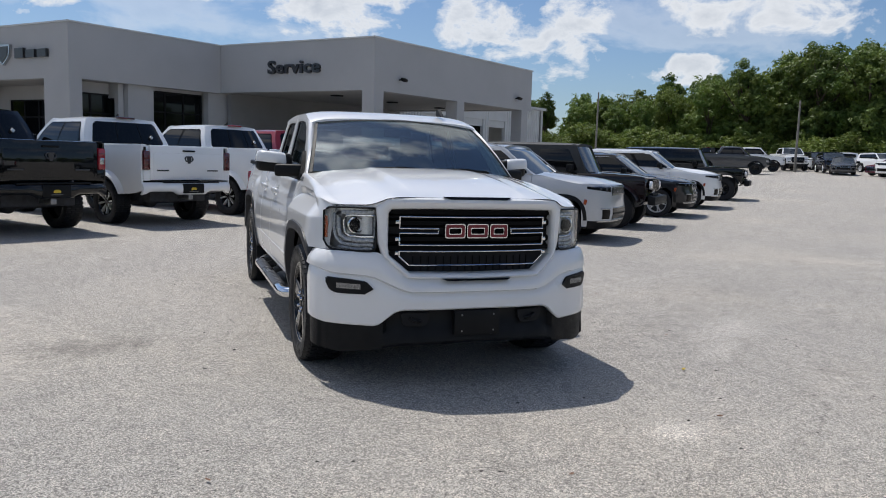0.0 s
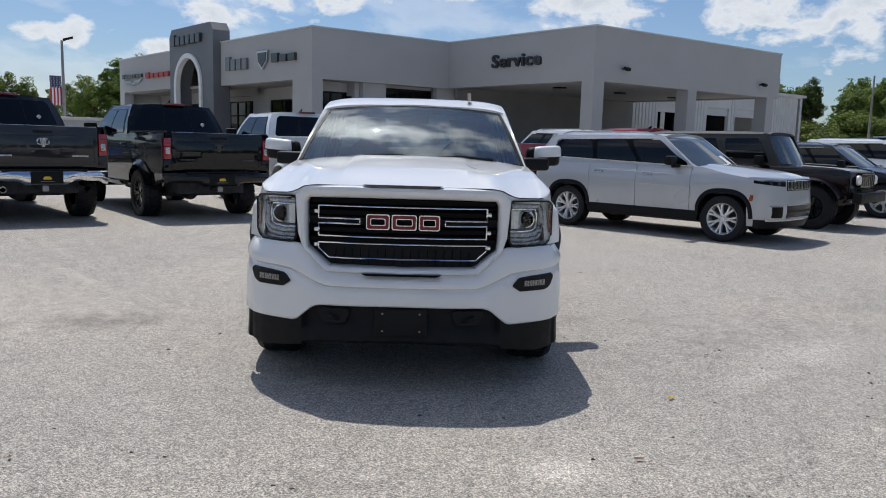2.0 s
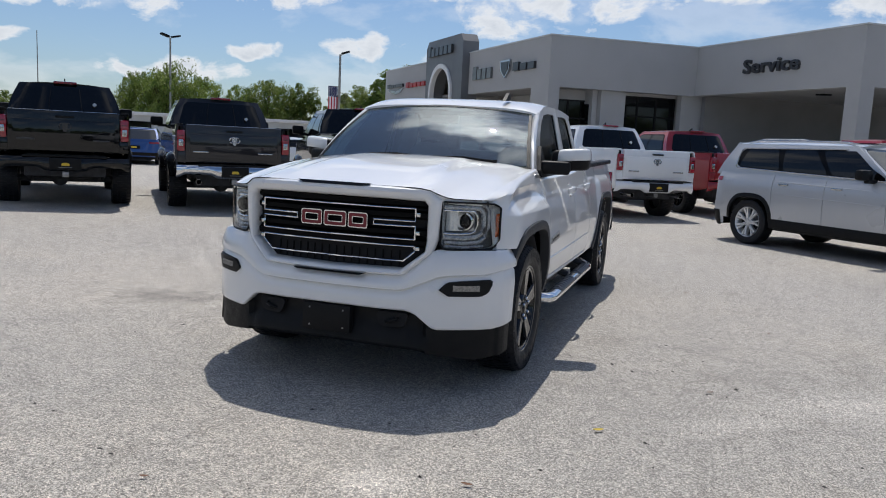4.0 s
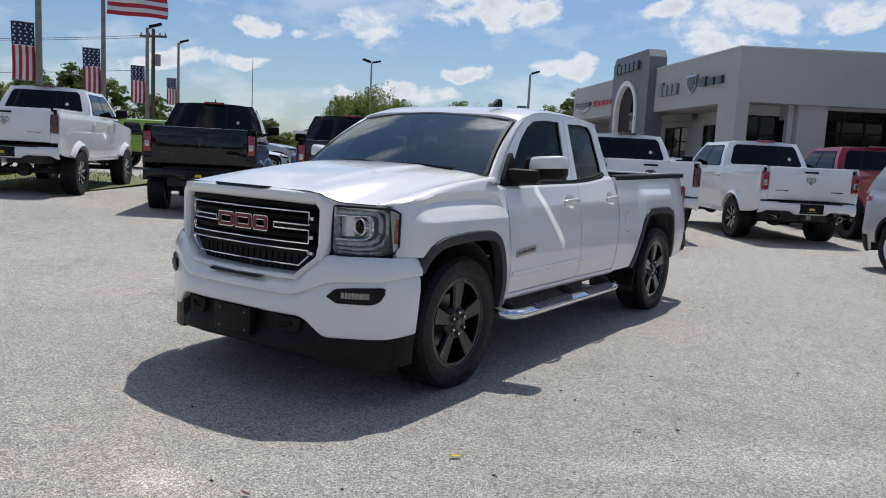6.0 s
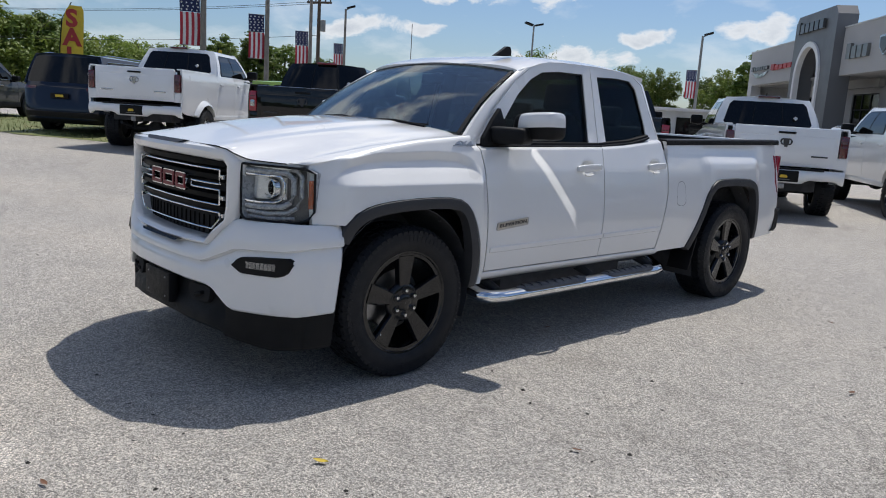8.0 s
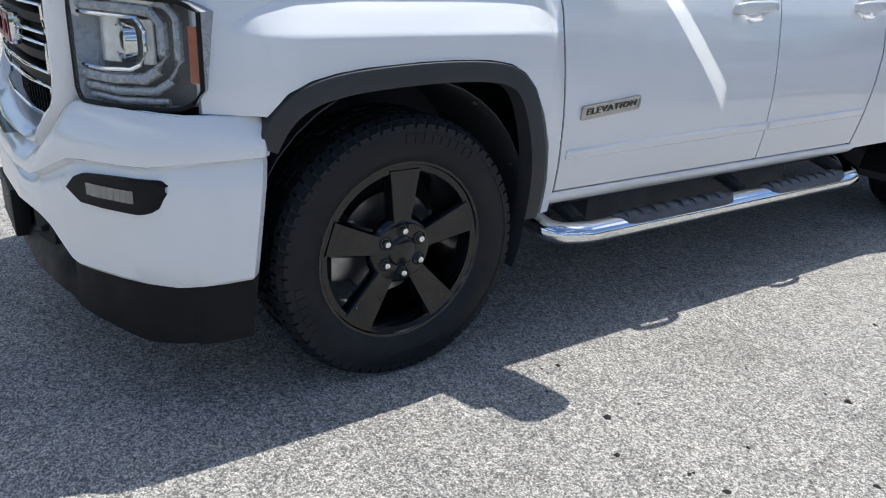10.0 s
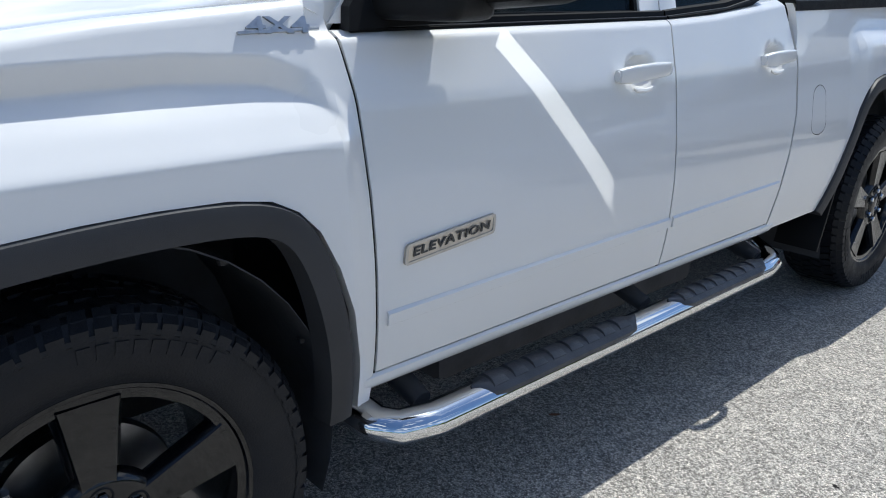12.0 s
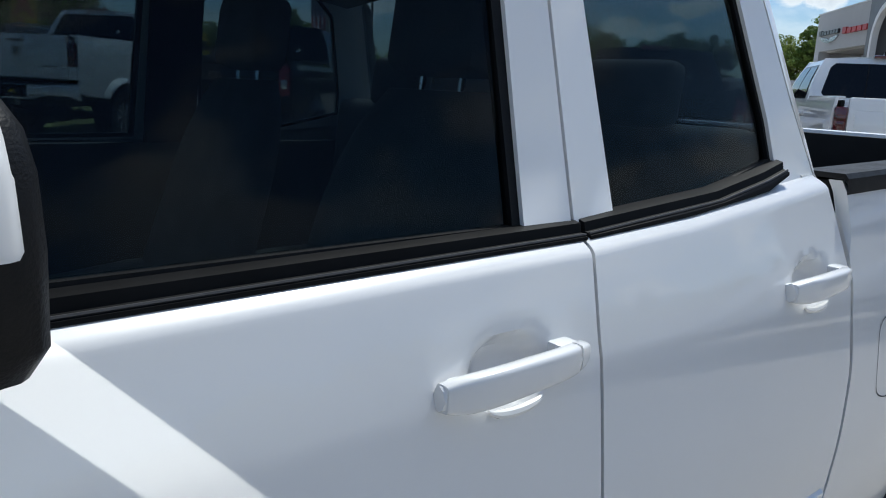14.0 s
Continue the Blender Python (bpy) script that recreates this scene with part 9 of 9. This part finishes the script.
def build_step(sgn):
    path = [(0.78, 1.592, 0.43), (0.88, 1.596, 0.390), (0.950, 1.613, 0.370), (0.990, 1.652, 0.364), (1.012, 1.74, 0.361), (1.012, 2.5, 0.361), (1.012, 3.42, 0.361), (1.005, 3.50, 0.363), (0.975, 3.545, 0.372), (0.90, 3.565, 0.40), (0.80, 3.57, 0.44)]
    st = part("side_step", tube([(sgn * x, y, z) for x, y, z in path], 0.052, 20, True, 0.80), CHROME, TRUCK, "polished chrome side step tube")
    for y0, y1 in ((1.87, 2.58), (2.77, 3.42)):
        rows = []
        for y in lin(y0, y1, 16):
            e = min(1.0, (y - y0) / 0.06 + 0.15, (y1 - y) / 0.06 + 0.15)
            rows.append([(sgn * (1.012 + 0.058 * math.cos(a) * e), y, 0.361 + 0.049 * math.sin(a) * (0.97 + 0.03 * e)) for a in lin(0.20 * math.pi * (2 - e) * 0.9, math.pi * 0.86, 9)])
        pd = part("step_pad", shell(rows, (0, 0, -0.012)), STEPPAD, st, "black ribbed step pad")
        for y in lin(y0 + 0.085, y1 - 0.085, 8):
            rows = []
            for dx in lin(-0.034, 0.034, 7):
                zz = 0.361 + 0.0505 * math.sqrt(max(0.0, 1 - (dx / 0.0585) ** 2))
                end = 0.0 if abs(dx) > 0.033 else 1.0
                rows.append([(sgn * (1.012 + dx), y + dy - 0.14 * dx, zz + up * end) for dy, up in ((-0.030, -0.002), (-0.027, 0.0045), (0.018, 0.0045), (0.024, -0.002))])
            part("pad_rib", shell(rows, (0, 0, -0.004)), STEPPAD, pd)
    for y in (1.75, 2.72, 3.48):
        b = part("step_bracket", tube([(sgn * 0.66, y, 0.50), (sgn * 0.84, y, 0.425), (sgn * 0.96, y, 0.385)], [0.045, 0.034, 0.028], 10), GREYTRIM, st)


def build_wheels():
    R, w = 0.424, 0.285
    tm = None
    for sgn in (1, -1):
        for cy in (0.98, 4.625):
            if tm is None:
                # black five-spoke wheel
                rim_r = 0.285
                bm = bmesh.new()
                add_lathe(bm, [(0.118, rim_r + 0.010), (0.124, rim_r + 0.004), (0.122, rim_r - 0.004), (0.116, rim_r - 0.008), (0.1145, rim_r - 0.026), (0.095, rim_r - 0.033), (0.02, rim_r - 0.040), (-0.11, rim_r - 0.03), (-0.12, rim_r)], 64)
                wh = part("wheel", bm, RIMBLK, TRUCK, "black five-spoke alloy wheel")
                def settle(bm):
                    for v in bm.verts:
                        v.co.z = max(v.co.z, -0.4095)
                    return bm
                sub = [part("tyre", settle(tyre_bm(R, w, 0.004, 0, rim_r)), RUBBER, wh, "black all-terrain tyre"), tagged(part("tread", settle(terrain_tread(R, w, 0.003, 66)), RUBBER, wh), kind="stuff")]
                bm = bmesh.new()
                add_lathe(bm, [(0.085, 0.115), (0.107, 0.105), (0.113, 0.094), (0.113, 0.05), (0.119, 0.046), (0.122, 0.042), (0.122, 0.001)], 36)
                sub.append(part("hub", bm, RIMBLK, wh))
                for k in range(5):
                    t = math.pi / 2 + 2 * math.pi * k / 5
                    e, s = Vector((0, math.cos(t), math.sin(t))), Vector((0, -math.sin(t), math.cos(t)))
                    rows = []
                    for r, x, hw_ in ((0.075, 0.111, 0.040), (0.11, 0.112, 0.043), (0.17, 0.115, 0.051), (0.225, 0.118, 0.058), (0.262, 0.120, 0.064)):
                        c = e * r
                        X = Vector((1, 0, 0))
                        rows.append([c - s * hw_ + X * (x - 0.035), c - s * hw_ + X * (x - 0.017), c - s * (hw_ - 0.012) + X * x, c - s * 0.004 + X * (x - 0.002), c + s * 0.004 + X * (x - 0.002), c + s * (hw_ - 0.012) + X * x, c + s * hw_ + X * (x - 0.017), c + s * hw_ + X * (x - 0.035)])
                    bm = bmesh.new()
                    add_grid(bm, rows, closed=True)
                    sub.append(part("spoke", bm, RIMBLK, wh))
                for k in range(6):
                    t = math.pi / 6 + math.pi / 3 * k
                    bm = bmesh.new()
                    c = (0, math.cos(t) * 0.070, math.sin(t) * 0.070)
                    add_lathe(bm, [(0.105, 0.0135), (0.125, 0.0125), (0.131, 0.010), (0.133, 0.001)], 6, "x", c)
                    sub.append(part("lug_nut", bm, CHROME, wh, "chrome lug nut"))
                for k in range(6):
                    t = math.pi / 6 + math.pi / 3 * k
                    sub.append(part("lug_pocket", lathe([(0.112, 0.0225), (0.1155, 0.0215), (0.1155, 0.0185), (0.106, 0.0165), (0.106, 0.001)], 20, "x", (0, math.cos(t) * 0.070, math.sin(t) * 0.070)), SHADOWGAP, wh))
                # raised lettering on the sidewall, too worn to read: plain bars
                bm = bmesh.new()
                for a0, count, r in ((0.9, 9, 0.363), (3.3, 6, 0.363), (4.6, 7, 0.360)):
                    for k in range(count):
                        a = a0 + 0.085 * k
                        e, q = Vector((0, math.cos(a), math.sin(a))), Vector((0, -math.sin(a), math.cos(a)))
                        c = e * r + Vector((0.1405, 0, 0))
                        add_prism(bm, [c - q * 0.011 - e * 0.013, c + q * 0.011 - e * 0.013, c + q * 0.011 + e * 0.013, c - q * 0.011 + e * 0.013], (0.0035, 0, 0))
                sub.append(tagged(part("sidewall_lettering", settle(bm), RUBBER, wh, smooth=False), kind="stuff"))
                sub.append(part("brake_disc", lathe([(0.01, 0.06), (0.02, 0.17), (0.0, 0.175), (-0.01, 0.06)], 40), STEEL, wh, "grey brake disc"))
                sub.append(part("caliper", box((-0.05, -0.21, -0.10), (0.04, -0.12, 0.10), 0.02), STEEL, wh))
                sub.append(part("valve", tube([(0.100, -0.170, -0.165), (0.122, -0.163, -0.158)], 0.005, 8), CHROME, wh))
                tm = (wh, sub)
                o = wh
            else:
                o = new("wheel", tm[0].data)
                o.parent = TRUCK
                o["label"] = tm[0]["label"]
                for q in tm[1]:
                    c = new(q.name.split(".")[0], q.data)
                    c.parent = o
                    if "kind" in q:
                        c["kind"] = q["kind"]
            o.matrix_basis = pose(sgn * 0.866, cy, 0.411, 0, 0, 0 if sgn > 0 else 180)


def build_interior():
    part("dashboard", shell([[(0.86 * u, y, z - 0.03 * abs(u) ** 3) for u in lin(-1, 1, 13)] for y, z in ((1.42, 1.335), (1.60, 1.345), (1.82, 1.34), (1.90, 1.28), (1.92, 1.0), (1.90, 0.80))], (0, -0.03, -0.02)), DASH, TRUCK, "dark grey dashboard")
    part("headliner", shell([[(0.70 * u, y, roof_top(y) - 0.055 - 0.04 * u * u) for u in lin(-1, 1, 9)] for y in lin(2.06, 3.36, 8)], (0, 0, -0.01)), CLOTH, TRUCK, "grey headliner")
    part("cabin_floor", box((-0.88, 1.5, 0.52), (0.88, 3.48, 0.58)), DASH, TRUCK)
    for sgn in (1, -1):
        part("door_lining", box((min(sgn * 0.80, sgn * 0.83), 1.62, 0.55), (max(sgn * 0.80, sgn * 0.83), 3.48, 1.285), 0.012), DASH, TRUCK, "dark door lining")
        part("pillar_lining", shell([[(sgn * (glass_x(z) - 0.05), y, z) for y in (2.70, 2.855)] for z in lin(1.25, 1.78, 4)], (-0.02 * sgn, 0, 0)), TRIM, TRUCK)
        st = part("front_seat", box((-0.27, -0.28, 0.0), (0.27, 0.27, 0.20), 0.07, pose(sgn * 0.43, 2.42, 0.74, 6), 3), CLOTH, TRUCK, "grey cloth front seat")
        bm = bmesh.new()
        rows = []
        for v in lin(0, 1, 9):
            hw_ = interp(v, [0, 0.15, 0.7, 0.9, 1.0], [0.22, 0.27, 0.26, 0.20, 0.13])
            z, y = 0.86 + 0.63 * v, 2.66 + 0.20 * v
            rows.append([(sgn * 0.43 + hw_ * math.copysign(abs(math.cos(t)) ** 0.5, math.cos(t)), y + 0.085 * math.copysign(abs(math.sin(t)) ** 0.8, math.sin(t)) * (1 - 0.35 * v), z) for t in lin(0, 2 * math.pi, 21)[:-1]])
        V = add_grid(bm, rows, closed=True)
        bm.faces.new(V[-1])
        part("seat_back", bm, CLOTH, st)
        part("headrest", box((-0.14, -0.055, -0.10), (0.14, 0.055, 0.10), 0.05, pose(sgn * 0.43, 2.88, 1.615, -8), 4), CLOTH, st)
        for dx in (-0.06, 0.06):
            part("headrest_post", tube([(sgn * 0.43 + dx, 2.86, 1.46), (sgn * 0.43 + dx, 2.875, 1.56)], 0.007, 8), CHROME, st)
        part("headrest_rear", box((-0.13, -0.04, -0.08), (0.13, 0.04, 0.08), 0.035, pose(sgn * 0.46, 3.42, 1.50, -8), 3), CLOTH, TRUCK)
    part("rear_bench", box((-0.80, 3.02, 0.74), (0.80, 3.42, 0.92), 0.06, None, 3), CLOTH, TRUCK)
    part("rear_backrest", box((-0.80, -0.06, 0.0), (0.80, 0.06, 0.56), 0.05, pose(0, 3.38, 0.88, -6), 3), CLOTH, TRUCK)
    part("console", box((-0.15, 1.95, 0.6), (0.15, 2.75, 0.98), 0.05, None, 3), DASH, TRUCK)
    m = pose(0.43, 2.06, 1.13, -62, 0, 0)
    bm = bmesh.new()
    add_tube(bm, [m @ Vector((0.19 * math.cos(t), 0.19 * math.sin(t), 0)) for t in lin(0, 2 * math.pi, 33)], 0.016, 8)
    add_box(bm, (-0.18, -0.03, -0.03), (0.18, 0.03, 0.02), 0.015, m)
    part("steering_wheel", bm, DASH, TRUCK)
    part("rear_view_mirror", box((-0.12, -0.015, -0.035), (0.12, 0.015, 0.035), 0.012, pose(0, 1.98, 1.68, -10)), TRIM, TRUCK)


build_cab()
build_hood()
build_nose()
for s_ in (1, -1):
    arch_strip(FRONT_ARCH, 0.98, 0.45, s_, "arch_moulding")
    arch_strip(REAR_ARCH, 4.625, 0.45, s_, "arch_moulding")
    build_step(s_)
build_bed()
build_underside()
build_wheels()
build_interior()

# ---- small things on the ground, and a lamp for the sun thrown back by the mirror ----
def litter():
    rnd = random.Random(9)
    bm = bmesh.new()
    for _ in range(1000):
        a, d = rnd.uniform(0, 6.283), 0.8 + 15 * rnd.random() ** 1.3
        x, y = 1.2 + d * math.cos(a), 0.5 + d * math.sin(a)
        if abs(x) < 1.0 and 0 < y < 5.8:
            continue
        r = rnd.choice((0.004, 0.005, 0.007, 0.011)) * rnd.uniform(0.7, 1.3)
        z = ground_z(x, y)
        vs = [bm.verts.new((x + r * rnd.uniform(0.6, 1.3) * math.cos(t), y + r * rnd.uniform(0.6, 1.3) * math.sin(t), z + 0.001)) for t in lin(0, 5.2, 5)]
        top = bm.verts.new((x, y, z + r * rnd.uniform(0.4, 0.9)))
        for i in range(5):
            bm.faces.new((vs[i], vs[(i + 1) % 5], top))
    tagged(part("grit", bm, mat("dark_grit", (0.03, 0.027, 0.024), 0.9, vary=0.5, scale=3), smooth=False), "loose dark grit and bark crumbs on the asphalt", "grit", kind="stuff")


def leaf(x, y, s, turn, material, label):
    m = pose(x, y, ground_z(x, y) + 0.012, 6, 4, turn)
    rows = [[m @ Vector((u * s, v * s * 0.36 * math.sin(math.pi * min(1, max(0, (u + 1) / 2))) ** 0.8, 0.10 * s * (u * u + v * v))) for v in (-1, -0.5, 0, 0.5, 1)] for u in lin(-1, 1, 9)]
    tagged(part("fallen_leaf", shell(rows, (0, 0, 0.001)), material), label, "leaf", group="fallen leaves")


litter()
LEAFYELLOW = mat("yellow_leaf", (0.62, 0.45, 0.03), 0.6, vary=0.25, scale=60)
LEAFBROWN = mat("brown_leaf", (0.20, 0.09, 0.045), 0.7, vary=0.3, scale=60)
leaf(1.637, 0.009, 0.034, 40, LEAFYELLOW, "curled yellow leaf lying on the asphalt")
for lx, ly, ls, lt in ((1.197, -0.923, 0.026, 10), (2.671, 2.975, 0.03, 80), (-0.085, -1.449, 0.02, 30), (-1.711, -1.083, 0.022, 120), (0.82, 2.46, 0.02, 60), (2.2, 1.0, 0.022, 200), (1.95, 4.6, 0.025, 10), (3.3, 5.2, 0.03, 70)):
    leaf(lx, ly, ls, lt, LEAFBROWN, "small dry brown leaf lying on the asphalt")

# an added lamp imitates the mirror's slanting strip of sunlight down the front door
glint_lamp = bpy.data.lights.new("mirror_glint_lamp", "AREA")
glint_lamp.shape, glint_lamp.size, glint_lamp.size_y, glint_lamp.spread = "RECTANGLE", 0.232, 0.062, radians(1.2)
glint_lamp.energy, glint_lamp.color = 0.058, (1.0, 0.955, 0.89)
new("mirror_glint_lamp", glint_lamp).matrix_world = look((1.050, 2.008, 1.337), (1.050 - 0.185, 2.008 + 0.44, 1.335 - 0.62))
